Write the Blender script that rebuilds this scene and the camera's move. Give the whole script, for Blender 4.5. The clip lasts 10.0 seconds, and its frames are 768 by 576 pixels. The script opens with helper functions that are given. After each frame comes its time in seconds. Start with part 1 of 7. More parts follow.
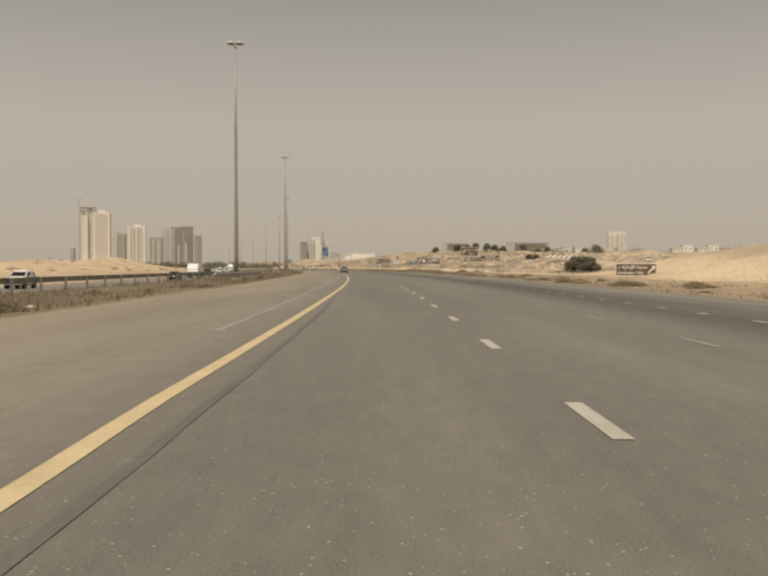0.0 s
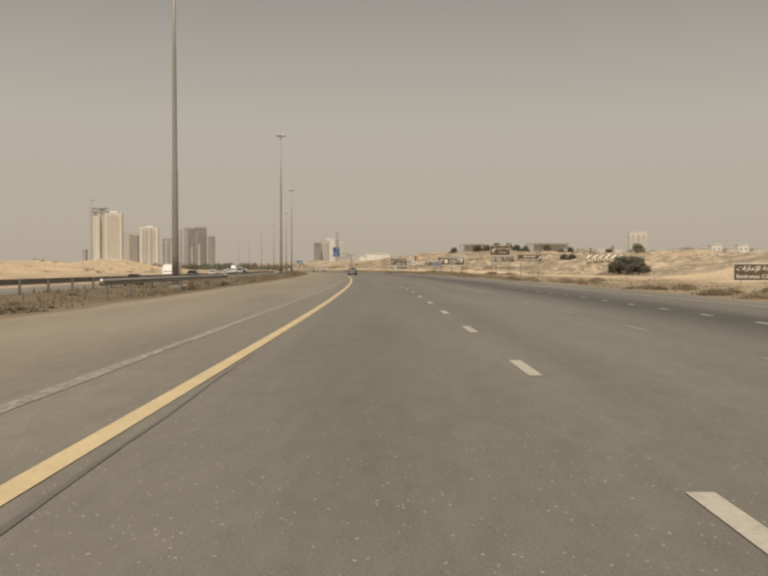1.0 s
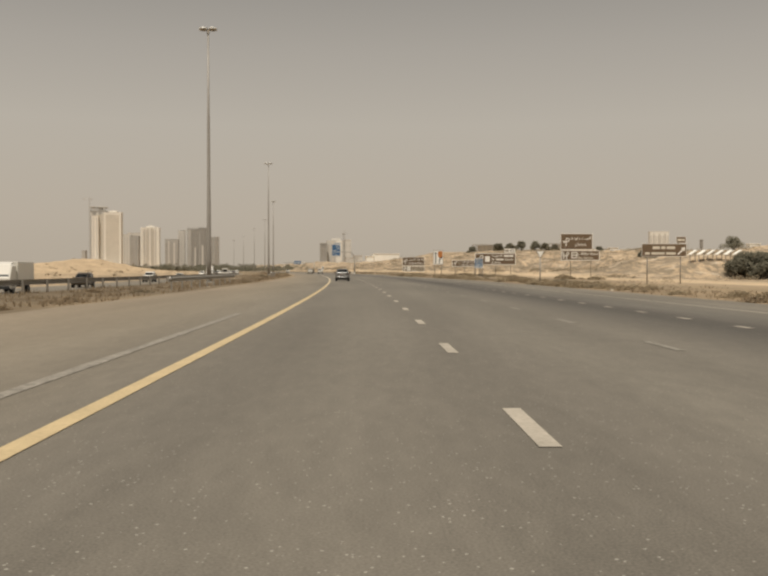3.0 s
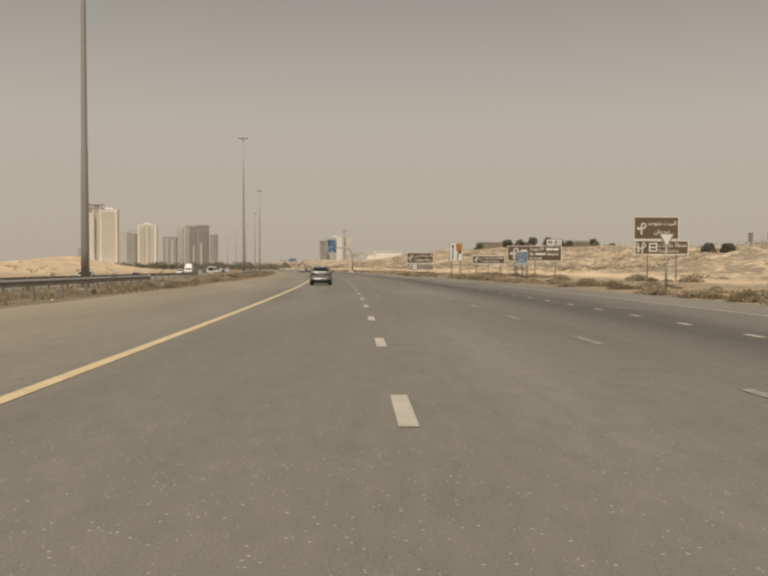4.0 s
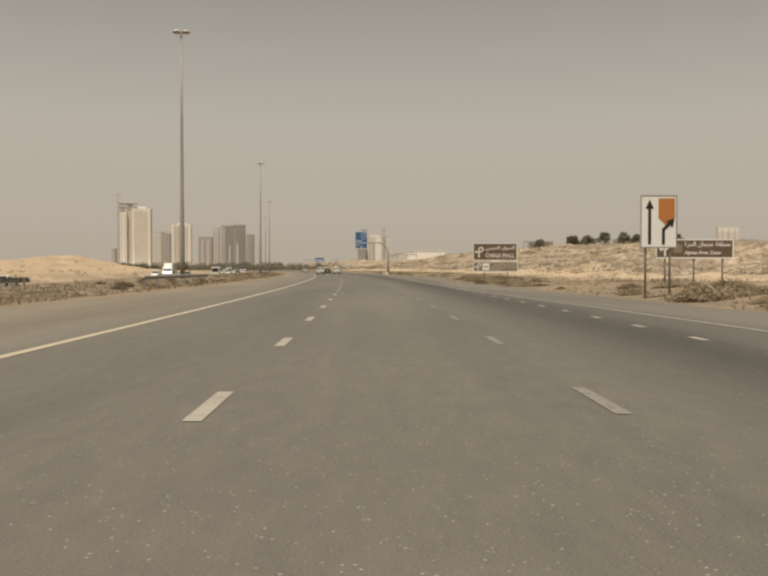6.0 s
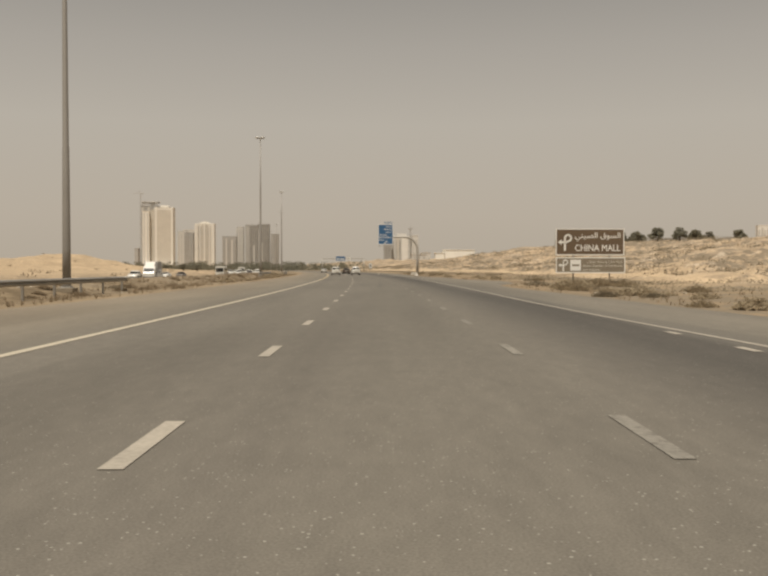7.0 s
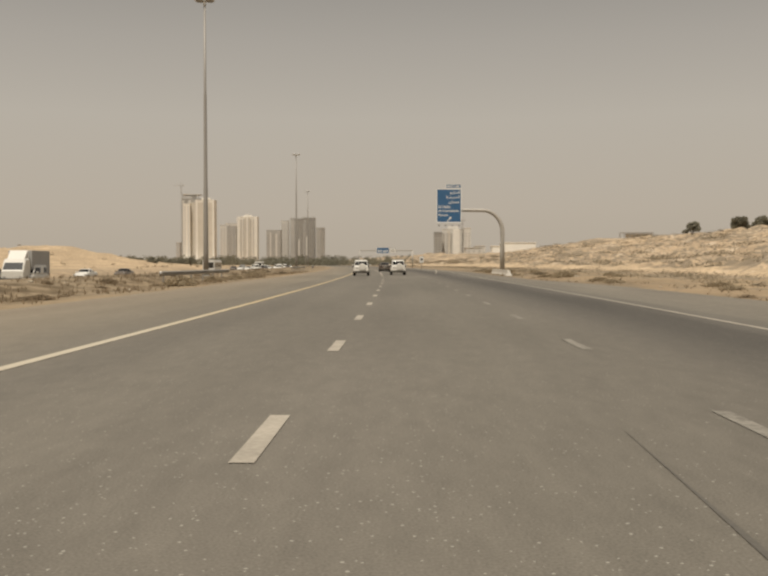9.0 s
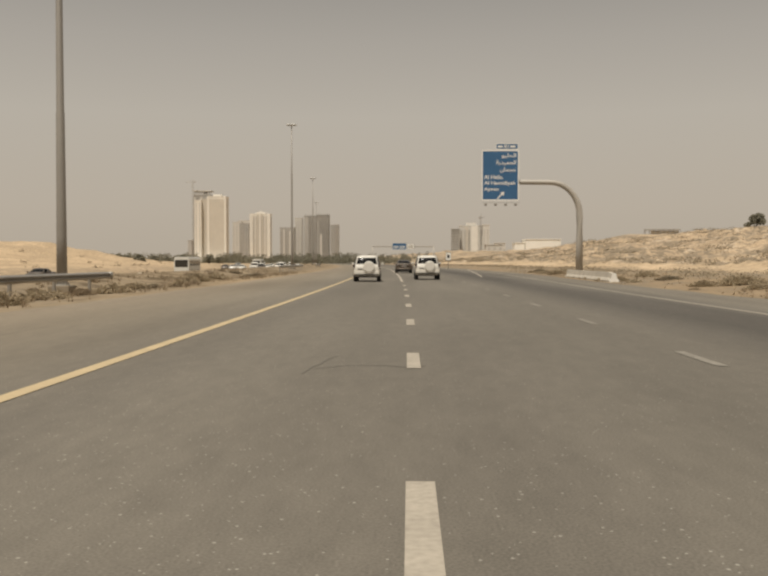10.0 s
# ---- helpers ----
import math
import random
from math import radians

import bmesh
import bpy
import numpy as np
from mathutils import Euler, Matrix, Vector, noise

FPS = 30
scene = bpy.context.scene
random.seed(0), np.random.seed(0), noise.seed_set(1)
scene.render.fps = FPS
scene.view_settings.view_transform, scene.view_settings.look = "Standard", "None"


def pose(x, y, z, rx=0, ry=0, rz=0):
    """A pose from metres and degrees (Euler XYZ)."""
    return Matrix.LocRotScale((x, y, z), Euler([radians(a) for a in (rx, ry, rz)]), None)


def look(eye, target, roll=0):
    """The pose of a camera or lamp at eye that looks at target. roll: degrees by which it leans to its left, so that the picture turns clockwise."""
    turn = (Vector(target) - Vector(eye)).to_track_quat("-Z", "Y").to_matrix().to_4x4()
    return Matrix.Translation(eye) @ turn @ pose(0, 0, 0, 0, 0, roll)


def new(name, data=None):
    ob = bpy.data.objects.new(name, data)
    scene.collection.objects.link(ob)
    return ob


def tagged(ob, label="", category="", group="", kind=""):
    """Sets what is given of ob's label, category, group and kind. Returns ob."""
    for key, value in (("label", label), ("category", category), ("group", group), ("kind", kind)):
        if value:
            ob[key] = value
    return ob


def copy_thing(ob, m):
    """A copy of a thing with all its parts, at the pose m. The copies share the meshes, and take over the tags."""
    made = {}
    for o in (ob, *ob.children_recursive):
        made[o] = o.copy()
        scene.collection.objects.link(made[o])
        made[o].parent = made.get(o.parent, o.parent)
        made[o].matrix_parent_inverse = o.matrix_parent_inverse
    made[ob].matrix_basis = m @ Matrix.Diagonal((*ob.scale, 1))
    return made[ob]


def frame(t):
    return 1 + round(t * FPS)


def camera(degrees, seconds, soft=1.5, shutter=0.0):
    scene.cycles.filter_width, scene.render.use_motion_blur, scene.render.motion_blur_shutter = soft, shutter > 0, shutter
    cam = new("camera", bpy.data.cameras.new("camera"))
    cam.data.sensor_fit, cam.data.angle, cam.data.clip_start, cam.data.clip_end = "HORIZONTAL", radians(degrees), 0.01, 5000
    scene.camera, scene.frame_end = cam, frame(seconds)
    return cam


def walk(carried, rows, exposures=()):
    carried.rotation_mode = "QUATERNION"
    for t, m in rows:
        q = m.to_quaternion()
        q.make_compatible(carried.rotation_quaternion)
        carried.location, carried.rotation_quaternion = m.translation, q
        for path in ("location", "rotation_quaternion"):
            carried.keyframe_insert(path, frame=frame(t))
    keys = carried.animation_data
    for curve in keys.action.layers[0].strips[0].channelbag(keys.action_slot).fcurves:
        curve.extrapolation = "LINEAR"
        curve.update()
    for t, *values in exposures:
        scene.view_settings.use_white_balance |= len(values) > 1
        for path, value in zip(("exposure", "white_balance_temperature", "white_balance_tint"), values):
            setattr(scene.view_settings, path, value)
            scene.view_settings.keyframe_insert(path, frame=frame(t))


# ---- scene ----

# ---- camera and its drive ----
cam = camera(47.06, 10.0, soft=2.5)
walk(cam, [
    (0.00, pose(2.035, 0.717, 1.248, 88.650, 0, 0.162)),
    (0.10, pose(2.044, 3.858, 1.248, 88.644, 0, 0.292)),
    (0.20, pose(2.047, 6.999, 1.248, 88.640, 0, 0.419)),
    (0.30, pose(2.044, 10.139, 1.248, 88.639, 0, 0.541)),
    (0.40, pose(2.034, 13.279, 1.248, 88.643, 0, 0.656)),
    (0.50, pose(2.014, 16.418, 1.248, 88.653, 0, 0.762)),
    (0.60, pose(1.986, 19.556, 1.248, 88.671, 0, 0.857)),
    (0.70, pose(1.949, 22.696, 1.248, 88.693, 0, 0.942)),
    (0.80, pose(1.905, 25.839, 1.248, 88.714, 0, 1.019)),
    (0.90, pose(1.854, 28.987, 1.248, 88.732, 0, 1.090)),
    (1.00, pose(1.798, 32.144, 1.248, 88.742, 0, 1.157)),
    (1.10, pose(1.738, 35.310, 1.248, 88.740, 0, 1.221)),
    (1.20, pose(1.673, 38.478, 1.248, 88.730, 0, 1.282)),
    (1.30, pose(1.604, 41.641, 1.248, 88.715, 0, 1.340)),
    (1.40, pose(1.531, 44.791, 1.248, 88.699, 0, 1.394)),
    (1.50, pose(1.453, 47.920, 1.248, 88.686, 0, 1.444)),
    (1.60, pose(1.370, 51.026, 1.248, 88.678, 0, 1.489)),
    (1.70, pose(1.286, 54.130, 1.248, 88.675, 0, 1.529)),
    (1.80, pose(1.200, 57.257, 1.248, 88.677, 0, 1.565)),
    (1.90, pose(1.115, 60.434, 1.248, 88.683, 0, 1.596)),
    (2.00, pose(1.031, 63.687, 1.248, 88.693, 0, 1.624)),
    (2.10, pose(0.951, 67.036, 1.248, 88.705, 0, 1.647)),
    (2.20, pose(0.874, 70.474, 1.248, 88.720, 0, 1.667)),
    (2.30, pose(0.798, 73.988, 1.248, 88.736, 0, 1.684)),
    (2.40, pose(0.722, 77.568, 1.248, 88.753, 0, 1.698)),
    (2.50, pose(0.647, 81.200, 1.248, 88.770, 0, 1.709)),
    (2.60, pose(0.571, 84.871, 1.248, 88.787, 0, 1.719)),
    (2.70, pose(0.494, 88.570, 1.248, 88.802, 0, 1.726)),
    (2.80, pose(0.416, 92.283, 1.248, 88.816, 0, 1.732)),
    (2.90, pose(0.336, 95.999, 1.248, 88.828, 0, 1.737)),
    (3.00, pose(0.253, 99.705, 1.248, 88.836, 0, 1.741)),
    (3.10, pose(0.168, 103.389, 1.248, 88.841, 0, 1.745)),
    (3.20, pose(0.081, 107.037, 1.248, 88.842, 0, 1.749)),
    (3.30, pose(-0.009, 110.638, 1.248, 88.837, 0, 1.753)),
    (3.40, pose(-0.102, 114.178, 1.248, 88.828, 0, 1.757)),
    (3.50, pose(-0.198, 117.647, 1.248, 88.812, 0, 1.762)),
    (3.60, pose(-0.295, 121.036, 1.248, 88.789, 0, 1.769)),
    (3.70, pose(-0.394, 124.368, 1.248, 88.765, 0, 1.779)),
    (3.80, pose(-0.494, 127.668, 1.248, 88.743, 0, 1.793)),
    (3.90, pose(-0.594, 130.963, 1.248, 88.727, 0, 1.814)),
    (4.00, pose(-0.694, 134.279, 1.248, 88.722, 0, 1.842)),
    (4.10, pose(-0.794, 137.637, 1.248, 88.730, 0, 1.880)),
    (4.20, pose(-0.895, 141.033, 1.248, 88.749, 0, 1.929)),
    (4.30, pose(-0.999, 144.456, 1.248, 88.773, 0, 1.992)),
    (4.40, pose(-1.109, 147.896, 1.248, 88.797, 0, 2.071)),
    (4.50, pose(-1.226, 151.341, 1.248, 88.815, 0, 2.167)),
    (4.60, pose(-1.352, 154.785, 1.248, 88.824, 0, 2.282)),
    (4.70, pose(-1.486, 158.231, 1.248, 88.825, 0, 2.412)),
    (4.80, pose(-1.629, 161.688, 1.248, 88.820, 0, 2.553)),
    (4.90, pose(-1.780, 165.164, 1.248, 88.811, 0, 2.701)),
    (5.00, pose(-1.939, 168.666, 1.248, 88.800, 0, 2.853)),
    (5.10, pose(-2.107, 172.199, 1.248, 88.790, 0, 3.004)),
    (5.20, pose(-2.284, 175.760, 1.248, 88.781, 0, 3.155)),
    (5.30, pose(-2.471, 179.341, 1.248, 88.773, 0, 3.308)),
    (5.40, pose(-2.670, 182.934, 1.248, 88.768, 0, 3.464)),
    (5.50, pose(-2.881, 186.533, 1.248, 88.764, 0, 3.623)),
    (5.60, pose(-3.105, 190.132, 1.248, 88.763, 0, 3.787)),
    (5.70, pose(-3.343, 193.731, 1.248, 88.765, 0, 3.956)),
    (5.80, pose(-3.593, 197.333, 1.248, 88.768, 0, 4.128)),
    (5.90, pose(-3.856, 200.939, 1.248, 88.772, 0, 4.304)),
    (6.00, pose(-4.132, 204.552, 1.248, 88.778, 0, 4.481)),
    (6.10, pose(-4.420, 208.174, 1.248, 88.783, 0, 4.659)),
    (6.20, pose(-4.721, 211.806, 1.248, 88.789, 0, 4.838)),
    (6.30, pose(-5.033, 215.451, 1.248, 88.793, 0, 5.016)),
    (6.40, pose(-5.358, 219.111, 1.248, 88.797, 0, 5.193)),
    (6.50, pose(-5.694, 222.788, 1.248, 88.799, 0, 5.368)),
    (6.60, pose(-6.042, 226.483, 1.248, 88.799, 0, 5.540)),
    (6.70, pose(-6.402, 230.199, 1.248, 88.796, 0, 5.709)),
    (6.80, pose(-6.773, 233.938, 1.248, 88.790, 0, 5.873)),
    (6.90, pose(-7.156, 237.702, 1.248, 88.780, 0, 6.032)),
    (7.00, pose(-7.551, 241.493, 1.248, 88.766, 0, 6.185)),
    (7.10, pose(-7.956, 245.312, 1.248, 88.749, 0, 6.331)),
    (7.20, pose(-8.374, 249.153, 1.248, 88.728, 0, 6.472)),
    (7.30, pose(-8.803, 253.012, 1.248, 88.708, 0, 6.607)),
    (7.40, pose(-9.244, 256.881, 1.248, 88.689, 0, 6.739)),
    (7.50, pose(-9.697, 260.755, 1.248, 88.675, 0, 6.867)),
    (7.60, pose(-10.162, 264.629, 1.248, 88.667, 0, 6.993)),
    (7.70, pose(-10.638, 268.499, 1.248, 88.660, 0, 7.117)),
    (7.80, pose(-11.124, 272.362, 1.248, 88.652, 0, 7.239)),
    (7.90, pose(-11.618, 276.217, 1.248, 88.638, 0, 7.360)),
    (8.00, pose(-12.120, 280.061, 1.248, 88.614, 0, 7.479)),
    (8.10, pose(-12.628, 283.893, 1.248, 88.577, 0, 7.598)),
    (8.20, pose(-13.144, 287.719, 1.248, 88.533, 0, 7.721)),
    (8.30, pose(-13.668, 291.547, 1.248, 88.488, 0, 7.853)),
    (8.40, pose(-14.203, 295.384, 1.248, 88.449, 0, 8.000)),
    (8.50, pose(-14.750, 299.238, 1.248, 88.423, 0, 8.168)),
    (8.60, pose(-15.309, 303.113, 1.248, 88.414, 0, 8.361)),
    (8.70, pose(-15.880, 306.996, 1.248, 88.418, 0, 8.577)),
    (8.80, pose(-16.464, 310.874, 1.248, 88.426, 0, 8.815)),
    (8.90, pose(-17.058, 314.730, 1.248, 88.433, 0, 9.073)),
    (9.00, pose(-17.662, 318.549, 1.248, 88.431, 0, 9.349)),
    (9.10, pose(-18.275, 322.321, 1.248, 88.415, 0, 9.637)),
    (9.20, pose(-18.896, 326.051, 1.248, 88.388, 0, 9.921)),
    (9.30, pose(-19.525, 329.753, 1.248, 88.356, 0, 10.180)),
    (9.40, pose(-20.162, 333.437, 1.248, 88.325, 0, 10.392)),
    (9.50, pose(-20.807, 337.115, 1.248, 88.300, 0, 10.539)),
    (9.60, pose(-21.458, 340.795, 1.248, 88.286, 0, 10.605)),
    (9.70, pose(-22.117, 344.480, 1.248, 88.281, 0, 10.602)),
    (9.80, pose(-22.782, 348.168, 1.248, 88.284, 0, 10.546)),
    (9.90, pose(-23.452, 351.857, 1.248, 88.292, 0, 10.456)),
    (10.00, pose(-24.128, 355.546, 1.248, 88.301, 0, 10.348)),
])

# ---- sky and sun ----
SUN_ELEV, SUN_AZ = radians(68), radians(196)      # azimuth clockwise from +y: behind and to the left
world = bpy.data.worlds.new("dusty_sky")
scene.world = world
world.use_nodes = True
wn, wl = world.node_tree.nodes, world.node_tree.links
wn.clear()
sky = wn.new("ShaderNodeTexSky")
sky.sky_type, sky.sun_disc = "NISHITA", False
sky.sun_elevation, sky.sun_rotation = SUN_ELEV, SUN_AZ
sky.dust_density, sky.air_density, sky.ozone_density = 8.0, 1.0, 1.0
geo = wn.new("ShaderNodeTexCoord")
sep = wn.new("ShaderNodeSeparateXYZ")
wl.new(geo.outputs["Generated"], sep.inputs[0])
haze = wn.new("ShaderNodeValToRGB")
haze.color_ramp.elements[0].position, haze.color_ramp.elements[0].color = 0.0, (0.494, 0.428, 0.343, 1)
haze.color_ramp.elements[1].position, haze.color_ramp.elements[1].color = 1.0, (0.28, 0.27, 0.255, 1)
for pos, col in ((0.06, (0.515, 0.449, 0.366, 1)), (0.16, (0.500, 0.450, 0.378, 1)), (0.24, (0.415, 0.376, 0.322, 1)), (0.33, (0.295, 0.272, 0.236, 1))):
    e = haze.color_ramp.elements.new(pos)
    e.color = col
wl.new(sep.outputs["Z"], haze.inputs[0])
dim = wn.new("ShaderNodeVectorMath")
dim.operation = "SCALE"
dim.inputs["Scale"].default_value = 0.10
wl.new(sky.outputs[0], dim.inputs[0])
mixs = wn.new("ShaderNodeMix")
mixs.data_type = "RGBA"
mixs.inputs[0].default_value = 0.9
wl.new(dim.outputs[0], mixs.inputs[6])
wl.new(haze.outputs[0], mixs.inputs[7])
bg = wn.new("ShaderNodeBackground")
bg.inputs[1].default_value = 1.0
wl.new(mixs.outputs[2], bg.inputs[0])
wo = wn.new("ShaderNodeOutputWorld")
wl.new(bg.outputs[0], wo.inputs[0])

sun = new("sun", bpy.data.lights.new("sun", "SUN"))
sun.data.energy, sun.data.angle, sun.data.color = 3.6, radians(2.5), (1.0, 0.94, 0.84)
sun.matrix_world = look((math.sin(SUN_AZ) * 100, math.cos(SUN_AZ) * 100, 100 * math.tan(SUN_ELEV)), (0, 0, 0))


# ---- materials ----
def mat(name, col, rough=0.6, metal=0.0, vary=0.15, size=1.0, fine=0.08, bump=0.0, spec=0.5, col2=None, uv=False, rand=0.0):
    """A surface with colour variation at two scales (metres) and fine relief."""
    m = bpy.data.materials.new(name)
    m.use_nodes = True
    n, l = m.node_tree.nodes, m.node_tree.links
    b = n["Principled BSDF"]
    b.inputs["Roughness"].default_value, b.inputs["Metallic"].default_value = rough, metal
    b.inputs["Specular IOR Level"].default_value = spec
    tc = n.new("ShaderNodeTexCoord")
    src = tc.outputs["UV"] if uv else tc.outputs["Object"]
    big, small = n.new("ShaderNodeTexNoise"), n.new("ShaderNodeTexNoise")
    big.inputs["Scale"].default_value, big.inputs["Detail"].default_value = 1.0 / size, 5
    small.inputs["Scale"].default_value, small.inputs["Detail"].default_value = 1.0 / fine, 3
    l.new(src, big.inputs["Vector"]), l.new(src, small.inputs["Vector"])
    add = n.new("ShaderNodeMath")
    add.operation = "ADD"
    l.new(big.outputs["Fac"], add.inputs[0]), l.new(small.outputs["Fac"], add.inputs[1])
    out = add.outputs[0]
    if rand:
        oi, mu, ad = n.new("ShaderNodeObjectInfo"), n.new("ShaderNodeMath"), n.new("ShaderNodeMath")
        mu.operation, mu.inputs[1].default_value, ad.operation = "MULTIPLY_ADD", rand, "ADD"
        mu.inputs[2].default_value = -rand / 2
        l.new(oi.outputs["Random"], mu.inputs[0]), l.new(mu.outputs[0], ad.inputs[0]), l.new(out, ad.inputs[1])
        out = ad.outputs[0]
    rng = n.new("ShaderNodeMapRange")
    rng.inputs["From Min"].default_value, rng.inputs["From Max"].default_value = 0.6, 1.4
    l.new(out, rng.inputs["Value"])
    mx = n.new("ShaderNodeMix")
    mx.data_type = "RGBA"
    c2 = col2 or [c * (1 + vary) for c in col]
    mx.inputs[6].default_value = (*[c * (1 - vary) for c in col], 1)
    mx.inputs[7].default_value = (*[min(c, 1) for c in c2], 1)
    l.new(rng.outputs[0], mx.inputs[0]), l.new(mx.outputs[2], b.inputs["Base Color"])
    if bump:
        bp = n.new("ShaderNodeBump")
        bp.inputs["Strength"].default_value, bp.inputs["Distance"].default_value = 0.6, bump
        l.new(small.outputs["Fac"], bp.inputs["Height"]), l.new(bp.outputs[0], b.inputs["Normal"])
    return m


def banded(name, stops, lo, hi, rough, noise_amp, size, fine, bump, speck=0.0, along=0.05, spec=0.3, scrub=None):
    """A ground surface whose colour runs across the road (UV x in metres from lo to hi), broken by noise."""
    m = bpy.data.materials.new(name)
    m.use_nodes = True
    n, l = m.node_tree.nodes, m.node_tree.links
    b = n["Principled BSDF"]
    b.inputs["Roughness"].default_value, b.inputs["Specular IOR Level"].default_value = rough, spec
    uvn, sp = n.new("ShaderNodeUVMap"), n.new("ShaderNodeSeparateXYZ")
    l.new(uvn.outputs[0], sp.inputs[0])
    mp = n.new("ShaderNodeMapping")
    mp.inputs["Scale"].default_value = (1, along, 1)
    l.new(uvn.outputs[0], mp.inputs[0])
    streak, patch, grain = n.new("ShaderNodeTexNoise"), n.new("ShaderNodeTexNoise"), n.new("ShaderNodeTexNoise")
    for node, sc, det in ((streak, 1 / size, 4), (patch, 0.35 / size, 5), (grain, 1 / fine, 4)):
        node.inputs["Scale"].default_value, node.inputs["Detail"].default_value = sc, det
    pmap = n.new("ShaderNodeMapping")
    pmap.inputs["Scale"].default_value = (1, 0.22 if speck else 1.0, 1)
    l.new(uvn.outputs[0], pmap.inputs[0])
    l.new(mp.outputs[0], streak.inputs["Vector"]), l.new(pmap.outputs[0], patch.inputs["Vector"]), l.new(uvn.outputs[0], grain.inputs["Vector"])

    def calc(op, a, c, d=None):
        q = n.new("ShaderNodeMath")
        q.operation = op
        for i, v in enumerate((a, c, d)):
            if v is None:
                continue
            if isinstance(v, (int, float)):
                q.inputs[i].default_value = v
            else:
                l.new(v, q.inputs[i])
        return q.outputs[0]
    both = calc("ADD", streak.outputs["Fac"], patch.outputs["Fac"])
    wob = calc("MULTIPLY_ADD", both, noise_amp, calc("SUBTRACT", sp.outputs["X"], noise_amp))
    fac = calc("DIVIDE", calc("SUBTRACT", wob, lo), hi - lo)
    ramp = n.new("ShaderNodeValToRGB")
    els = ramp.color_ramp.elements
    els[0].position, els[0].color = (stops[0][0] - lo) / (hi - lo), (*stops[0][1], 1)
    els[1].position, els[1].color = (stops[-1][0] - lo) / (hi - lo), (*stops[-1][1], 1)
    for u, c in stops[1:-1]:
        e = els.new((u - lo) / (hi - lo))
        e.color = (*c, 1)
    l.new(fac, ramp.inputs[0])
    shade = calc("MULTIPLY_ADD", calc("ADD", calc("MULTIPLY", grain.outputs["Fac"], 1.9), calc("MULTIPLY", both, 1.0)), 0.55, -0.06)
    sc = n.new("ShaderNodeVectorMath")
    sc.operation = "SCALE"
    l.new(ramp.outputs[0], sc.inputs[0]), l.new(shade, sc.inputs["Scale"])
    col = sc.outputs[0]
    if speck:
        # mottled binder, then pale stones in the wearing course, denser in places
        blot = n.new("ShaderNodeTexNoise")
        blot.inputs["Scale"].default_value, blot.inputs["Detail"].default_value, blot.inputs["Roughness"].default_value = 4.5, 7, 0.72
        bm_map = n.new("ShaderNodeMapping")
        bm_map.inputs["Scale"].default_value = (1, 0.3, 1)
        l.new(uvn.outputs[0], bm_map.inputs[0]), l.new(bm_map.outputs[0], blot.inputs["Vector"])
        s2 = n.new("ShaderNodeVectorMath")
        s2.operation = "SCALE"
        l.new(col, s2.inputs[0]), l.new(calc("MULTIPLY_ADD", blot.outputs["Fac"], 0.6, 0.68), s2.inputs["Scale"])
        col = s2.outputs[0]
        vo = n.new("ShaderNodeTexVoronoi")
        vo.inputs["Scale"].default_value = 36.0
        l.new(uvn.outputs[0], vo.inputs["Vector"])
        ch = n.new("ShaderNodeSeparateXYZ")
        l.new(vo.outputs["Color"], ch.inputs[0])
        dot = calc("MULTIPLY", calc("GREATER_THAN", ch.outputs[0], calc("MULTIPLY_ADD", patch.outputs["Fac"], -0.30, 1.01)), calc("LESS_THAN", vo.outputs["Distance"], calc("MULTIPLY", ch.outputs[1], 0.36)))
        mx = n.new("ShaderNodeMix")
        mx.data_type = "RGBA"
        l.new(calc("MULTIPLY", dot, speck), mx.inputs[0]), l.new(col, mx.inputs[6])
        mx.inputs[7].default_value = (0.46, 0.43, 0.36, 1)
        col = mx.outputs[2]
    if scrub:
        # brown dried growth: broad patches, broken into tufts
        pm = n.new("ShaderNodeMapping")
        pm.inputs["Scale"].default_value = (1, 0.55, 1)
        l.new(uvn.outputs[0], pm.inputs[0])
        p1, p2 = n.new("ShaderNodeTexNoise"), n.new("ShaderNodeTexNoise")
        for node, sc, det in ((p1, 0.075, 6), (p2, 0.75, 4)):
            node.inputs["Scale"].default_value, node.inputs["Detail"].default_value = sc, det
            node.inputs["Roughness"].default_value = 0.65
            l.new(pm.outputs[0], node.inputs["Vector"])
        rg = n.new("ShaderNodeMapRange")
        rg.inputs["From Min"].default_value, rg.inputs["From Max"].default_value = 0.94, 1.04
        l.new(calc("ADD", p1.outputs["Fac"], p2.outputs["Fac"]), rg.inputs["Value"])
        side = n.new("ShaderNodeMapRange")
        side.inputs["From Min"].default_value, side.inputs["From Max"].default_value = -60.0, -20.0
        side.inputs["To Min"].default_value = 0.25
        l.new(sp.outputs["X"], side.inputs["Value"])
        mx = n.new("ShaderNodeMix")
        mx.data_type = "RGBA"
        far = n.new("ShaderNodeMapRange")
        far.inputs["From Min"].default_value, far.inputs["From Max"].default_value, far.inputs["To Min"].default_value = 130.0, 230.0, 0.45
        l.new(sp.outputs["Y"], far.inputs["Value"])
        band = n.new("ShaderNodeMapRange")
        band.inputs["From Min"].default_value, band.inputs["From Max"].default_value = 2.5, 6.0
        l.new(calc("ABSOLUTE", calc("SUBTRACT", wob, 39.0), 0.0), band.inputs["Value"])
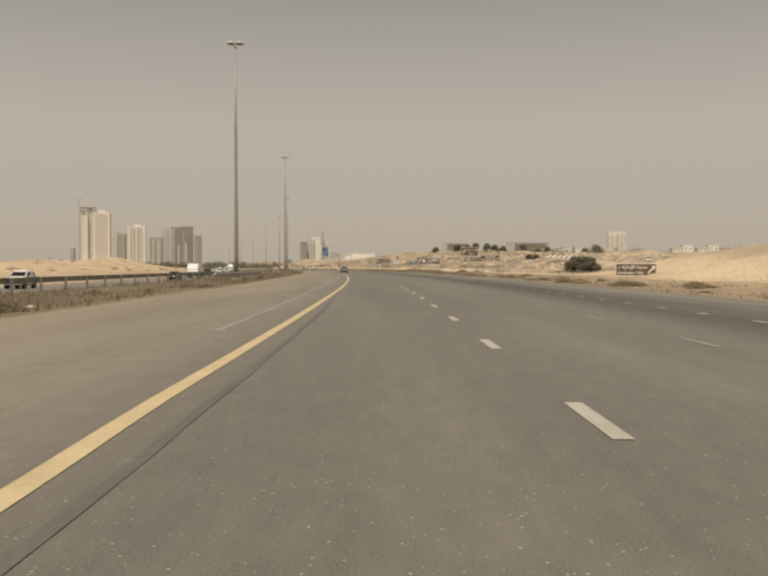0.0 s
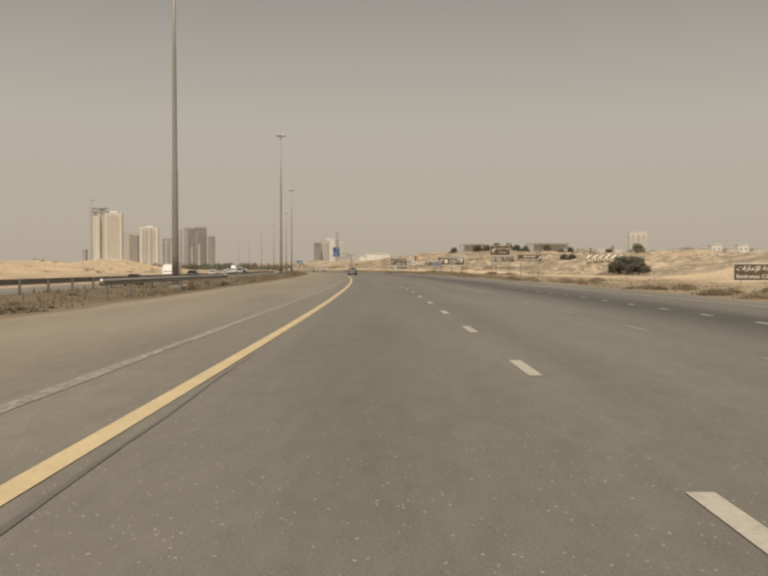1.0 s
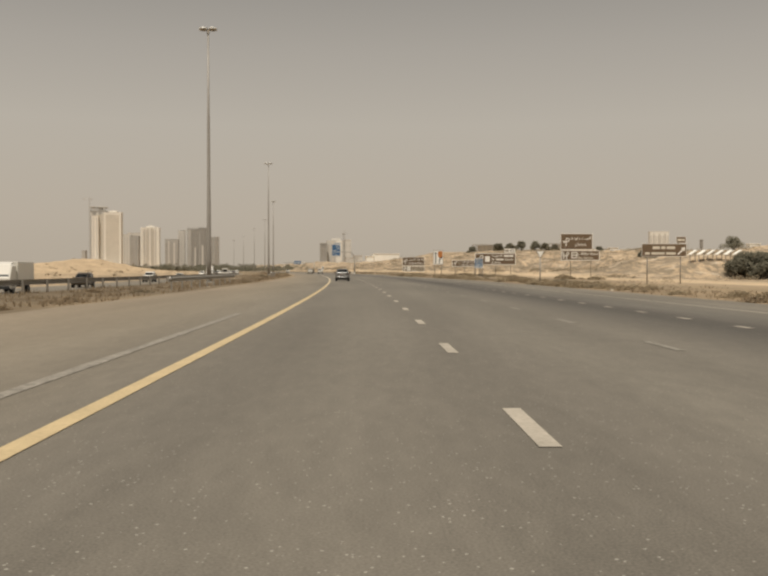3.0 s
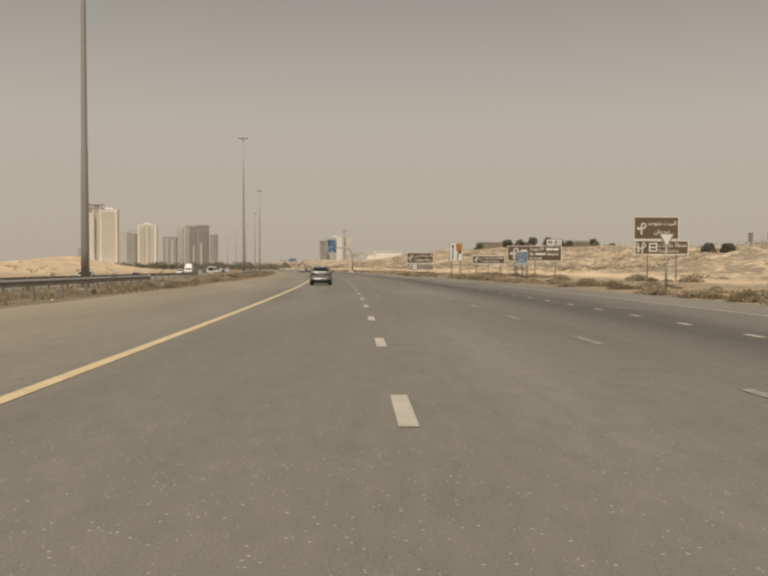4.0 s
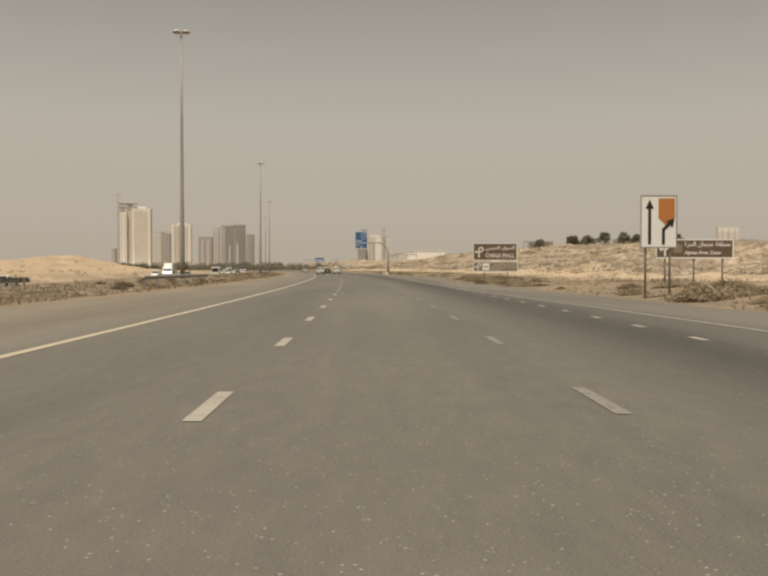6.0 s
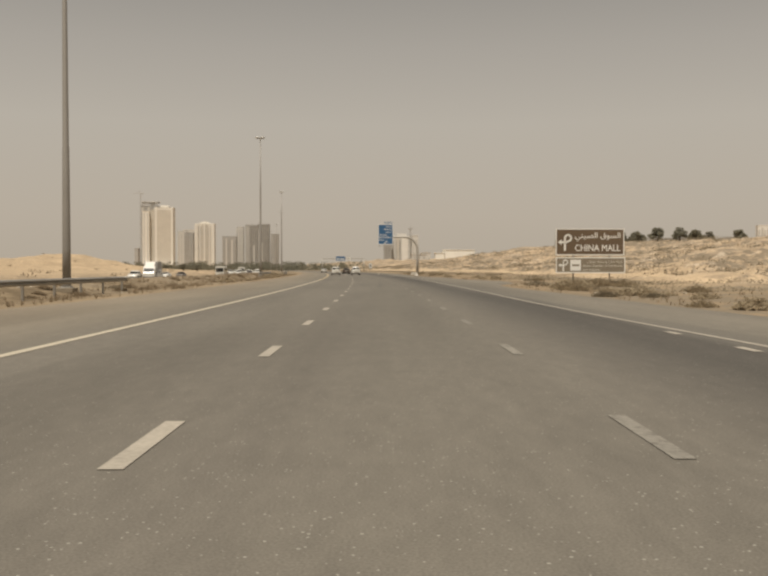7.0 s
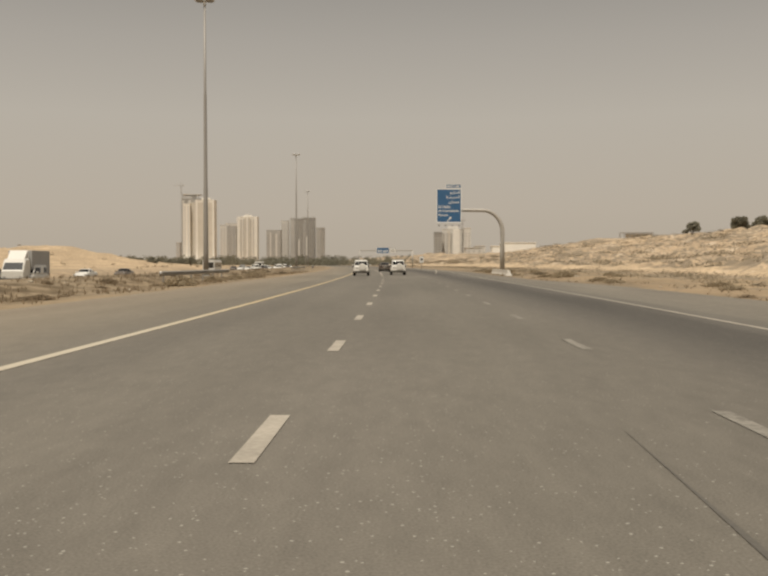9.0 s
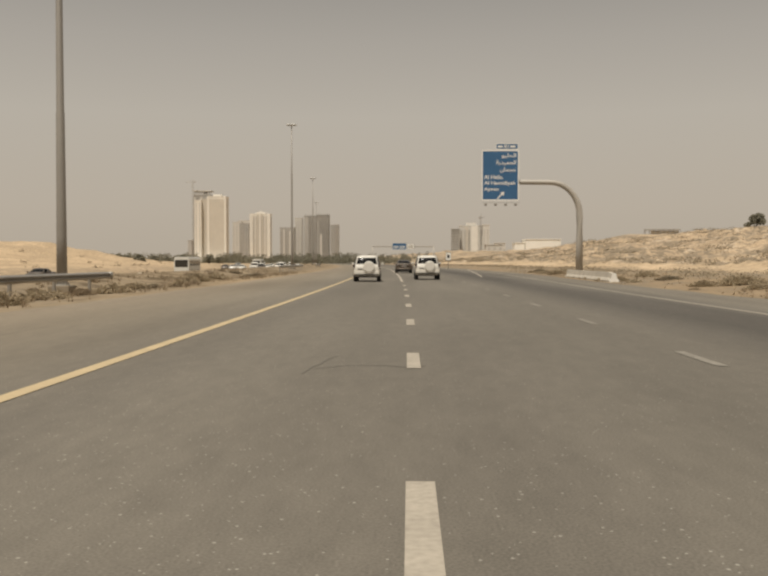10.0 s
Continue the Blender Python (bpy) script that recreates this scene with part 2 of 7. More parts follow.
        l.new(calc("MULTIPLY", calc("MULTIPLY", calc("MULTIPLY", rg.outputs[0], side.outputs[0]), calc("MULTIPLY", band.outputs[0], far.outputs[0])), 0.92), mx.inputs[0]), l.new(col, mx.inputs[6])
        mx.inputs[7].default_value = (*scrub, 1)
        col = mx.outputs[2]
    if scrub:
        # bare pale patches on the further median
        ma, mb, mc = n.new("ShaderNodeMapRange"), n.new("ShaderNodeMapRange"), n.new("ShaderNodeMapRange")
        ma.inputs["From Min"].default_value, ma.inputs["From Max"].default_value = 225.0, 280.0
        mb.inputs["From Min"].default_value, mb.inputs["From Max"].default_value = 13.5, 9.0
        mc.inputs["From Min"].default_value, mc.inputs["From Max"].default_value = 0.36, 0.60
        l.new(sp.outputs["Y"], ma.inputs["Value"])
        l.new(calc("ABSOLUTE", calc("ADD", sp.outputs["X"], 16.0), 0.0), mb.inputs["Value"])
        l.new(p2.outputs["Fac"], mc.inputs["Value"])
        mx = n.new("ShaderNodeMix")
        mx.data_type = "RGBA"
        l.new(calc("MULTIPLY", calc("MULTIPLY", ma.outputs[0], mb.outputs[0]), calc("MULTIPLY", mc.outputs[0], 0.55)), mx.inputs[0]), l.new(col, mx.inputs[6])
        mx.inputs[7].default_value = (0.36, 0.272, 0.17, 1)
        col = mx.outputs[2]
        # pale sand in slanting streaks on the slopes
        tm = n.new("ShaderNodeMapping")
        tm.inputs["Rotation"].default_value, tm.inputs["Scale"].default_value = (0, 0, 0.5), (0.028, 0.17, 1)
        l.new(uvn.outputs[0], tm.inputs[0])
        t1 = n.new("ShaderNodeTexNoise")
        t1.inputs["Scale"].default_value, t1.inputs["Detail"].default_value, t1.inputs["Roughness"].default_value = 1.0, 5, 0.6
        l.new(tm.outputs[0], t1.inputs["Vector"])
        rg = n.new("ShaderNodeMapRange")
        rg.inputs["From Min"].default_value, rg.inputs["From Max"].default_value = 0.53, 0.62
        l.new(t1.outputs["Fac"], rg.inputs["Value"])
        side = n.new("ShaderNodeMapRange")
        side.inputs["From Min"].default_value, side.inputs["From Max"].default_value = 26.0, 40.0
        l.new(sp.outputs["X"], side.inputs["Value"])
        mx = n.new("ShaderNodeMix")
        mx.data_type = "RGBA"
        l.new(calc("MULTIPLY", calc("MULTIPLY", rg.outputs[0], side.outputs[0]), 0.4), mx.inputs[0]), l.new(col, mx.inputs[6])
        mx.inputs[7].default_value = (0.510, 0.400, 0.280, 1)
        col = mx.outputs[2]
        # broken pale crusts and darker pockets, a few metres across
        lm = n.new("ShaderNodeMapping")
        lm.inputs["Rotation"].default_value, lm.inputs["Scale"].default_value = (0, 0, -0.35), (0.20, 0.42, 1)
        l.new(uvn.outputs[0], lm.inputs[0])
        lt = n.new("ShaderNodeTexNoise")
        lt.inputs["Scale"].default_value, lt.inputs["Detail"].default_value, lt.inputs["Roughness"].default_value = 1.0, 6, 0.68
        l.new(lm.outputs[0], lt.inputs["Vector"])
        for lo_, hi_, tone, part_ in ((0.56, 0.63, (0.57, 0.462, 0.342), 0.75), (0.45, 0.38, (0.225, 0.180, 0.128), 0.52)):
            rg = n.new("ShaderNodeMapRange")
            rg.inputs["From Min"].default_value, rg.inputs["From Max"].default_value = lo_, hi_
            l.new(lt.outputs["Fac"], rg.inputs["Value"])
            mx = n.new("ShaderNodeMix")
            mx.data_type = "RGBA"
            l.new(calc("MULTIPLY", calc("MULTIPLY", calc("MULTIPLY", rg.outputs[0], side.outputs[0]), far.outputs[0]), part_), mx.inputs[0]), l.new(col, mx.inputs[6])
            mx.inputs[7].default_value = (*tone, 1)
            col = mx.outputs[2]
    l.new(col, b.inputs["Base Color"])
    bp = n.new("ShaderNodeBump")
    bp.inputs["Strength"].default_value, bp.inputs["Distance"].default_value = 0.5, bump
    l.new(grain.outputs["Fac"], bp.inputs["Height"]), l.new(bp.outputs[0], b.inputs["Normal"])
    return m


A_MID, A_DUST = (0.154, 0.136, 0.109), (0.186, 0.162, 0.126)
M_ASPHALT = banded("worn_asphalt", [(-7, (0.245, 0.196, 0.138)), (-3, (0.212, 0.178, 0.131)), (-1.0, (0.190, 0.164, 0.126)), (0.6, A_MID), (2, (0.155, 0.137, 0.109)), (4.5, A_MID),
                                   (5.6, (0.160, 0.142, 0.113)), (7.9, (0.157, 0.139, 0.111)), (9.1, (0.116, 0.103, 0.084)), (10.1, (0.083, 0.074, 0.061)), (11.0, (0.086, 0.076, 0.063)), (12.2, (0.128, 0.115, 0.094)), (17, A_DUST)],
                   -8, 19, 0.75, 1.2, 1.6, 0.016, 0.0025, speck=0.6)
M_ASPHALT_FAR = banded("grey_asphalt", [(-34, A_DUST), (-26, A_MID), (-17, A_DUST)], -36, -15, 0.8, 1.0, 1.6, 0.05, 0.004)
SAND, SAND2, DRY = (0.477, 0.354, 0.224), (0.418, 0.313, 0.203), (0.204, 0.151, 0.095)
M_GROUND = banded("desert_sand", [(-400, SAND2), (-60, SAND), (-38, SAND2), (-33, DRY), (-17, (0.124, 0.092, 0.057)), (-10.0, (0.122, 0.090, 0.055)), (-9.0, (0.153, 0.113, 0.070)), (-7.6, (0.324, 0.242, 0.150)),
                                  (14, (0.251, 0.189, 0.118)), (18.5, (0.283, 0.209, 0.131)), (25, (0.313, 0.234, 0.145)), (30, (0.324, 0.242, 0.150)), (35, (0.490, 0.368, 0.236)), (43, (0.490, 0.368, 0.236)), (48, (0.417, 0.313, 0.202)), (75, (0.432, 0.323, 0.210)), (130, (0.476, 0.356, 0.229)), (400, SAND2)],
                  -400, 400, 0.95, 5.0, 7.0, 0.5, 0.05, along=0.4, spec=0.1, scrub=(0.222, 0.178, 0.124))
M_WHITE_LINE = mat("worn_white_road_paint", (0.388, 0.340, 0.270), 0.7, vary=0.25, size=0.5, fine=0.05, uv=True)
M_FADED_LINE = mat("faded_white_road_paint", (0.245, 0.221, 0.18), 0.8, vary=0.3, size=0.6, fine=0.05, uv=True)
M_OLD_LINE = mat("nearly_worn_off_road_paint", (0.275, 0.245, 0.20), 0.8, vary=0.34, size=0.5, fine=0.05, uv=True)


def wear(m, share, under=(0.155, 0.137, 0.110)):
    """Paint worn through to the asphalt in ragged spots."""
    n, l = m.node_tree.nodes, m.node_tree.links
    uvn, spots, rg, mx = n.new("ShaderNodeUVMap"), n.new("ShaderNodeTexNoise"), n.new("ShaderNodeMapRange"), n.new("ShaderNodeMix")
    spots.inputs["Scale"].default_value, spots.inputs["Detail"].default_value, spots.inputs["Roughness"].default_value = 7.0, 6, 0.7
    rg.inputs["From Min"].default_value, rg.inputs["From Max"].default_value = 1 - share, 1.10 - share
    mx.data_type = "RGBA"
    mx.inputs[7].default_value = (*under, 1)
    base = n["Principled BSDF"].inputs["Base Color"]
    l.new(base.links[0].from_socket, mx.inputs[6]), l.new(uvn.outputs[0], spots.inputs["Vector"]), l.new(spots.outputs["Fac"], rg.inputs["Value"])
    l.new(rg.outputs[0], mx.inputs[0]), l.new(mx.outputs[2], base)


wear(M_WHITE_LINE, 0.35)
wear(M_FADED_LINE, 0.50)
wear(M_OLD_LINE, 0.52)
M_YELLOW_LINE = mat("yellow_road_paint", (0.50, 0.382, 0.212), 0.7, vary=0.2, size=0.7, fine=0.05, uv=True)
# yellow paint blended paler over one long stretch, standing in for haze
yn, yl = M_YELLOW_LINE.node_tree.nodes, M_YELLOW_LINE.node_tree.links
y_uv, y_sp, y_rg, y_mx = yn.new("ShaderNodeUVMap"), yn.new("ShaderNodeSeparateXYZ"), yn.new("ShaderNodeMapRange"), yn.new("ShaderNodeMix")
y_rg.inputs["From Min"].default_value, y_rg.inputs["From Max"].default_value, y_rg.inputs["To Max"].default_value = 150.0, 250.0, 0.75
y_r2, y_mu = yn.new("ShaderNodeMapRange"), yn.new("ShaderNodeMath")
y_r2.inputs["From Min"].default_value, y_r2.inputs["From Max"].default_value, y_r2.inputs["To Min"].default_value = 348.0, 334.0, 0.12
y_mu.operation = "MULTIPLY"
y_mx.data_type = "RGBA"
y_mx.inputs[7].default_value = (0.50, 0.45, 0.36, 1)
y_old = yn["Principled BSDF"].inputs["Base Color"].links[0].from_socket
yl.new(y_uv.outputs[0], y_sp.inputs[0]), yl.new(y_sp.outputs["Y"], y_rg.inputs["Value"]), yl.new(y_sp.outputs["Y"], y_r2.inputs["Value"])
yl.new(y_rg.outputs[0], y_mu.inputs[0]), yl.new(y_r2.outputs[0], y_mu.inputs[1]), yl.new(y_mu.outputs[0], y_mx.inputs[0])
yl.new(y_old, y_mx.inputs[6]), yl.new(y_mx.outputs[2], yn["Principled BSDF"].inputs["Base Color"])
M_SEAM = mat("worn_tar_seam", (0.112, 0.099, 0.081), 0.7, vary=0.25, size=0.8, fine=0.06, uv=True)
M_GALV = mat("galvanised_steel", (0.52, 0.50, 0.46), 0.5, 0.35, vary=0.15, size=0.6, fine=0.03)
M_RAIL = mat("weathered_rail_steel", (0.36, 0.335, 0.295), 0.42, 0.5, vary=0.2, size=0.8, fine=0.04)
M_POLE = mat("grey_painted_steel", (0.30, 0.275, 0.24), 0.5, 0.2, vary=0.12, size=2.0, fine=0.05)
M_CONCRETE = mat("pale_concrete", (0.50, 0.45, 0.37), 0.9, vary=0.2, size=1.0, fine=0.05, bump=0.004)
M_ARM = mat("pale_grey_painted_steel", (0.43, 0.395, 0.34), 0.5, 0.1, vary=0.12, size=2.0, fine=0.05)
M_LAMP = mat("pale_lamp_housing", (0.62, 0.60, 0.55), 0.4, 0.1, vary=0.06)

# ---- geometry helpers ----
K0, K1, K2 = 4.502e-4, 5.70e-8, -8.803e-10       # curvature of the road along its length
_S = np.arange(-1600.0, 4600.0, 1.0)
_kap = np.where(_S < 0, K0, K0 + K1 * _S + K2 * _S ** 2)
_kap = np.where(_S > 480, 2.74e-4, _kap)
_kap = np.where((_S > 800) | (_S < -300), 0.0, _kap)
_th = np.concatenate([[0], np.cumsum((_kap[1:] + _kap[:-1]) / 2)])
_th -= np.interp(0.0, _S, _th)
_cx = np.concatenate([[0], np.cumsum(-np.sin((_th[1:] + _th[:-1]) / 2))])
_cy = np.concatenate([[0], np.cumsum(np.cos((_th[1:] + _th[:-1]) / 2))])
_cx -= np.interp(0.0, _S, _cx)
_cy -= np.interp(0.0, _S, _cy)


def heading(s):
    return float(np.interp(s, _S, _th))


def on_road(s, u, z=0.0):
    """World place of a point s metres along the yellow line and u metres to its right."""
    t = heading(s)
    return Vector((float(np.interp(s, _S, _cx)) + u * math.cos(t), float(np.interp(s, _S, _cy)) + u * math.sin(t), z))


def road_pose(s, u, z=0.0, turn=0.0):
    p = on_road(s, u, z)
    return pose(p.x, p.y, p.z, 0, 0, math.degrees(heading(s)) + turn)


def step(a, b, x):
    x = min(max((x - a) / (b - a), 0.0), 1.0)
    return x * x * (3 - 2 * x)


def ridge(s):
    return float(np.interp(s, [-300, 40, 150, 200, 260, 390, 500, 600, 700, 900, 1300], [2.6, 2.6, 2.6, 3.3, 4.6, 6.6, 9.2, 10.6, 10.6, 10.2, 9]))


def hump(s, u, s0, u0, h, rs, ru):
    return h * math.exp(-((s - s0) / rs) ** 2 - ((u - u0) / ru) ** 2)


def land(s, u):
    """Height of the ground."""
    if -7.2 < u < 15.2:
        return -0.06
    if u >= 15.2:
        n1 = noise.noise(Vector((u / 38, s / 46, 1.7)))
        n2 = noise.noise(Vector((u / 11, s / 15, 5.1)))
        n3 = noise.noise(Vector((u / 3.7, s / 4.6, 9.3)))
        z = -0.06 + step(16.5, 23, u) * float(np.interp(s, [100, 190, 215, 232, 258, 300, 330, 400], [0.05, 0.05, 0.2, 0.55, 0.5, -0.1, 0.05, 0.3]))
        up = step(30, 112, u)
        z += ridge(s) * up + 7.5 * step(180, 330, u) * step(680, 980, s) * (1 - step(1500, 2200, s)) + hump(s, u, 855, 200, 6.5, 80, 60) + hump(s, u, 588, 137, 1.9, 38, 24) - hump(s, u, 505, 98, 1.3, 32, 20)
        z += step(26, 48, u) * (1 - step(300, 600, u)) * (2.3 * n1 * min(up * 3, 1) + 0.8 * n2 + 0.28 * n3) + step(16, 22, u) * 0.12 * (n2 + n3)
        if 30 < u < 170:
            # gullies and low ledges that rain has cut into the slope
            n4 = 1 - abs(noise.noise(Vector((u / 9.5 + 0.12 * s, s / 13, 12.4)))) * 2
            n5 = noise.noise(Vector((u / 4.4, s / 3.4, 15.8)))
            n6 = noise.noise(Vector((u / 1.9, s / 2.3, 18.1)))
            z += step(30, 50, u) * (1 - step(140, 170, u)) * (1.0 * n4 * n4 + 0.55 * n5 + 0.24 * n6 - 0.45) * (0.35 + 0.65 * step(200, 300, s))
        z -= 5.0 * math.exp(-((s - 840) / 150) ** 2) * step(48, 85, u) * (1 - step(120, 175, u))
        z += 3.6 * math.exp(-((s - 104) / 34) ** 2) * step(33, 50, u) * (1 - step(80, 130, u))
        z -= z * 0.98 * math.exp(-((s - 198) / 62) ** 4 - ((u - 51) / 29) ** 4)
        z += hump(s, u, 270, 67, 3.0, 20, 14) + hump(s, u, 247, 65, 2.3, 7, 8) - hump(s, u, 232, 67, 1.3, 15, 11)
        return z * (1 - step(700, 1200, u))
    n2 = noise.noise(Vector((u / 9, s / 13, 2.2)))
    n3 = noise.noise(Vector((u / 3.5, s / 4.2, 7.3)))
    if u > -38:
        return -0.06 - 0.90 * step(-16.8, -20.3, u) + 0.50 * step(225, 290, s) * step(-10.5, -14.5, u) * (1 - step(-16.6, -19, u)) - 0.12 * step(-7.2, -11, u) * (1 - step(-13, -16, u)) + (0.06 * n2 + 0.05 * n3) * step(-7.2, -9, u) * (1 - step(-14, -16.5, u))
    z = -0.96 + 1.2 * step(-38, -45, u) + (0.35 * n2 + 0.15 * n3) * step(-38, -50, u)
    up = hump(s, u, 660, -112, 6.5, 76, 30) + hump(s, u, 565, -124, 2.2, 45, 26) + hump(s, u, 330, -98, 3.0, 60, 24) + hump(s, u, 235, -80, 2.0, 40, 20)
    up += hump(s, u, 420, -120, 2.6, 60, 30) + hump(s, u, 110, -75, 1.6, 60, 20)
    crust = 1 - 2 * abs(noise.noise(Vector((u / 14, s / 19, 21.4))))
    z += up * (0.94 + 0.22 * n2 + 0.16 * n3 + 0.2 * crust + 0.08 * noise.noise(Vector((u / 20, s / 24, 4.4)))) + min(up, 1.0) * 0.5 * noise.noise(Vector((u / 2.6, s / 5.0, 24.7)))
    return z * (1 - step(-500, -900, u))


def mesh_object(name, verts, faces, material, uvs=None, smooth=True, parent=None):
    me = bpy.data.meshes.new(name)
    me.from_pydata(verts, [], faces)
    if uvs is not None:
        lay = me.uv_layers.new(name="UVMap")
        idx = np.empty(len(me.loops), dtype=np.int32)
        me.loops.foreach_get("vertex_index", idx)
        lay.data.foreach_set("uv", np.asarray(uvs, dtype=np.float32)[idx].ravel())
    if smooth:
        me.polygons.foreach_set("use_smooth", [True] * len(me.polygons))
    me.materials.append(material)
    me.update()
    ob = new(name, me)
    if parent:
        ob.parent = parent
    return ob


def sheet(name, ss, us, zf, material, parent=None, uvf=None):
    """A surface over road coordinates; us may be a function of s."""
    verts, uvs, faces = [], [], []
    for s in ss:
        row = us(s) if callable(us) else us
        w = len(row)
        for u in row:
            verts.append(on_road(s, u, zf(s, u)))
            uvs.append((uvf(s, u) if uvf else u, s))
    for i in range(len(ss) - 1):
        for j in range(w - 1):
            a = i * w + j
            faces.append((a, a + 1, a + w + 1, a + w))
    return mesh_object(name, verts, faces, material, uvs, parent=parent)


def part(name, bm, material, parent, label="", smooth=False):
    """One mesh object under a thing or a part."""
    me = bpy.data.meshes.new(name)
    bmesh.ops.recalc_face_normals(bm, faces=bm.faces)
    bm.to_mesh(me)
    bm.free()
    if smooth:
        me.polygons.foreach_set("use_smooth", [True] * len(me.polygons))
    me.materials.append(material)
    ob = new(name, me)
    ob.parent = parent
    if label:
        ob["label"] = label
    return ob


def thing(name, m, label, category, group="", kind=""):
    ob = new(name)
    ob.empty_display_size = 0.2
    ob.matrix_basis = m
    return tagged(ob, label, category, group, kind)


def box(bm, x, y, z, w, d, h, bev=0.0, m=None):
    """A box with its centre at x, y and its foot at z, edges rounded by bev."""
    r = bmesh.ops.create_cube(bm, size=1.0)
    mm = Matrix.Translation((x, y, z + h / 2)) @ Matrix.Diagonal((w, d, h, 1))
    bmesh.ops.transform(bm, matrix=(m @ mm) if m else mm, verts=r["verts"])
    if bev:
        ed = list({e for v in r["verts"] for e in v.link_edges})
        bmesh.ops.bevel(bm, geom=ed, offset=bev, segments=2, affect="EDGES", profile=0.6)
    return bm


def tube(bm, pts, radii, seg=12, caps=True):
    """A round bar along points, with a radius at each."""
    rings = []
    for i, p in enumerate(pts):
        a, b = Vector(pts[max(i - 1, 0)]), Vector(pts[min(i + 1, len(pts) - 1)])
        d = (b - a).normalized()
        q = d.to_track_quat("Z", "Y")
        rings.append([bm.verts.new(Vector(p) + q @ Vector((math.cos(k * math.tau / seg) * radii[i], math.sin(k * math.tau / seg) * radii[i], 0))) for k in range(seg)])
    for r0, r1 in zip(rings, rings[1:]):
        for k in range(seg):
            bm.faces.new((r0[k], r0[(k + 1) % seg], r1[(k + 1) % seg], r1[k]))
    if caps:
        bm.faces.new(rings[0][::-1])
        bm.faces.new(rings[-1])
    return bm


def prism(bm, outline, y0, y1):
    """A flat shape in x and z, thick from y0 to y1."""
    a = [bm.verts.new((x, y0, z)) for x, z in outline]
    b = [bm.verts.new((x, y1, z)) for x, z in outline]
    bm.faces.new(a)
    bm.faces.new(b[::-1])
    n = len(outline)
    for i in range(n):
        bm.faces.new((a[i], b[i], b[(i + 1) % n], a[(i + 1) % n]))
    return bm


# ---- ground and roads ----
def grow(start, end, first, rate):
    out, x, d = [], start, first
    while abs(x - start) < abs(end - start):
        out.append(x)
        x += math.copysign(d, end - start)
        d *= rate
    return out + [end]


us = sorted(set([float(v) for v in np.arange(15.0, 30.0, 0.9)] + [float(v) for v in np.arange(30.0, 116.0, 1.25)] + grow(116.0, 3500, 2.0, 1.06) + [-7.0] + grow(-7.5, -1500, 0.9, 1.042) + [4.0]))
ss = sorted(set(grow(-20, -1500, 4, 1.3) + [float(v) for v in np.arange(-18, 650, 1.9)] + grow(652, 4400, 2.2, 1.05)))
ground = sheet("ground", ss, us, land, M_GROUND)
tagged(ground, "pale desert sand with low dunes and scrubby verges", "ground", kind="structure")


def right_edge(s):
    return float(np.interp(s, [-100, 60, 90, 202, 282, 302, 311, 321, 333, 346, 367, 388, 409, 447, 900], [16.5, 16.5, 17.4, 17.6, 15.2, 14.9, 15.5, 18.6, 19.4, 17.2, 17.4, 15.9, 16.0, 17.5, 17.5])) + 0.18 * noise.noise(Vector((s / 3.1, 0.3, 0)))


def left_edge(s):
    return float(np.interp(s, [-100, 60, 100, 200, 290, 400, 900], [-7.2, -7.6, -8.4, -7.3, -6.2, -6.5, -7])) + 0.2 * noise.noise(Vector((s / 2.7, 7.3, 0)))


def road_row(s):
    l, r = left_edge(s), right_edge(s)
    return [l, l + 0.25] + [l + 0.25 + (r - l - 0.5) * i / 28 for i in range(1, 28)] + [r - 0.25, r]


def road_z(s, u):
    return 0.0 if left_edge(s) + 0.1 < u < right_edge(s) - 0.1 else -0.10


rs = [float(v) for v in np.arange(-60, 640, 1.5)] + [float(v) for v in np.arange(640, 1300, 6)]


def solid_right(s):
    return float(np.interp(s, [-100, 30, 93, 147, 176, 190, 206, 214, 220, 240, 256, 266, 275, 327, 390, 447, 900], [14.8, 14.7, 14.15, 14.0, 14.45, 14.25, 13.9, 13.6, 13.3, 12.35, 11.62, 11.27, 11.15, 11.6, 12.4, 14.2, 14.2]))


def wear(s, u):
    """Where across the road a point stands as its wear goes: past the edge line it is dusty shoulder."""
    r = solid_right(s)
    return u + max(14.4 - r, 0.0) * step(r - 0.5, r + 1.2, u)


road = sheet("road", rs, road_row, road_z, M_ASPHALT, None, wear)
tagged(road, "worn grey asphalt motorway with dusty shoulders", "road", kind="structure")
FAR_Z = -0.88
far_road = sheet("road", [float(v) for v in np.arange(-120, 1300, 5)], [-37.2, -37, -33, -29, -25, -22, -20.7, -20.5], lambda s, u: FAR_Z if -37.1 < u < -20.6 else FAR_Z - 0.3, M_ASPHALT_FAR)
tagged(far_road, "grey asphalt carriageway for oncoming traffic beyond the median", "road", kind="structure")


def strip(name, s0, s1, u, width, material, parent, z=0.006, stepw=2.0):
    n = max(2, int((s1 - s0) / stepw) + 1)
    uf = u if callable(u) else (lambda s: u)
    wf = width if callable(width) else (lambda s: width)
    return sheet(name, list(np.linspace(s0, s1, n)), lambda s: [uf(s) - wf(s) / 2, uf(s) + wf(s) / 2], lambda s, q: z, material, parent)


PITCH, DASH = 7.0517, 1.735


def yellow_u(s):
    return float(np.interp(s, [-60, 5, 6.2, 8.5, 36, 46, 70, 100], [0.005, 0.0, -0.03, -0.09, -0.095, -0.07, -0.04, 0.0]))


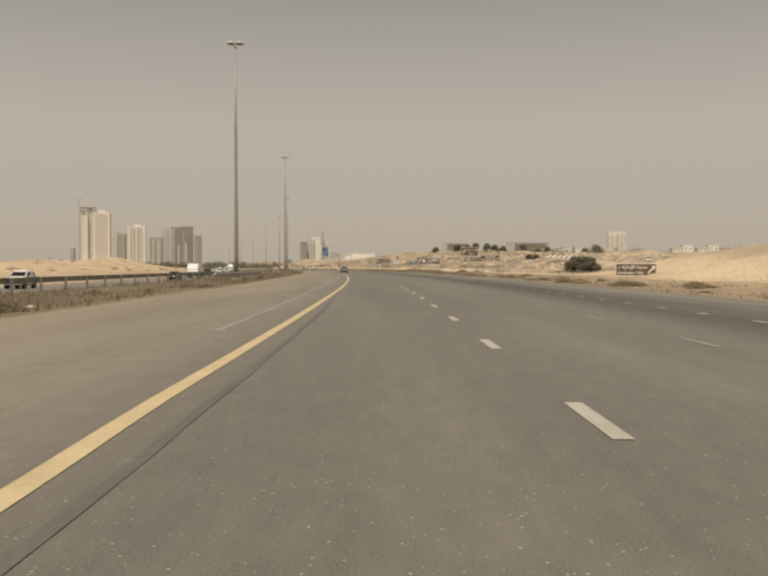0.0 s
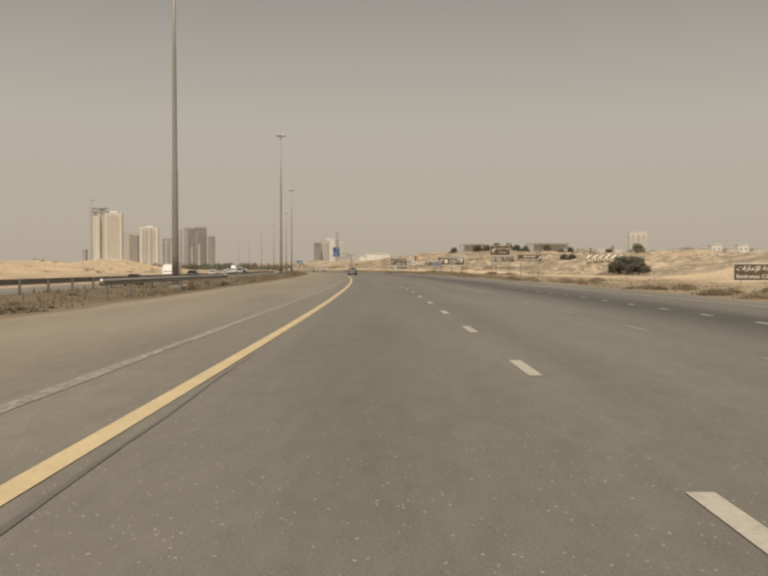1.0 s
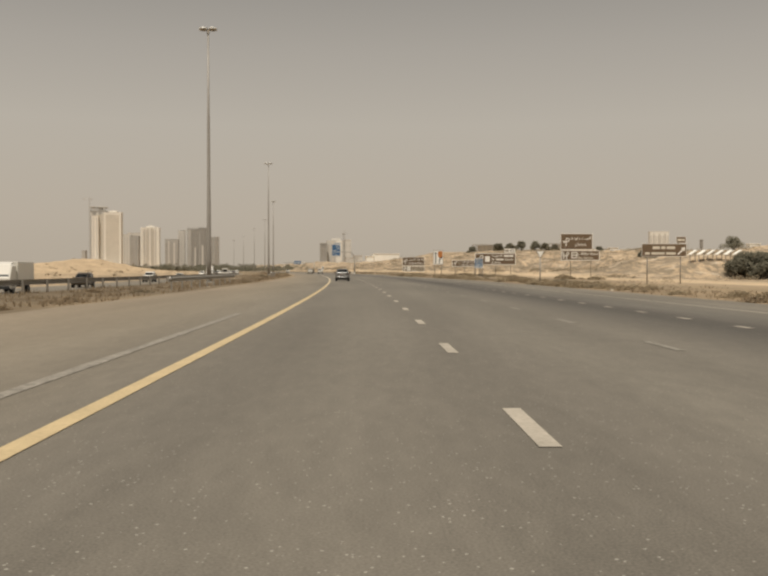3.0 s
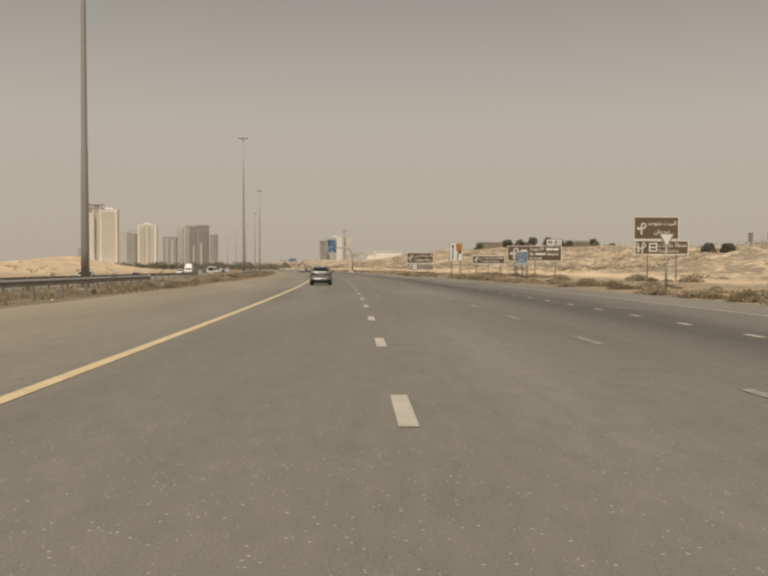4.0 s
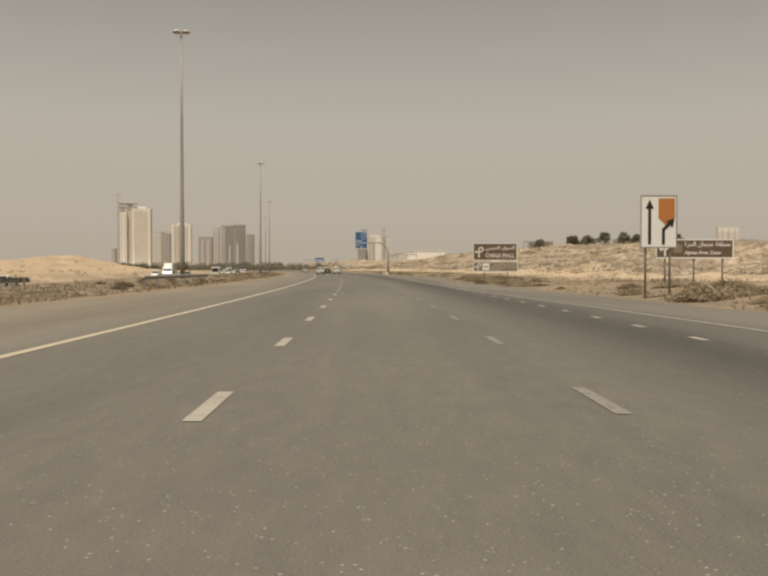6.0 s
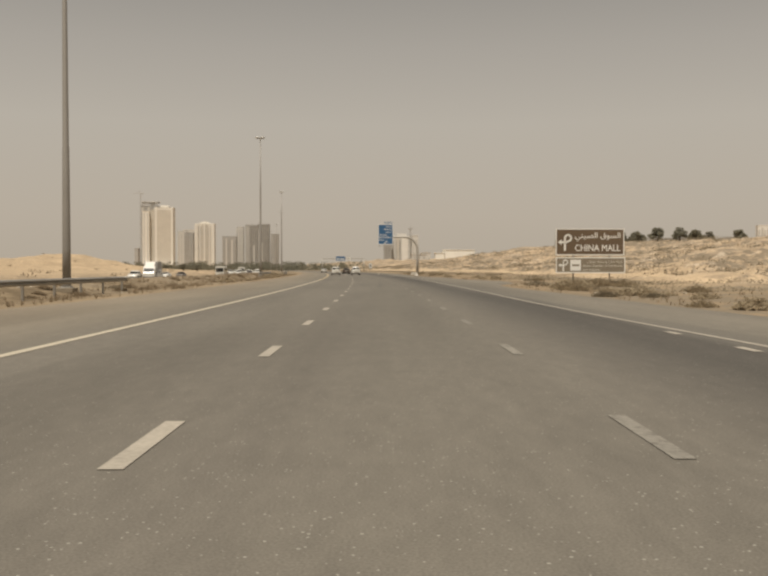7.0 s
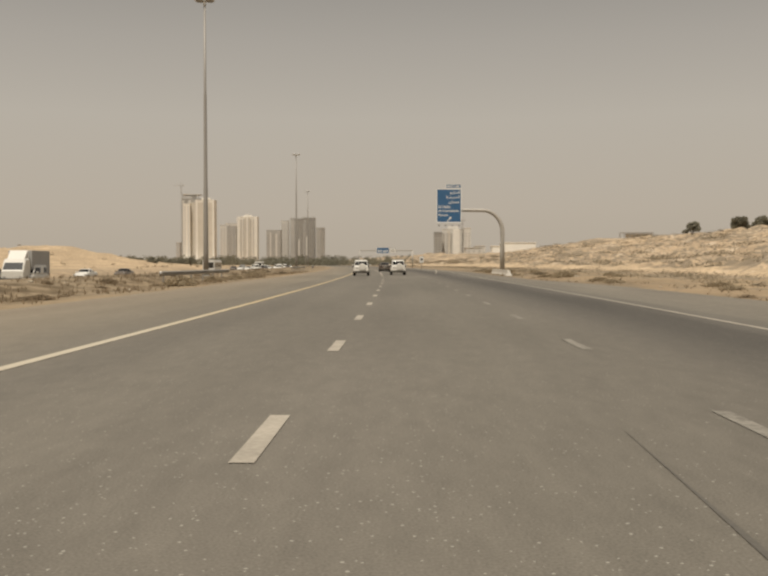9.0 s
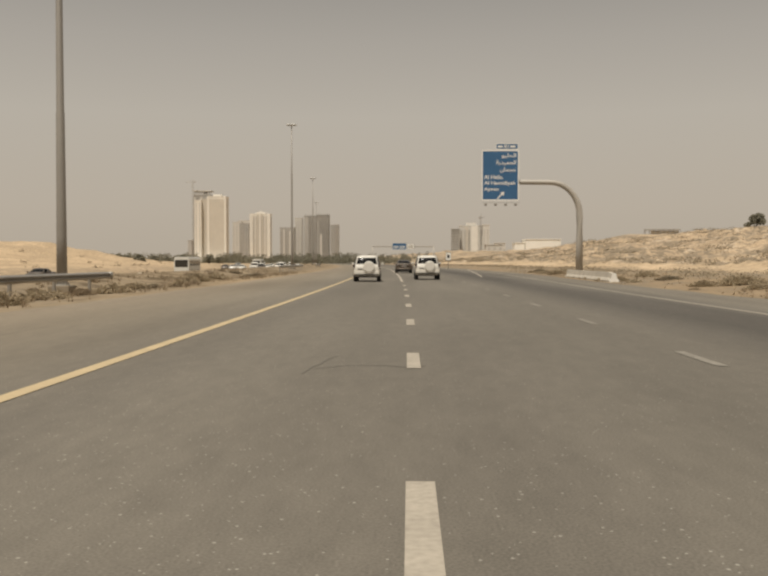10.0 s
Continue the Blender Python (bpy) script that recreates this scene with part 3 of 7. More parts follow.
def old_u(s):
    return float(np.interp(s, [18, 25, 30, 45, 57, 75, 90, 125], [-1.22, -1.23, -1.29, -1.42, -1.41, -1.29, -1.2, -1.15])) + 0.02 * math.sin(s / 7)


def seam_u(s):
    return float(np.interp(s, [-40, 8, 22, 28, 36, 44], [0.47, 0.44, 0.38, 0.33, 0.2, 0.1])) + 0.01 * math.sin(s * 1.3)


yellow = strip("yellow_edge_line", -60, 900, yellow_u, lambda s: 0.195 - 0.035 * step(46, 52, s) * step(74, 66, s), M_YELLOW_LINE, None, 0.007, 1.5)
tagged(yellow, "continuous yellow edge line painted on the asphalt", "road marking", kind="structure")
second = strip("yellow_overlap_line", 47, 72, lambda s: yellow_u(s) + 0.105 + 0.004 * math.sin(s * 2.1), lambda s: 0.030 * step(47, 52, s) * step(72, 64, s) + 0.002, M_YELLOW_LINE, None, 0.007, 1.0)
tagged(second, "thin second stripe where the yellow line was painted twice", "road marking", kind="structure")
old_line = strip("faded_edge_line", 18, 125, old_u, lambda s: 0.19 + 0.08 * noise.noise(Vector((s / 2.3, 0, 4.0))), M_OLD_LINE, None, 0.006, 1.5)
tagged(old_line, "worn old white line along the shoulder", "road marking", kind="structure")
for s0, s1, u0, slope, wid in ((43.5, 43.66, 11.6, 0.0, 0.85), (159.8, 162.6, 12.3, -0.27, 0.12)):
    bit = strip("worn_cross_mark", s0, s1, lambda s: u0 + (s - s0) * slope, wid, M_FADED_LINE, None, 0.006, 0.4)
    tagged(bit, "short worn white mark beside the lane dashes", "road marking", kind="structure")
seam = strip("tar_seam", -40, 46, seam_u, lambda s: (0.10 + 0.03 * noise.noise(Vector((s / 0.9, 0, 8.0)))) * step(46, 26, s) + 0.004, M_SEAM, None, 0.006, 0.6)
tagged(seam, "dark tar seam beside the yellow line", "road marking", kind="structure")
edge_r = strip("white_edge_line", -60, 900, solid_right, 0.13, M_WHITE_LINE, None, 0.007, 3)
tagged(edge_r, "continuous white edge line on the asphalt", "road marking", kind="structure")

def merge_u(s):
    return float(np.interp(s, [-60, 150, 180, 205, 300], [10.66, 10.69, 10.93, 11.13, 11.14]))


def faded_u(s):
    return float(np.interp(s, [-60, 40, 165, 260, 700], [7.27, 7.28, 7.37, 7.45, 7.45]))


for u, material, s_end, off, pitch, dash, width, label in ((3.763, M_WHITE_LINE, 410, 0.0, PITCH, DASH, 0.165, "broken white lane line of short dashes"),
                                                           (faded_u, M_FADED_LINE, 640, 0.3, PITCH, DASH, 0.15, "faded broken lane line of short dashes"),
                                                           (merge_u, M_WHITE_LINE, 262, 2.88, 3.496, 0.78, 0.16, "broken white line of the merging lane")):
    holder = thing("lane_line", Matrix(), label, "road marking", kind="structure")
    for i in range(-6, int(s_end / pitch)):
        strip("dash", i * pitch + off, i * pitch + off + dash, u, width, material, holder, 0.007, 1.0)
for s0 in (43.6, 160.6):
    gap = strip("worn_dash", s0, s0 + 2.3, lambda s: 12.1 - (s - s0) * 0.2, 0.12, M_FADED_LINE, None, 0.007, 1.0)
    tagged(gap, "worn white dash slanting over the merging lane", "road marking", kind="structure")

# skid marks of tyres
M_SKID = mat("rubber_stained_asphalt", (0.108, 0.096, 0.078), 0.75, vary=0.2, size=0.8, fine=0.05, uv=True)
for s0, s1, ua, ub in ((299, 325.5, 5.66, 6.44), (308, 322, 4.44, 4.74)):
    sk = strip("skid_mark", s0, s1, lambda s: ua + (ub - ua) * (s - s0) / (s1 - s0) + 0.02 * math.sin((s - s0) / 5), lambda s: (0.17 + 0.03 * noise.noise(Vector((s / 1.1, 0, 3.0)))) * step(s0, s0 + 5, s) * step(s1, s1 - 9, s) + 0.004, M_SKID, None, 0.005, 1.5)
    tagged(sk, "faint dark rubber skid mark on the asphalt", "road marking", kind="structure")

M_BROWN = mat("brown_sign_face", (0.145, 0.098, 0.058), 0.5, vary=0.10, size=1.5, fine=0.1)
M_BLUE = mat("blue_sign_face", (0.042, 0.125, 0.25), 0.45, vary=0.10, size=1.5, fine=0.1)
M_SIGNWHITE = mat("white_sign_film", (0.85, 0.82, 0.75), 0.5, vary=0.06, size=1.0, fine=0.1)
M_ORANGE = mat("orange_sign_film", (0.50, 0.19, 0.05), 0.5, vary=0.08)
M_BLACK = mat("black_sign_film", (0.02, 0.02, 0.02), 0.5, vary=0.2)
M_FADEDTEXT = mat("faded_pale_lettering", (0.64, 0.59, 0.49), 0.6, vary=0.1)
M_TAN = mat("weathered_tan_sign_face", (0.26, 0.213, 0.15), 0.6, vary=0.12, size=1.0, fine=0.1)


# ---- light masts ----
def high_mast(s, u, h=24.2):
    mast = thing("light_mast", road_pose(s, u, land(s, u) - 0.02), "tall tapered grey steel light mast with twin domed lamps", "light mast", "light masts along the median")
    part("concrete_base", box(bmesh.new(), 0, 0, -0.1, 0.95, 0.95, 0.4, 0.04), M_TAN, mast)
    part("base_flange", tube(bmesh.new(), [(0, 0, 0.30), (0, 0, 0.35)], [0.36, 0.36], 16), M_GALV, mast)
    for i in range(4):
        a = math.tau * (i + 0.5) / 4
        part("bolt", tube(bmesh.new(), [(0.30 * math.cos(a), 0.30 * math.sin(a), 0.35), (0.30 * math.cos(a), 0.30 * math.sin(a), 0.42)], [0.025, 0.025], 6), M_GALV, mast)
    zs = [0.35, 2.5, 8.0, 8.05, 16.0, 16.05, h - 0.4]
    part("pole", tube(bmesh.new(), [(0, 0, z) for z in zs], [0.235, 0.22, 0.185, 0.17, 0.13, 0.115, 0.085], 16), M_POLE, mast, smooth=True)
    part("collar", tube(bmesh.new(), [(0, 0, h - 0.5), (0, 0, h - 0.1)], [0.13, 0.13], 12), M_GALV, mast)
    part("cross_arm", tube(bmesh.new(), [(-0.45, 0, h - 0.10), (0, 0, h - 0.2), (0.45, 0, h - 0.10)], [0.045, 0.06, 0.045], 8), M_GALV, mast)
    for sx in (-1, 1):
        # a shallow dome over a flat glass bowl
        bm = bmesh.new()
        for r0, z0, r1, z1 in ((0.42, 0.0, 0.43, 0.05), (0.43, 0.05, 0.37, 0.15), (0.37, 0.15, 0.22, 0.23), (0.22, 0.23, 0.06, 0.26)):
            tube(bm, [(0, 0, z0), (0, 0, z1)], [r0, r1], 20)
        bmesh.ops.transform(bm, matrix=pose(sx * 0.44, 0, h - 0.12) @ Matrix.Diagonal((1, 1.15, 1, 1)), verts=bm.verts)
        housing = part("lamp_housing", bm, M_LAMP, mast, "pale domed streetlight housing", smooth=True)
        bm = tube(bmesh.new(), [(0, 0, -0.10), (0, 0, -0.06), (0, 0, 0.02)], [0.20, 0.34, 0.38], 20)
        bmesh.ops.transform(bm, matrix=pose(sx * 0.44, 0, h - 0.12) @ Matrix.Diagonal((1, 1.15, 1, 1)), verts=bm.verts)
        part("glass_bowl", bm, M_POLE, housing, "dull grey glass bowl", smooth=True)


for s, u in ((91, -11.4), (183.8, -11.3), (290.3, -11.66), (395.7, -11.65), (505, -12.6), (603, -14.0), (704, -15), (802, -15)):
    high_mast(s, u)


# ---- guardrails ----
def rail_beam(s0, s1, u, z, side):
    """A bent W-shaped steel beam; side is +1 where its face looks to the right."""
    prof = [(0.0, 0.0), (0.095, 0.06), (0.10, 0.09), (0.01, 0.155), (0.10, 0.22), (0.095, 0.25), (0.0, 0.31)]
    n = max(2, int((s1 - s0) / 2) + 1)
    verts, faces = [], []
    for s in np.linspace(s0, s1, n):
        for a, b in prof:
            verts.append(on_road(s, u + side * a, z + b))
        for a, b in reversed(prof):
            verts.append(on_road(s, u + side * (a - 0.006), z + b))
    w = 2 * len(prof)
    for i in range(n - 1):
        for j in range(w):
            faces.append((i * w + j, i * w + (j + 1) % w, (i + 1) * w + (j + 1) % w, (i + 1) * w + j))
    faces += [tuple(range(w))[::-1], tuple(range((n - 1) * w, n * w))]
    return verts, faces


def guardrail(s0, s1, u, side, label, top=0.78, gap=4.0):
    rail = thing("guardrail", Matrix(), label, "guardrail", "guardrails of the median")
    v, f = rail_beam(s0, s1, u, top - 0.31, side)
    ob = mesh_object("beam", v, f, M_RAIL, smooth=False, parent=rail)
    post_me = None
    for s in np.arange(s0 + 1, s1, gap):
        if post_me is None:
            bm = box(bmesh.new(), 0, 0, -0.5, 0.10, 0.15, top + 0.46, 0.008)
            post = part("post", bm, M_RAIL, rail)
            post_me = post.data
        else:
            post = new("post", post_me)
            post.parent = rail
        post.matrix_basis = road_pose(s, u - side * 0.07)
    # rounded end shoe
    for s in (s0, s1):
        bm = tube(bmesh.new(), [(0, 0, top - 0.31), (0, 0, top)], [0.12, 0.12], 12)
        e = part("end_shoe", bm, M_RAIL, rail, smooth=True)
        e.matrix_basis = road_pose(s, u + side * 0.04)
    return rail


for s0, s1, u in ((72, 107, -10.6), (160, 196, -10.4), (268, 297.5, -10.4), (374, 397.5, -10.1), (470, 508, -11), (572, 606, -12)):
    guardrail(s0, s1, u, 1, "pale galvanised steel guardrail guarding a light mast")
guardrail(-40, 262, -16.3, -1, "long weathered guardrail on posts beside the oncoming road", 0.72)


# ---- lettering ----
FORMS = {"ا": "\uFE8D\uFE8E", "إ": "\uFE87\uFE88", "د": "\uFEA9\uFEAA", "ر": "\uFEAD\uFEAE", "و": "\uFEED\uFEEE", "ة": "\uFE93\uFE94",
         "ل": "\uFEDD\uFEDE\uFEDF\uFEE0", "س": "\uFEB1\uFEB2\uFEB3\uFEB4", "ق": "\uFED5\uFED6\uFED7\uFED8", "ص": "\uFEB9\uFEBA\uFEBB\uFEBC",
         "ي": "\uFEF1\uFEF2\uFEF3\uFEF4", "ن": "\uFEE5\uFEE6\uFEE7\uFEE8", "م": "\uFEE1\uFEE2\uFEE3\uFEE4", "ت": "\uFE95\uFE96\uFE97\uFE98",
         "ح": "\uFEA1\uFEA2\uFEA3\uFEA4", "ع": "\uFEC9\uFECA\uFECB\uFECC", "ج": "\uFE9D\uFE9E\uFE9F\uFEA0", "ز": "\uFEAF\uFEB0", "ط": "\uFEC1\uFEC2\uFEC3\uFEC4", "ف": "\uFED1\uFED2\uFED3\uFED4", "ه": "\uFEE9\uFEEA\uFEEB\uFEEC",
         "ب": "\uFE8F\uFE90\uFE91\uFE92", "غ": "\uFECD\uFECE\uFECF\uFED0"}


def arabic(text):
    """The joined letter shapes of a line, in the order in which they stand from left to right."""
    out = []
    for word in text.split(" "):
        w, shapes = word.replace("لإ", "\u0001"), []
        for i, ch in enumerate(w):
            before = i > 0 and len(FORMS.get(w[i - 1], "12")) == 4
            after = i + 1 < len(w)
            if ch == "\u0001":
                shapes.append("\uFEFA" if before else "\uFEF9")
                continue
            f = FORMS[ch]
            if len(f) == 2:
                shapes.append(f[1] if before else f[0])
            else:
                shapes.append(f[(1 if before else 0) + (2 if after else 0)])
        out.append("".join(reversed(shapes)))
    return " ".join(reversed(out))


def lettering(name, body, x0, x1, z0, z1, y, material, parent, bold=0.0):
    """Raised letters that fill the given field on a board that faces -y; bold widens the strokes, in metres."""
    cu = bpy.data.curves.new("letters", "FONT")
    cu.body, cu.extrude, cu.resolution_u = body, 0.02, 3
    tmp = new("letters", cu)
    dg = bpy.context.evaluated_depsgraph_get()
    me = bpy.data.meshes.new_from_object(tmp.evaluated_get(dg))
    bpy.data.objects.remove(tmp)
    bpy.data.curves.remove(cu)
    co = np.empty(len(me.vertices) * 3, dtype=np.float32)
    me.vertices.foreach_get("co", co)
    co = co.reshape(-1, 3)
    if not len(co):
        return None
    polys = [tuple(p.vertices) for p in me.polygons]
    bpy.data.meshes.remove(me)
    lo, hi = co.min(0), co.max(0)
    verts, faces = [], []
    for i, shift in enumerate((-bold, 0.0, bold) if bold else (0.0,)):
        xs = x0 + bold + (co[:, 0] - lo[0]) / (hi[0] - lo[0]) * (x1 - x0 - 2 * bold) + shift
        zs = z0 + (co[:, 1] - lo[1]) / (hi[1] - lo[1]) * (z1 - z0)
        ys = y - 0.004 - 0.0006 * i - (co[:, 2] - lo[2]) / max(hi[2] - lo[2], 1e-6) * 0.006
        k = len(verts)
        verts += [tuple(v) for v in np.stack([xs, ys, zs], 1).tolist()]
        faces += [tuple(j + k for j in p) for p in polys]
    ob = mesh_object(name, verts, faces, material, smooth=False, parent=parent)
    tagged(ob, kind="stuff")
    return ob


def bars(x0, x1, z0, z1, y, material, parent, words=(0.3, 0.2, 0.35)):
    """Words that cannot be read, as plain bars."""
    x, total = x0, sum(words) + 0.06 * (len(words) - 1)
    for w in words:
        ww = (x1 - x0) * w / total
        part("text_bar", box(bmesh.new(), x + ww / 2, y - 0.007, z0, ww, 0.006, z1 - z0), material, parent)
        x += ww + (x1 - x0) * 0.06 / total


def ribbon(pts, width, y, bm=None):
    bm = bmesh.new() if bm is None else bm
    for (xa, za), (xb, zb) in zip(pts, pts[1:]):
        d = Vector((xb - xa, zb - za))
        n = Vector((-d.y, d.x)).normalized() * width / 2
        e = d.normalized() * width * 0.25
        prism(bm, [(xa - e.x + n.x, za - e.y + n.y), (xb + e.x + n.x, zb + e.y + n.y), (xb + e.x - n.x, zb + e.y - n.y), (xa - e.x - n.x, za - e.y - n.y)], y - 0.010, y - 0.004)
    return bm


def uturn(x, z, h, y, parent):
    """A looped arrow that leaves to the left."""
    w = h * 0.13
    pts = [(x, z), (x, z + h * 0.62)]
    for i in range(9):
        a = math.radians(180 - i * 30)
        pts.append((x + h * 0.20 + h * 0.20 * math.cos(a), z + h * 0.78 + h * 0.20 * math.sin(a)))
    pts += [(x + h * 0.1, z + h * 0.52), (x - h * 0.25, z + h * 0.52)]
    bm = ribbon(pts, w, y)
    prism(bm, [(x - h * 0.46, z + h * 0.52), (x - h * 0.22, z + h * 0.70), (x - h * 0.22, z + h * 0.34)], y - 0.010, y - 0.004)
    return part("arrow", bm, M_SIGNWHITE, parent, "white looped arrow")


def double_turn(x, z, h, y, parent):
    """Two loops joined by a bar, one stem ending in an arrowhead that points down."""
    w, bm = h * 0.12, bmesh.new()
    for side in (-1, 1):
        xs = x + side * h * 0.20
        pts = [(xs, z + (h * 0.22 if side < 0 else 0.0)), (xs, z + h * 0.62)]
        for i in range(9):
            a = math.radians(i * 30)
            pts.append((xs + side * h * 0.15 - side * h * 0.15 * math.cos(a), z + h * 0.76 + h * 0.18 * math.sin(a)))
        pts.append((xs, z + h * 0.46))
        ribbon(pts, w, y, bm)
    ribbon([(x - h * 0.20, z + h * 0.46), (x + h * 0.20, z + h * 0.46)], w, y, bm)
    prism(bm, [(x - h * 0.38, z + h * 0.24), (x - h * 0.02, z + h * 0.24), (x - h * 0.20, z)], y - 0.010, y - 0.004)
    return part("arrow", bm, M_SIGNWHITE, parent, "white double looped arrow")


def slant_arrow(x, z, h, y, parent, material=None):
    bm = ribbon([(x, z), (x + h * 0.62, z + h * 0.62)], h * 0.17, y)
    prism(bm, [(x + h * 0.9, z + h * 0.9), (x + h * 0.36, z + h * 0.80), (x + h * 0.80, z + h * 0.36)], y - 0.010, y - 0.004)
    return part("arrow", bm, material or M_SIGNWHITE, parent)


def board(x0, x1, z0, z1, face, parent, name="board", edge=0.07):
    """A sign panel with a white rim and stiffening rails behind it."""
    b = part(name, box(bmesh.new(), (x0 + x1) / 2, 0, z0, x1 - x0, 0.05, z1 - z0, 0.012), face, parent)
    bm = bmesh.new()
    for xa, xb, za, zb in ((x0, x1, z0, z0 + edge), (x0, x1, z1 - edge, z1), (x0, x0 + edge, z0 + edge, z1 - edge), (x1 - edge, x1, z0 + edge, z1 - edge)):
        box(bm, (xa + xb) / 2, -0.029, za, xb - xa, 0.006, zb - za)
    part("border", bm, M_SIGNWHITE if face is not M_SIGNWHITE else M_POLE, b)
    for zr in (z0 + (z1 - z0) * 0.25, z0 + (z1 - z0) * 0.75):
        part("back_rail", box(bmesh.new(), (x0 + x1) / 2, 0.05, zr, (x1 - x0) * 0.94, 0.05, 0.05), M_GALV, b)
    return b


def sign(s, u, label, posts, top, ground_z=None, turn=0.0):
    g = land(s, u) if ground_z is None else ground_z
    st = thing("road_sign", road_pose(s, u, 0, turn), label, "road sign", "signs along the verge")
    for x in posts:
        part("post", tube(bmesh.new(), [(x, 0.12, g - 0.5), (x, 0.12, top)], [0.055, 0.055], 10), M_POLE, st, smooth=True)
    return st


F = -0.026   # front of the boards
# village sign far out on the verge, with an arrow
sg = sign(105, 34.5, "low brown direction sign with white lettering and slanted arrow", (-1.8, 1.8), 1.7)
bd = board(-2.5, 2.5, 0.2, 1.7, M_BROWN, sg)
lettering("lettering", arabic("مدينة الإمارات"), -2.2, 1.35, 0.95, 1.5, F, M_SIGNWHITE, bd, 0.02)
lettering("lettering", "Emirates City", -2.2, 0.9, 0.36, 0.76, F, M_SIGNWHITE, bd, 0.015)
slant_arrow(1.45, 0.55, 1.0, F, bd)
pl = board(1.0, 2.0, 1.86, 2.5, M_BROWN, sg, "plate", 0.04)
bars(1.12, 1.88, 2.05, 2.3, F, M_SIGNWHITE, pl, (0.4, 0.3))

sg = sign(178.3, 30.45, "brown direction sign with slanted arrow on two posts", (-1.5, 1.55), 3.6, turn=-1.5)
bd = board(-2.05, 2.05, 2.48, 3.64, M_BROWN, sg, edge=0.03)
bars(-1.05, 1.0, 3.15, 3.40, F, M_FADEDTEXT, bd, (0.34, 0.2, 0.4))
bars(-1.75, 1.05, 2.66, 2.86, F, M_FADEDTEXT, bd, (0.18, 0.5, 0.36))
slant_arrow(1.28, 2.68, 0.72, F, bd)
pl = board(1.1, 2.0, 3.70, 4.28, M_BROWN, sg, "plate", 0.03)
bars(1.22, 1.88, 3.88, 4.08, F, M_FADEDTEXT, pl, (0.5, 0.3))

# two boards on one pair of posts
sg = sign(216.5, 33.5, "tall brown sign with looped arrow above a narrower service board", (-1.1, 1.7), 6.0)
bd = board(-2.5, 1.9, 3.99, 6.17, M_BROWN, sg)
uturn(-1.75, 4.5, 1.05, F, bd)
lettering("lettering", arabic("البيت متوحد"), -1.15, 1.65, 5.25, 5.78, F, M_SIGNWHITE, bd, 0.006)
lettering("lettering", arabic("عجمان"), -0.55, 1.05, 4.45, 4.95, F, M_SIGNWHITE, bd, 0.006)
b2 = board(-2.4, 2.85, 2.55, 3.90, M_BROWN, sg)
double_turn(-1.85, 2.72, 0.98, F, b2)
part("symbol", ribbon([(-0.95, 2.9), (-0.95, 3.6), (-0.25, 3.6), (-0.25, 2.9), (-0.95, 2.9)], 0.12, F), M_SIGNWHITE, b2)
part("symbol", ribbon([(-0.9, 3.25), (-0.3, 3.25)], 0.12, F), M_SIGNWHITE, b2)
lettering("lettering", arabic("محطة حافلات"), -0.05, 2.65, 3.28, 3.72, F, M_SIGNWHITE, b2, 0.006)
lettering("lettering", "Bus Station", -0.05, 1.9, 2.76, 3.08, F, M_FADEDTEXT, b2, 0.006)

# give-way sign
sg = sign(176, 18.6, "white inverted triangle sign with grey rim on a post", (0.0,), 2.5)
tri = part("board", prism(bmesh.new(), [(-0.42, 2.95), (0.42, 2.95), (0, 2.2)], 0.07, 0.10), M_TAN, sg)
part("face", prism(bmesh.new(), [(-0.31, 2.89), (0.31, 2.89), (0, 2.34)], 0.062, 0.068), M_SIGNWHITE, tri)

# resort sign with an exit plate
sg = sign(232.5, 25.3, "wide brown sign with looped arrow and small exit plate", (-2.2, 0.1, 2.45), 3.8)
bd = board(-3.1, 3.15, 2.06, 3.8, M_BROWN, sg)
uturn(-2.35, 2.3, 1.2, F, bd)
part("symbol", box(bmesh.new(), -1.2, -0.033, 2.5, 0.72, 0.006, 0.85, 0.0), M_SIGNWHITE, bd, "plain pale emblem square")
lettering("lettering", arabic("الزورا"), -0.45, 1.05, 3.22, 3.62, F, M_SIGNWHITE, bd, 0.015)
bars(1.35, 2.8, 3.27, 3.54, F, M_SIGNWHITE, bd, (0.6, 0.5))
lettering("lettering", "The", -0.6, -0.05, 2.72, 3.02, F, M_SIGNWHITE, bd, 0.01)
bars(0.1, 1.3, 2.76, 2.98, F, M_SIGNWHITE, bd, (1.1,))
lettering("lettering", "Beach", 1.5, 2.75, 2.72, 3.02, F, M_SIGNWHITE, bd, 0.01)
lettering("lettering", "Al Zorah", -0.6, 0.85, 2.26, 2.54, F, M_SIGNWHITE, bd, 0.01)
pl = board(1.4, 3.13, 3.88, 4.55, M_SIGNWHITE, sg, "exit_plate", 0.04)
lettering("lettering", "81", 2.3, 2.9, 4.02, 4.4, F, M_BLACK, pl, 0.01)
bars(1.55, 2.1, 4.08, 4.34, F, M_TAN, pl, (0.5,))

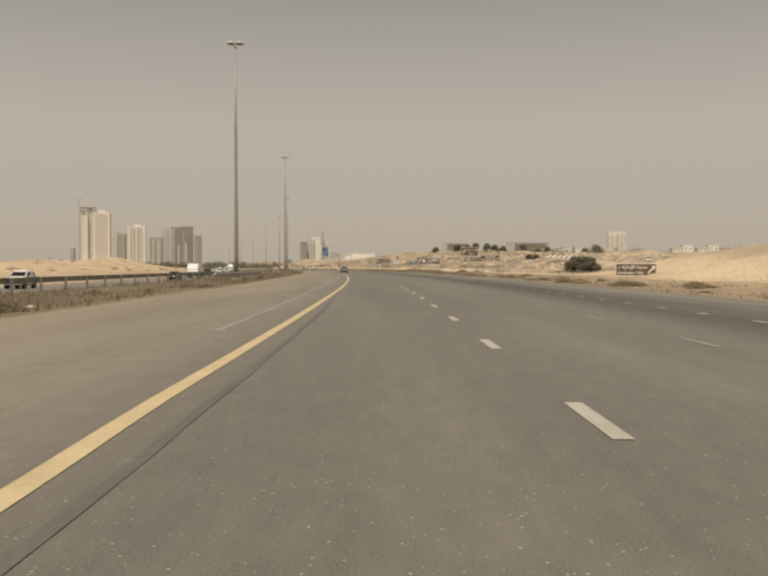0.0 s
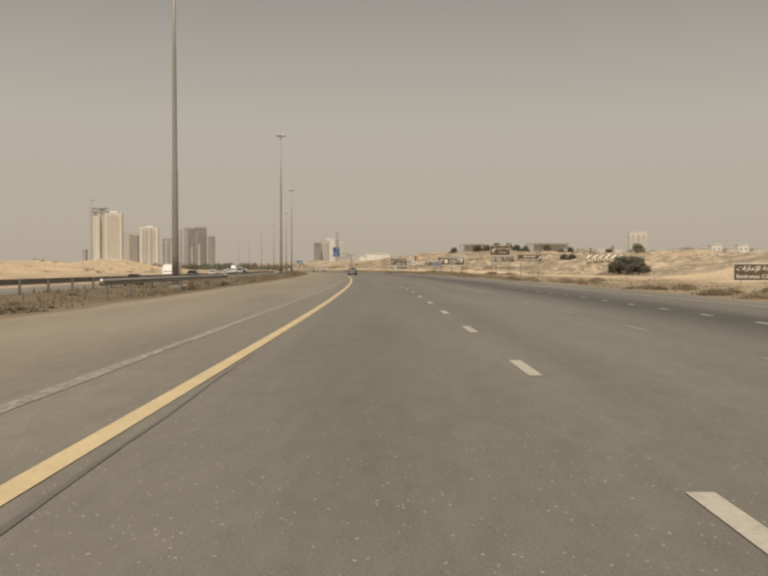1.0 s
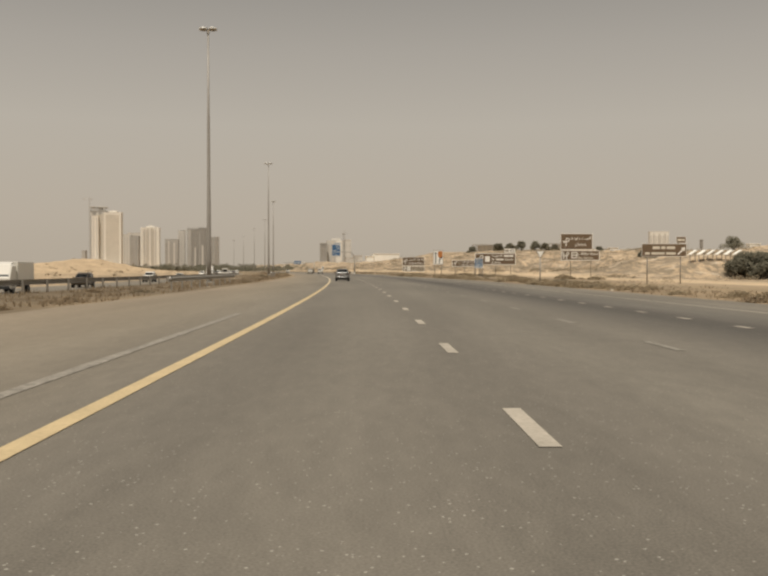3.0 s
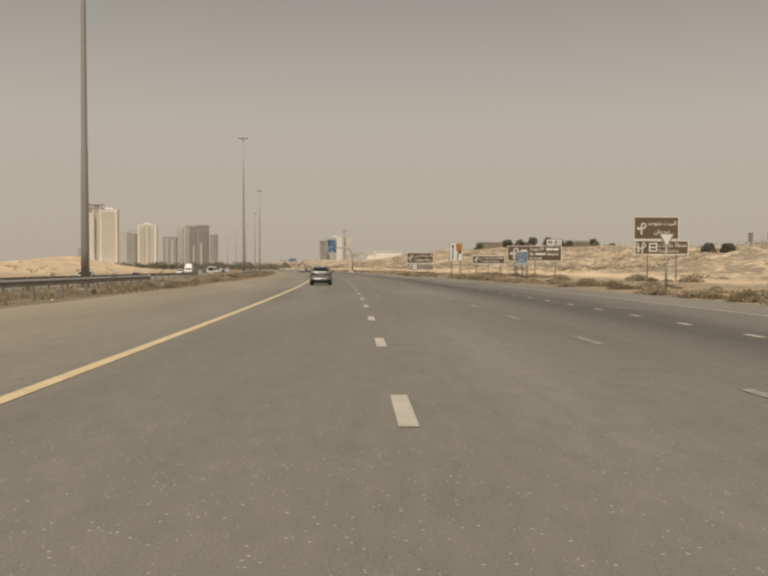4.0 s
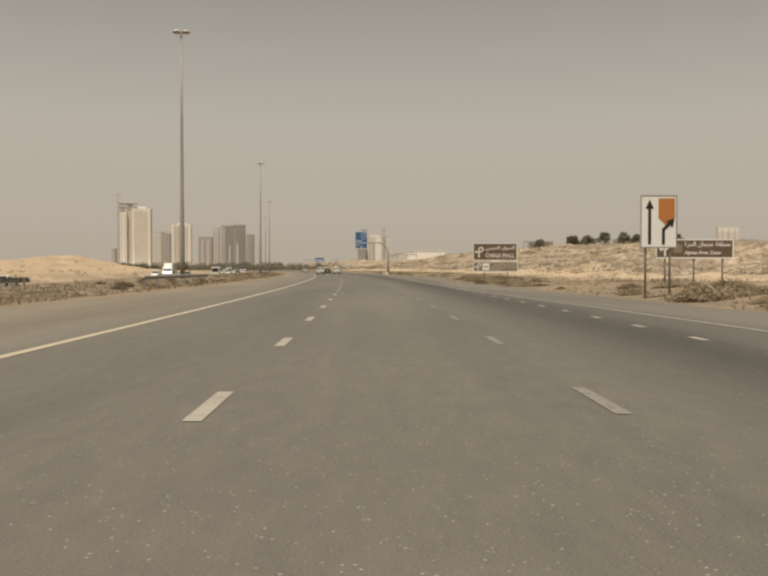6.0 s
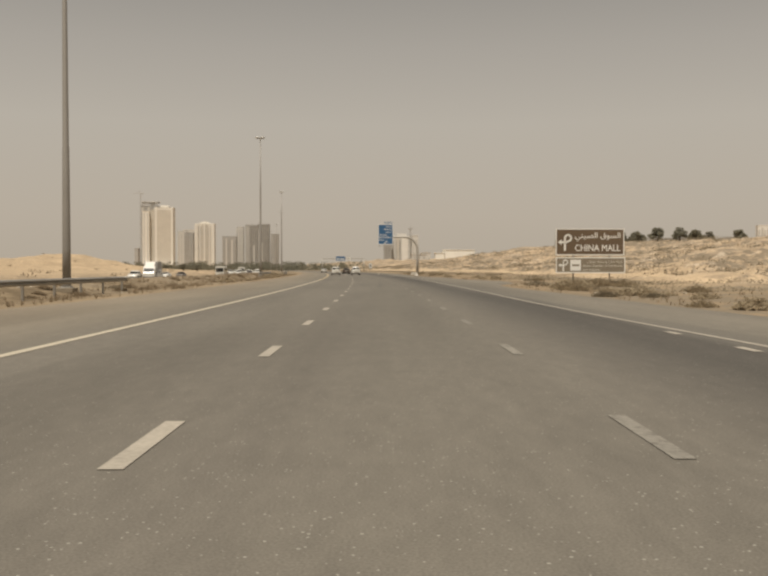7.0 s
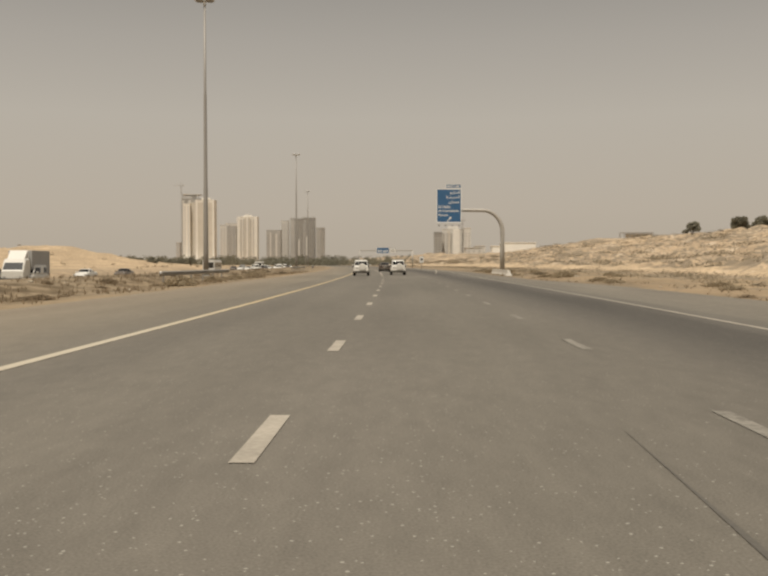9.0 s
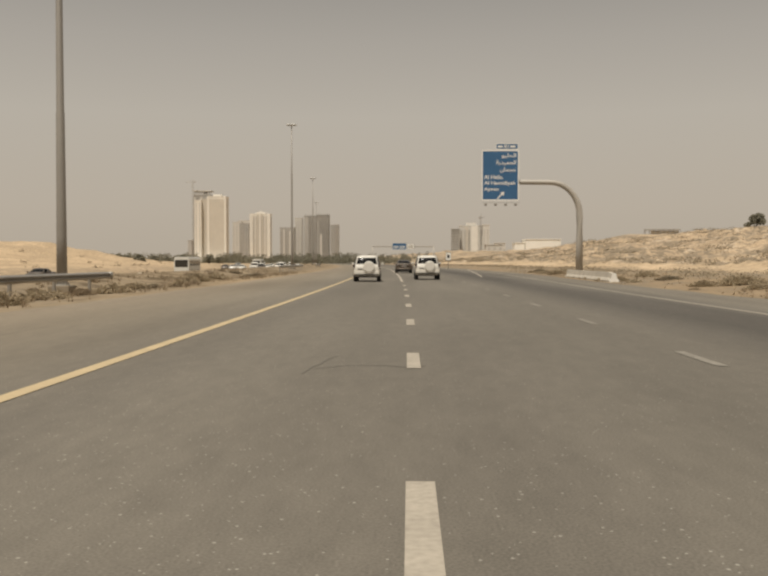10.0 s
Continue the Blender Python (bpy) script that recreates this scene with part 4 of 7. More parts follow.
sg = sign(210.5, 18.86, "small blue information board with white bars of text on posts", (-0.4, 0.1, 0.5), 2.75)
bd = board(-0.52, 0.52, 1.5, 2.74, M_BLUE, sg, edge=0.04)
for zc, half, tone in ((1.62, 0.44, M_SIGNWHITE), (1.77, 0.42, M_SIGNWHITE), (1.98, 0.3, M_SIGNWHITE), (2.2, 0.38, M_FADEDTEXT), (2.40, 0.42, M_FADEDTEXT), (2.57, 0.25, M_FADEDTEXT)):
    bars(-half, half, zc - 0.035, zc + 0.035, F, tone, bd, (0.5, 0.3))
part("emblem", tube(bmesh.new(), [(-0.32, F - 0.012, 2.64), (-0.32, F, 2.64)], [0.06, 0.06], 16), M_SIGNWHITE, bd)

# lane closing sign
sg = sign(242, 17.85, "white lane sign with straight and bending black arrows on orange", (-0.53, 0.53), 4.4)
bd = board(-0.8, 0.8, 2.16, 4.43, M_SIGNWHITE, sg, edge=0.05)
part("arrow", prism(ribbon([(-0.4, 2.35), (-0.4, 3.9)], 0.13, F), [(-0.4, 4.25), (-0.58, 3.85), (-0.22, 3.85)], F - 0.010, F - 0.004), M_BLACK, bd)
part("orange_field", prism(bmesh.new(), [(-0.02, 4.3), (0.7, 4.3), (0.7, 3.45), (0.35, 3.1), (-0.02, 3.45)], F - 0.008, F - 0.004), M_ORANGE, bd)
part("arrow", prism(ribbon([(0.2, 2.35), (0.2, 2.95), (0.5, 3.25)], 0.13, F - 0.006), [(0.68, 3.45), (0.32, 3.32), (0.6, 3.04)], F - 0.016, F - 0.006), M_BLACK, bd)

sg = sign(255, 24.5, "long brown direction sign with looped arrow on three posts", (-1.7, 0.0, 1.7), 3.0)
bd = board(-2.3, 2.3, 1.87, 3.0, M_BROWN, sg)
uturn(-1.75, 2.02, 0.78, F, bd)
part("symbol", box(bmesh.new(), -1.0, -0.033, 2.2, 0.5, 0.006, 0.5), M_TAN, bd)
lettering("lettering", arabic("منطقة عجمان الحرة"), -0.6, 2.1, 2.50, 2.86, F, M_SIGNWHITE, bd, 0.009)
lettering("lettering", "Ajman Free Zone", -0.6, 1.55, 2.05, 2.32, F, M_SIGNWHITE, bd, 0.009)

# shopping sign with a second board below
sg = sign(308.5, 22.1, "brown sign with large white lettering above a weathered tan board", (-1.3, 1.5), 4.3)
bd = board(-2.68, 2.6, 2.30, 4.34, M_BROWN, sg)
uturn(-1.98, 2.68, 1.2, F, bd)
lettering("lettering", arabic("السوق الصيني"), -1.2, 2.3, 3.38, 4.05, F, M_SIGNWHITE, bd, 0.007)
lettering("lettering", "CHINA MALL", -1.2, 2.3, 2.62, 3.12, F, M_SIGNWHITE, bd, 0.006)
b2 = board(-2.66, 2.68, 0.94, 2.14, M_TAN, sg)
uturn(-2.1, 1.1, 0.85, F, b2)
part("symbol", box(bmesh.new(), -1.15, -0.033, 1.12, 0.82, 0.006, 0.84), M_SIGNWHITE, b2, "plain pale emblem square")
part("emblem_bar", box(bmesh.new(), -1.15, -0.0405, 1.47, 0.56, 0.005, 0.13), M_TAN, b2)
lettering("lettering", arabic("غرفة تجارة وصناعة عجمان"), -0.25, 2.45, 1.66, 1.94, F, M_FADEDTEXT, b2, 0.006)
lettering("lettering", "Ajman Chamber of Commerce", -0.6, 2.45, 1.36, 1.60, F, M_FADEDTEXT, b2, 0.006)
lettering("lettering", "and Industry", -0.6, 0.75, 1.04, 1.28, F, M_FADEDTEXT, b2, 0.006)

sg = sign(510, 14.2, "small white upright sign on a single post", (0.0,), 2.6)
bd = board(-0.45, 0.45, 1.5, 2.9, M_SIGNWHITE, sg, edge=0.05)
bars(-0.2, 0.2, 1.9, 2.5, F, M_BLACK, bd, (0.5,))

# ---- cantilever sign ----
GS, GU = 434.0, 19.68
gan = thing("cantilever_sign", road_pose(GS, GU, 0), "blue overhead direction sign on a curved grey steel arm", "road sign")
pts, rad = [(0, 0.4, -0.4), (0, 0.4, 3.0), (0, 0.4, 5.2)], [0.33, 0.31, 0.29]
for i in range(1, 10):
    a = math.radians(10 * i)
    pts.append((-2.6 + 2.6 * math.cos(a), 0.4, 5.4 + 2.85 * math.sin(a)))
    rad.append(0.285 - 0.007 * i)
pts += [(-4.6, 0.4, 8.27), (-7.8, 0.4, 8.27)]
rad += [0.215, 0.20]
part("curved_arm", tube(bmesh.new(), pts, rad, 16), M_ARM, gan, smooth=True)
part("base_flange", tube(bmesh.new(), [(0, 0.4, 0.05), (0, 0.4, 0.12)], [0.5, 0.5], 16), M_GALV, gan)
bd = board(-8.70, -5.42, 6.62, 11.04, M_BLUE, gan, edge=0.10)
for txt, x0, z0, z1 in (("الحليو", -6.95, 10.25, 10.72), ("الحميدية", -7.45, 9.65, 10.12), ("عجمان", -7.1, 9.02, 9.48)):
    lettering("lettering", arabic(txt), x0, -5.68, z0 + 0.05, z1 + 0.05, F, M_SIGNWHITE, bd, 0.010)
for txt, x1, z0, z1 in (("Al Helio", -6.85, 8.5, 8.86), ("Al Hamidiyah", -5.75, 7.92, 8.32), ("Ajman", -7.2, 7.4, 7.78)):
    lettering("lettering", txt, -8.48, x1, z0, z1, F, M_SIGNWHITE, bd, 0.009)
slant_arrow(-7.30, 6.80, 0.66, F, bd)
pl = board(-7.45, -5.5, 11.10, 11.62, M_BLUE, gan, "exit_plate", 0.05)
lettering("lettering", "81", -6.75, -6.35, 11.22, 11.50, F, M_SIGNWHITE, pl, 0.01)
bars(-7.3, -6.85, 11.27, 11.43, F, M_SIGNWHITE, pl, (0.5,))
bars(-6.2, -5.75, 11.27, 11.43, F, M_SIGNWHITE, pl, (0.5,))
part("lamp_bracket", box(bmesh.new(), -7.09, -0.5, 6.38, 3.3, 0.06, 0.05), M_GALV, gan)
for i in range(4):
    part("sign_lamp", box(bmesh.new(), -8.4 + i * 0.87, -0.55, 6.14, 0.22, 0.3, 0.2, 0.04), M_POLE, gan)
    part("bracket_arm", tube(bmesh.new(), [(-8.4 + i * 0.87, -0.5, 6.4), (-8.4 + i * 0.87, 0.06, 6.6)], [0.025, 0.025], 6), M_GALV, gan)

# concrete barrier that guards its foot
bar = thing("concrete_barrier", Matrix(), "pale concrete barrier with a rounded white end", "barrier")
prof = [(-0.3, -0.1), (-0.3, 0.08), (-0.17, 0.33), (-0.10, 0.82), (0.10, 0.82), (0.17, 0.33), (0.3, 0.08), (0.3, -0.1)]
verts, faces = [], []
stat = list(np.linspace(413, 431, 14))
for s in stat:
    low = 0.60 if s < 413.5 else 0.72
    for a, b in prof:
        verts.append(on_road(s, 17.3 + (s - 413) / 39 * 1.6 + a, b * low))
for i in range(len(stat) - 1):
    for j in range(8):
        faces.append((i * 8 + j, i * 8 + (j + 1) % 8, i * 8 + 8 + (j + 1) % 8, i * 8 + 8 + j))
faces += [tuple(range(8))[::-1], tuple(range(13 * 8, 14 * 8))]
mesh_object("body", verts, faces, M_CONCRETE, smooth=False, parent=bar)
nose = part("end_face", prism(bmesh.new(), [(a * 1.02, b * 0.61 + 0.01) for a, b in prof], -0.12, 0.0), M_SIGNWHITE, bar, "white painted end")
nose.matrix_basis = road_pose(413, 17.3)

# far overhead sign
gan2 = thing("gantry_sign", road_pose(600, 11.0, 0), "distant blue overhead sign boards on a steel gantry", "road sign")
for x in (-8.5, 8.5):
    part("column", tube(bmesh.new(), [(x, 0.3, -0.3), (x, 0.3, 5.6)], [0.2, 0.17], 10), M_ARM, gan2, smooth=True)
part("beam", box(bmesh.new(), 0, 0.3, 5.3, 17.4, 0.3, 0.3, 0.03), M_ARM, gan2)
for x0, x1, z0, z1 in ((-3.0, 0.9, 4.6, 6.45), (1.1, 3.1, 4.75, 6.2)):
    bd = board(x0, x1, z0, z1, M_BLUE if x0 < 0 else M_SIGNWHITE, gan2)
    bars(x0 + 0.3, x1 - 0.4, z0 + 0.8, z0 + 1.0, F, M_SIGNWHITE if x0 < 0 else M_TAN, bd, (0.4, 0.4))
    bars(x0 + 0.3, x1 - 0.4, z0 + 0.4, z0 + 0.6, F, M_SIGNWHITE if x0 < 0 else M_TAN, bd, (0.3, 0.4))


def loft_stud():
    bm = bmesh.new()
    bmesh.ops.create_uvsphere(bm, u_segments=12, v_segments=6, radius=0.07)
    bmesh.ops.transform(bm, matrix=Matrix.Diagonal((1.0, 0.9, 0.3, 1)), verts=bm.verts)
    return bm

# marks on the carriageway
M_CRACK = mat("hairline_crack", (0.130, 0.115, 0.094), 0.8, vary=0.15, size=0.4, fine=0.05, uv=True)
far_line = strip("white_lane_line", 411, 700, 3.72, 0.16, M_WHITE_LINE, None, 0.007, 2.5)
tagged(far_line, "continuous white lane line further up the road", "road marking", kind="structure")
gore = strip("exit_line", 430, 495, lambda s: 10.6 + (s - 430) * 0.08, 0.17, M_WHITE_LINE, None, 0.007, 2.5)
tagged(gore, "white line where the exit lane parts from the road", "road marking", kind="structure")
crack = strip("crack", 366.2, 368.0, lambda s: 2.3 + (s - 364.6) * 0.12 + 0.25 * noise.noise(Vector((s * 1.3, 0, 2))), 0.022, M_CRACK, None, 0.004, 0.3)
tagged(crack, "thin dark crack wandering over the asphalt", "road marking", kind="structure")
for s, u0, u1 in ((366.9, 2.6, 3.9), (336.5, 6.4, 7.0)):
    verts, faces = [], []
    for i in range(15):
        u = u0 + (u1 - u0) * i / 14
        y = s + 0.5 * noise.noise(Vector((u * 2.1, s, 0)))
        verts += [on_road(y - 0.014, u, 0.0045), on_road(y + 0.014, u, 0.0045)]
    faces = [(2 * i, 2 * i + 2, 2 * i + 3, 2 * i + 1) for i in range(14)]
    ob = mesh_object("crack", verts, faces, M_CRACK, [(v.x, v.y) for v in verts])
    tagged(ob, "thin dark crack across the lane", "road marking", kind="structure")
stud = thing("road_stud", road_pose(174.1, 4.53), "flat white reflective stud on the asphalt", "road stud")
part("body", loft_stud(), M_WHITE_LINE, stud)


# ---- vehicles ----
def paint(name, col, rough=0.28, metal=0.0):
    m = mat(name, col, rough, metal, vary=0.05, size=1.5, fine=0.2)
    b = m.node_tree.nodes["Principled BSDF"]
    b.inputs["Coat Weight"].default_value, b.inputs["Coat Roughness"].default_value = 0.5, 0.1
    return m


M_SILVER = paint("dusty_grey_metallic_paint", (0.27, 0.267, 0.255), 0.28, 0.7)
M_SILVER.node_tree.nodes["Principled BSDF"].inputs["Coat Weight"].default_value = 0.3
M_SILVER.node_tree.nodes["Principled BSDF"].inputs["Coat Roughness"].default_value = 0.25
M_CARWHITE = paint("dusty_white_car_paint", (0.72, 0.68, 0.60), 0.35)
M_DARKCAR = paint("dark_bronze_car_paint", (0.105, 0.080, 0.056), 0.35, 0.3)
M_GREYCAR = paint("pale_silver_car_paint", (0.42, 0.40, 0.37), 0.35, 0.4)
M_GLASS = mat("dark_tinted_glass", (0.018, 0.019, 0.018), 0.08, vary=0.2, spec=0.8)
M_LORRYGLASS = mat("dusty_windscreen", (0.03, 0.03, 0.028), 0.5, vary=0.2, spec=0.4)
M_TYRE = mat("black_tyre_rubber", (0.022, 0.021, 0.020), 0.85, vary=0.25, size=0.3, fine=0.02)
M_RIM = mat("alloy_rim", (0.26, 0.255, 0.245), 0.35, 0.9, vary=0.1)
M_CHROME = mat("chrome_trim", (0.80, 0.79, 0.76), 0.20, 1.0, vary=0.05)
M_PLASTIC = mat("black_plastic_trim", (0.018, 0.018, 0.018), 0.6, vary=0.2)
M_REDLENS = mat("dark_red_lamp_lens", (0.034, 0.012, 0.009), 0.15, vary=0.15, spec=0.7)
M_CLEARLENS = mat("clear_lamp_lens", (0.45, 0.42, 0.38), 0.15, vary=0.1, spec=0.7)
M_PLATE = mat("pale_number_plate", (0.58, 0.55, 0.50), 0.5, vary=0.1)
M_PLATERED = mat("red_plate_band", (0.42, 0.09, 0.05), 0.5, vary=0.1)
M_PLATEINK = mat("worn_plate_ink", (0.16, 0.15, 0.14), 0.6, vary=0.2)
M_BOX = mat("grey_truck_box", (0.42, 0.40, 0.37), 0.6, vary=0.12, size=1.5)


def loft(bm, rings, cap=True):
    vs = [[bm.verts.new(p) for p in r] for r in rings]
    for a, b in zip(vs, vs[1:]):
        n = len(a)
        for i in range(n):
            bm.faces.new((a[i], a[(i + 1) % n], b[(i + 1) % n], b[i]))
    if cap:
        bm.faces.new(vs[0][::-1])
        bm.faces.new(vs[-1])
    return bm


def body_ring(y, w, zb, zd):
    zs = zd - 0.07
    half = [(0, zb), (w * 0.80, zb), (w * 0.95, zb + 0.07), (w, zb + 0.30 * (zs - zb)), (w * 1.0, zb + 0.62 * (zs - zb)), (w * 0.985, zb + 0.80 * (zs - zb)), (w * 0.955, zs), (w * 0.88, zd - 0.015), (w * 0.6, zd), (0, zd + 0.012)]
    return [(x, y, z) for x, z in half] + [(-x, y, z) for x, z in reversed(half[1:-1])]


def outline(level, a, out=0.0, n=4.5):
    """A point of the cabin's rounded outline at one height: level is (z, rear y, front y, half width)."""
    z, y0, y1, w = level
    c, s = math.cos(a), math.sin(a)
    p = 2.0 / n
    return Vector((math.copysign(abs(c) ** p, c) * (w + out), (y0 + y1) / 2 + math.copysign(abs(s) ** p, s) * ((y1 - y0) / 2 + out), z))


def at_level(levels, z):
    zs = [l[0] for l in levels]
    return (z, *[float(np.interp(z, zs, [l[i] for l in levels])) for i in (1, 2, 3)])


def pane(levels, z0, z1, a0, a1, out=0.012, nu=10, nv=5):
    bm = bmesh.new()
    g = [[bm.verts.new(outline(at_level(levels, z0 + (z1 - z0) * j / nv), math.radians(a0 + (a1 - a0) * i / nu), out)) for i in range(nu + 1)] for j in range(nv + 1)]
    for j in range(nv):
        for i in range(nu):
            bm.faces.new((g[j][i], g[j][i + 1], g[j + 1][i + 1], g[j + 1][i]))
    bmesh.ops.solidify(bm, geom=bm.faces[:], thickness=0.006)
    return bm


def wheel(parent, x, y, r, width, side):
    bm = bmesh.new()
    prof = [(-0.5, 0.66), (-0.5, 0.90), (-0.38, 0.985), (0, 1.0), (0.38, 0.985), (0.5, 0.90), (0.5, 0.66)]
    seg, rings = 28, []
    for k in range(seg):
        a = math.tau * k / seg
        rings.append([bm.verts.new((x + p * width, y + q * r * math.cos(a), r + q * r * math.sin(a))) for p, q in prof])
    for k in range(seg):
        for j in range(len(prof) - 1):
            bm.faces.new((rings[k][j], rings[k][j + 1], rings[(k + 1) % seg][j + 1], rings[(k + 1) % seg][j]))
    ty = part("wheel", bm, M_TYRE, parent, "black tyre", smooth=True)
    bm = bmesh.new()
    xo = x + side * width * 0.36
    tube(bm, [(xo, y, r), (xo + side * 0.035, y, r)], [r * 0.17, r * 0.13], 12)
    tube(bm, [(xo - side * 0.03, y, r), (xo - side * 0.01, y, r)], [r * 0.64, r * 0.64], 24)
    for k in range(10):
        a = math.tau * k / 10 + 0.2
        tube(bm, [(xo + side * 0.02, y + r * 0.12 * math.cos(a), r + r * 0.12 * math.sin(a)), (xo + side * 0.012, y + r * 0.64 * math.cos(a + 0.1), r + r * 0.64 * math.sin(a + 0.1))], [r * 0.06, r * 0.045], 6)
    seg = 24
    ring = [(xo + side * 0.02, y + r * 0.66 * math.cos(math.tau * k / seg), r + r * 0.66 * math.sin(math.tau * k / seg)) for k in range(seg + 1)]
    tube(bm, ring, [r * 0.035] * (seg + 1), 6, False)
    part("rim", bm, M_RIM, ty, "spoked alloy rim")
    return ty


# black disc on the uncut body side, standing for the wheel well's shade
def arch(parent, x, y, r, side):
    bm = tube(bmesh.new(), [(x - side * 0.25, y, r), (x + side * 0.004, y, r)], [r + 0.065, r + 0.065], 28)
    part("wheel_well_disc", bm, M_PLASTIC, parent)


def wrap_bar(path, prof, lift=0.0):
    """A moulding swept along a plan line: path is (x, y) points, prof is (outward, z) points."""
    rings = []
    for i, (x, y) in enumerate(path):
        a, b = path[max(i - 1, 0)], path[min(i + 1, len(path) - 1)]
        t = Vector((b[0] - a[0], b[1] - a[1])).normalized()
        n = Vector((t.y, -t.x))
        up = lift * step(0.46, 0.60, abs(x))
        rings.append([(x + n.x * o, y + n.y * o, z + up * step(0.5, 0.68, z)) for o, z in prof])
    return loft(bmesh.new(), rings)


CARS = {
    "sedan": dict(L=4.86, r=0.335, axles=(1.02, 3.80),
                  ys=[0.0, 0.04, 0.12, 0.30, 0.75, 1.2, 2.0, 2.9, 3.6, 4.2, 4.55, 4.76, 4.86],
                  w=[0.72, 0.83, 0.875, 0.90, 0.915, 0.915, 0.915, 0.915, 0.912, 0.89, 0.83, 0.72, 0.55],
                  zb=[0.42, 0.34, 0.27, 0.23, 0.20, 0.18, 0.18, 0.18, 0.18, 0.20, 0.22, 0.25, 0.32],
                  zd=[1.00, 1.06, 1.078, 1.085, 1.04, 1.00, 0.98, 0.98, 0.97, 0.90, 0.83, 0.74, 0.62],
                  cab=[(0.90, 0.50, 3.95, 0.85), (1.02, 0.66, 3.62, 0.84), (1.18, 0.98, 3.20, 0.79), (1.34, 1.36, 2.80, 0.70), (1.43, 1.68, 2.52, 0.63), (1.465, 1.92, 2.32, 0.50), (1.472, 2.05, 2.2, 0.2)],
                  rearwin=(1.085, 1.40), sidewin=(1.06, 1.38)),
    "suv": dict(L=4.60, r=0.39, axles=(0.92, 3.60),
                ys=[0.0, 0.05, 0.15, 0.4, 1.0, 2.0, 3.0, 3.7, 4.2, 4.45, 4.6],
                w=[0.84, 0.89, 0.915, 0.93, 0.935, 0.935, 0.935, 0.93, 0.91, 0.85, 0.72],
                zb=[0.52, 0.46, 0.40, 0.36, 0.34, 0.33, 0.33, 0.34, 0.36, 0.40, 0.48],
                zd=[1.10, 1.16, 1.18, 1.19, 1.19, 1.18, 1.17, 1.14, 1.08, 1.0, 0.86],
                cab=[(1.08, 0.03, 3.35, 0.90), (1.2, 0.06, 3.2, 0.885), (1.45, 0.16, 2.85, 0.83), (1.66, 0.30, 2.55, 0.76), (1.78, 0.42, 2.40, 0.71), (1.83, 0.62, 2.2, 0.60), (1.845, 0.9, 1.9, 0.3)],
                rearwin=(1.24, 1.68), sidewin=(1.22, 1.66)),
    "van": dict(L=4.9, r=0.33, axles=(0.95, 3.9),
                ys=[0.0, 0.04, 0.15, 1.0, 2.5, 3.8, 4.4, 4.75, 4.9],
                w=[0.82, 0.87, 0.90, 0.91, 0.91, 0.90, 0.87, 0.80, 0.66],
                zb=[0.40, 0.34, 0.30, 0.26, 0.26, 0.26, 0.28, 0.32, 0.40],
                zd=[1.05, 1.10, 1.12, 1.12, 1.12, 1.10, 1.02, 0.95, 0.85],
                cab=[(1.05, 0.0, 4.55, 0.89), (1.2, 0.02, 4.35, 0.88), (1.6, 0.06, 3.95, 0.84), (1.95, 0.14, 3.55, 0.78), (2.04, 0.3, 3.3, 0.70), (2.06, 0.6, 3.0, 0.4)],
                rearwin=(1.2, 1.75), sidewin=(1.2, 1.75)),
}


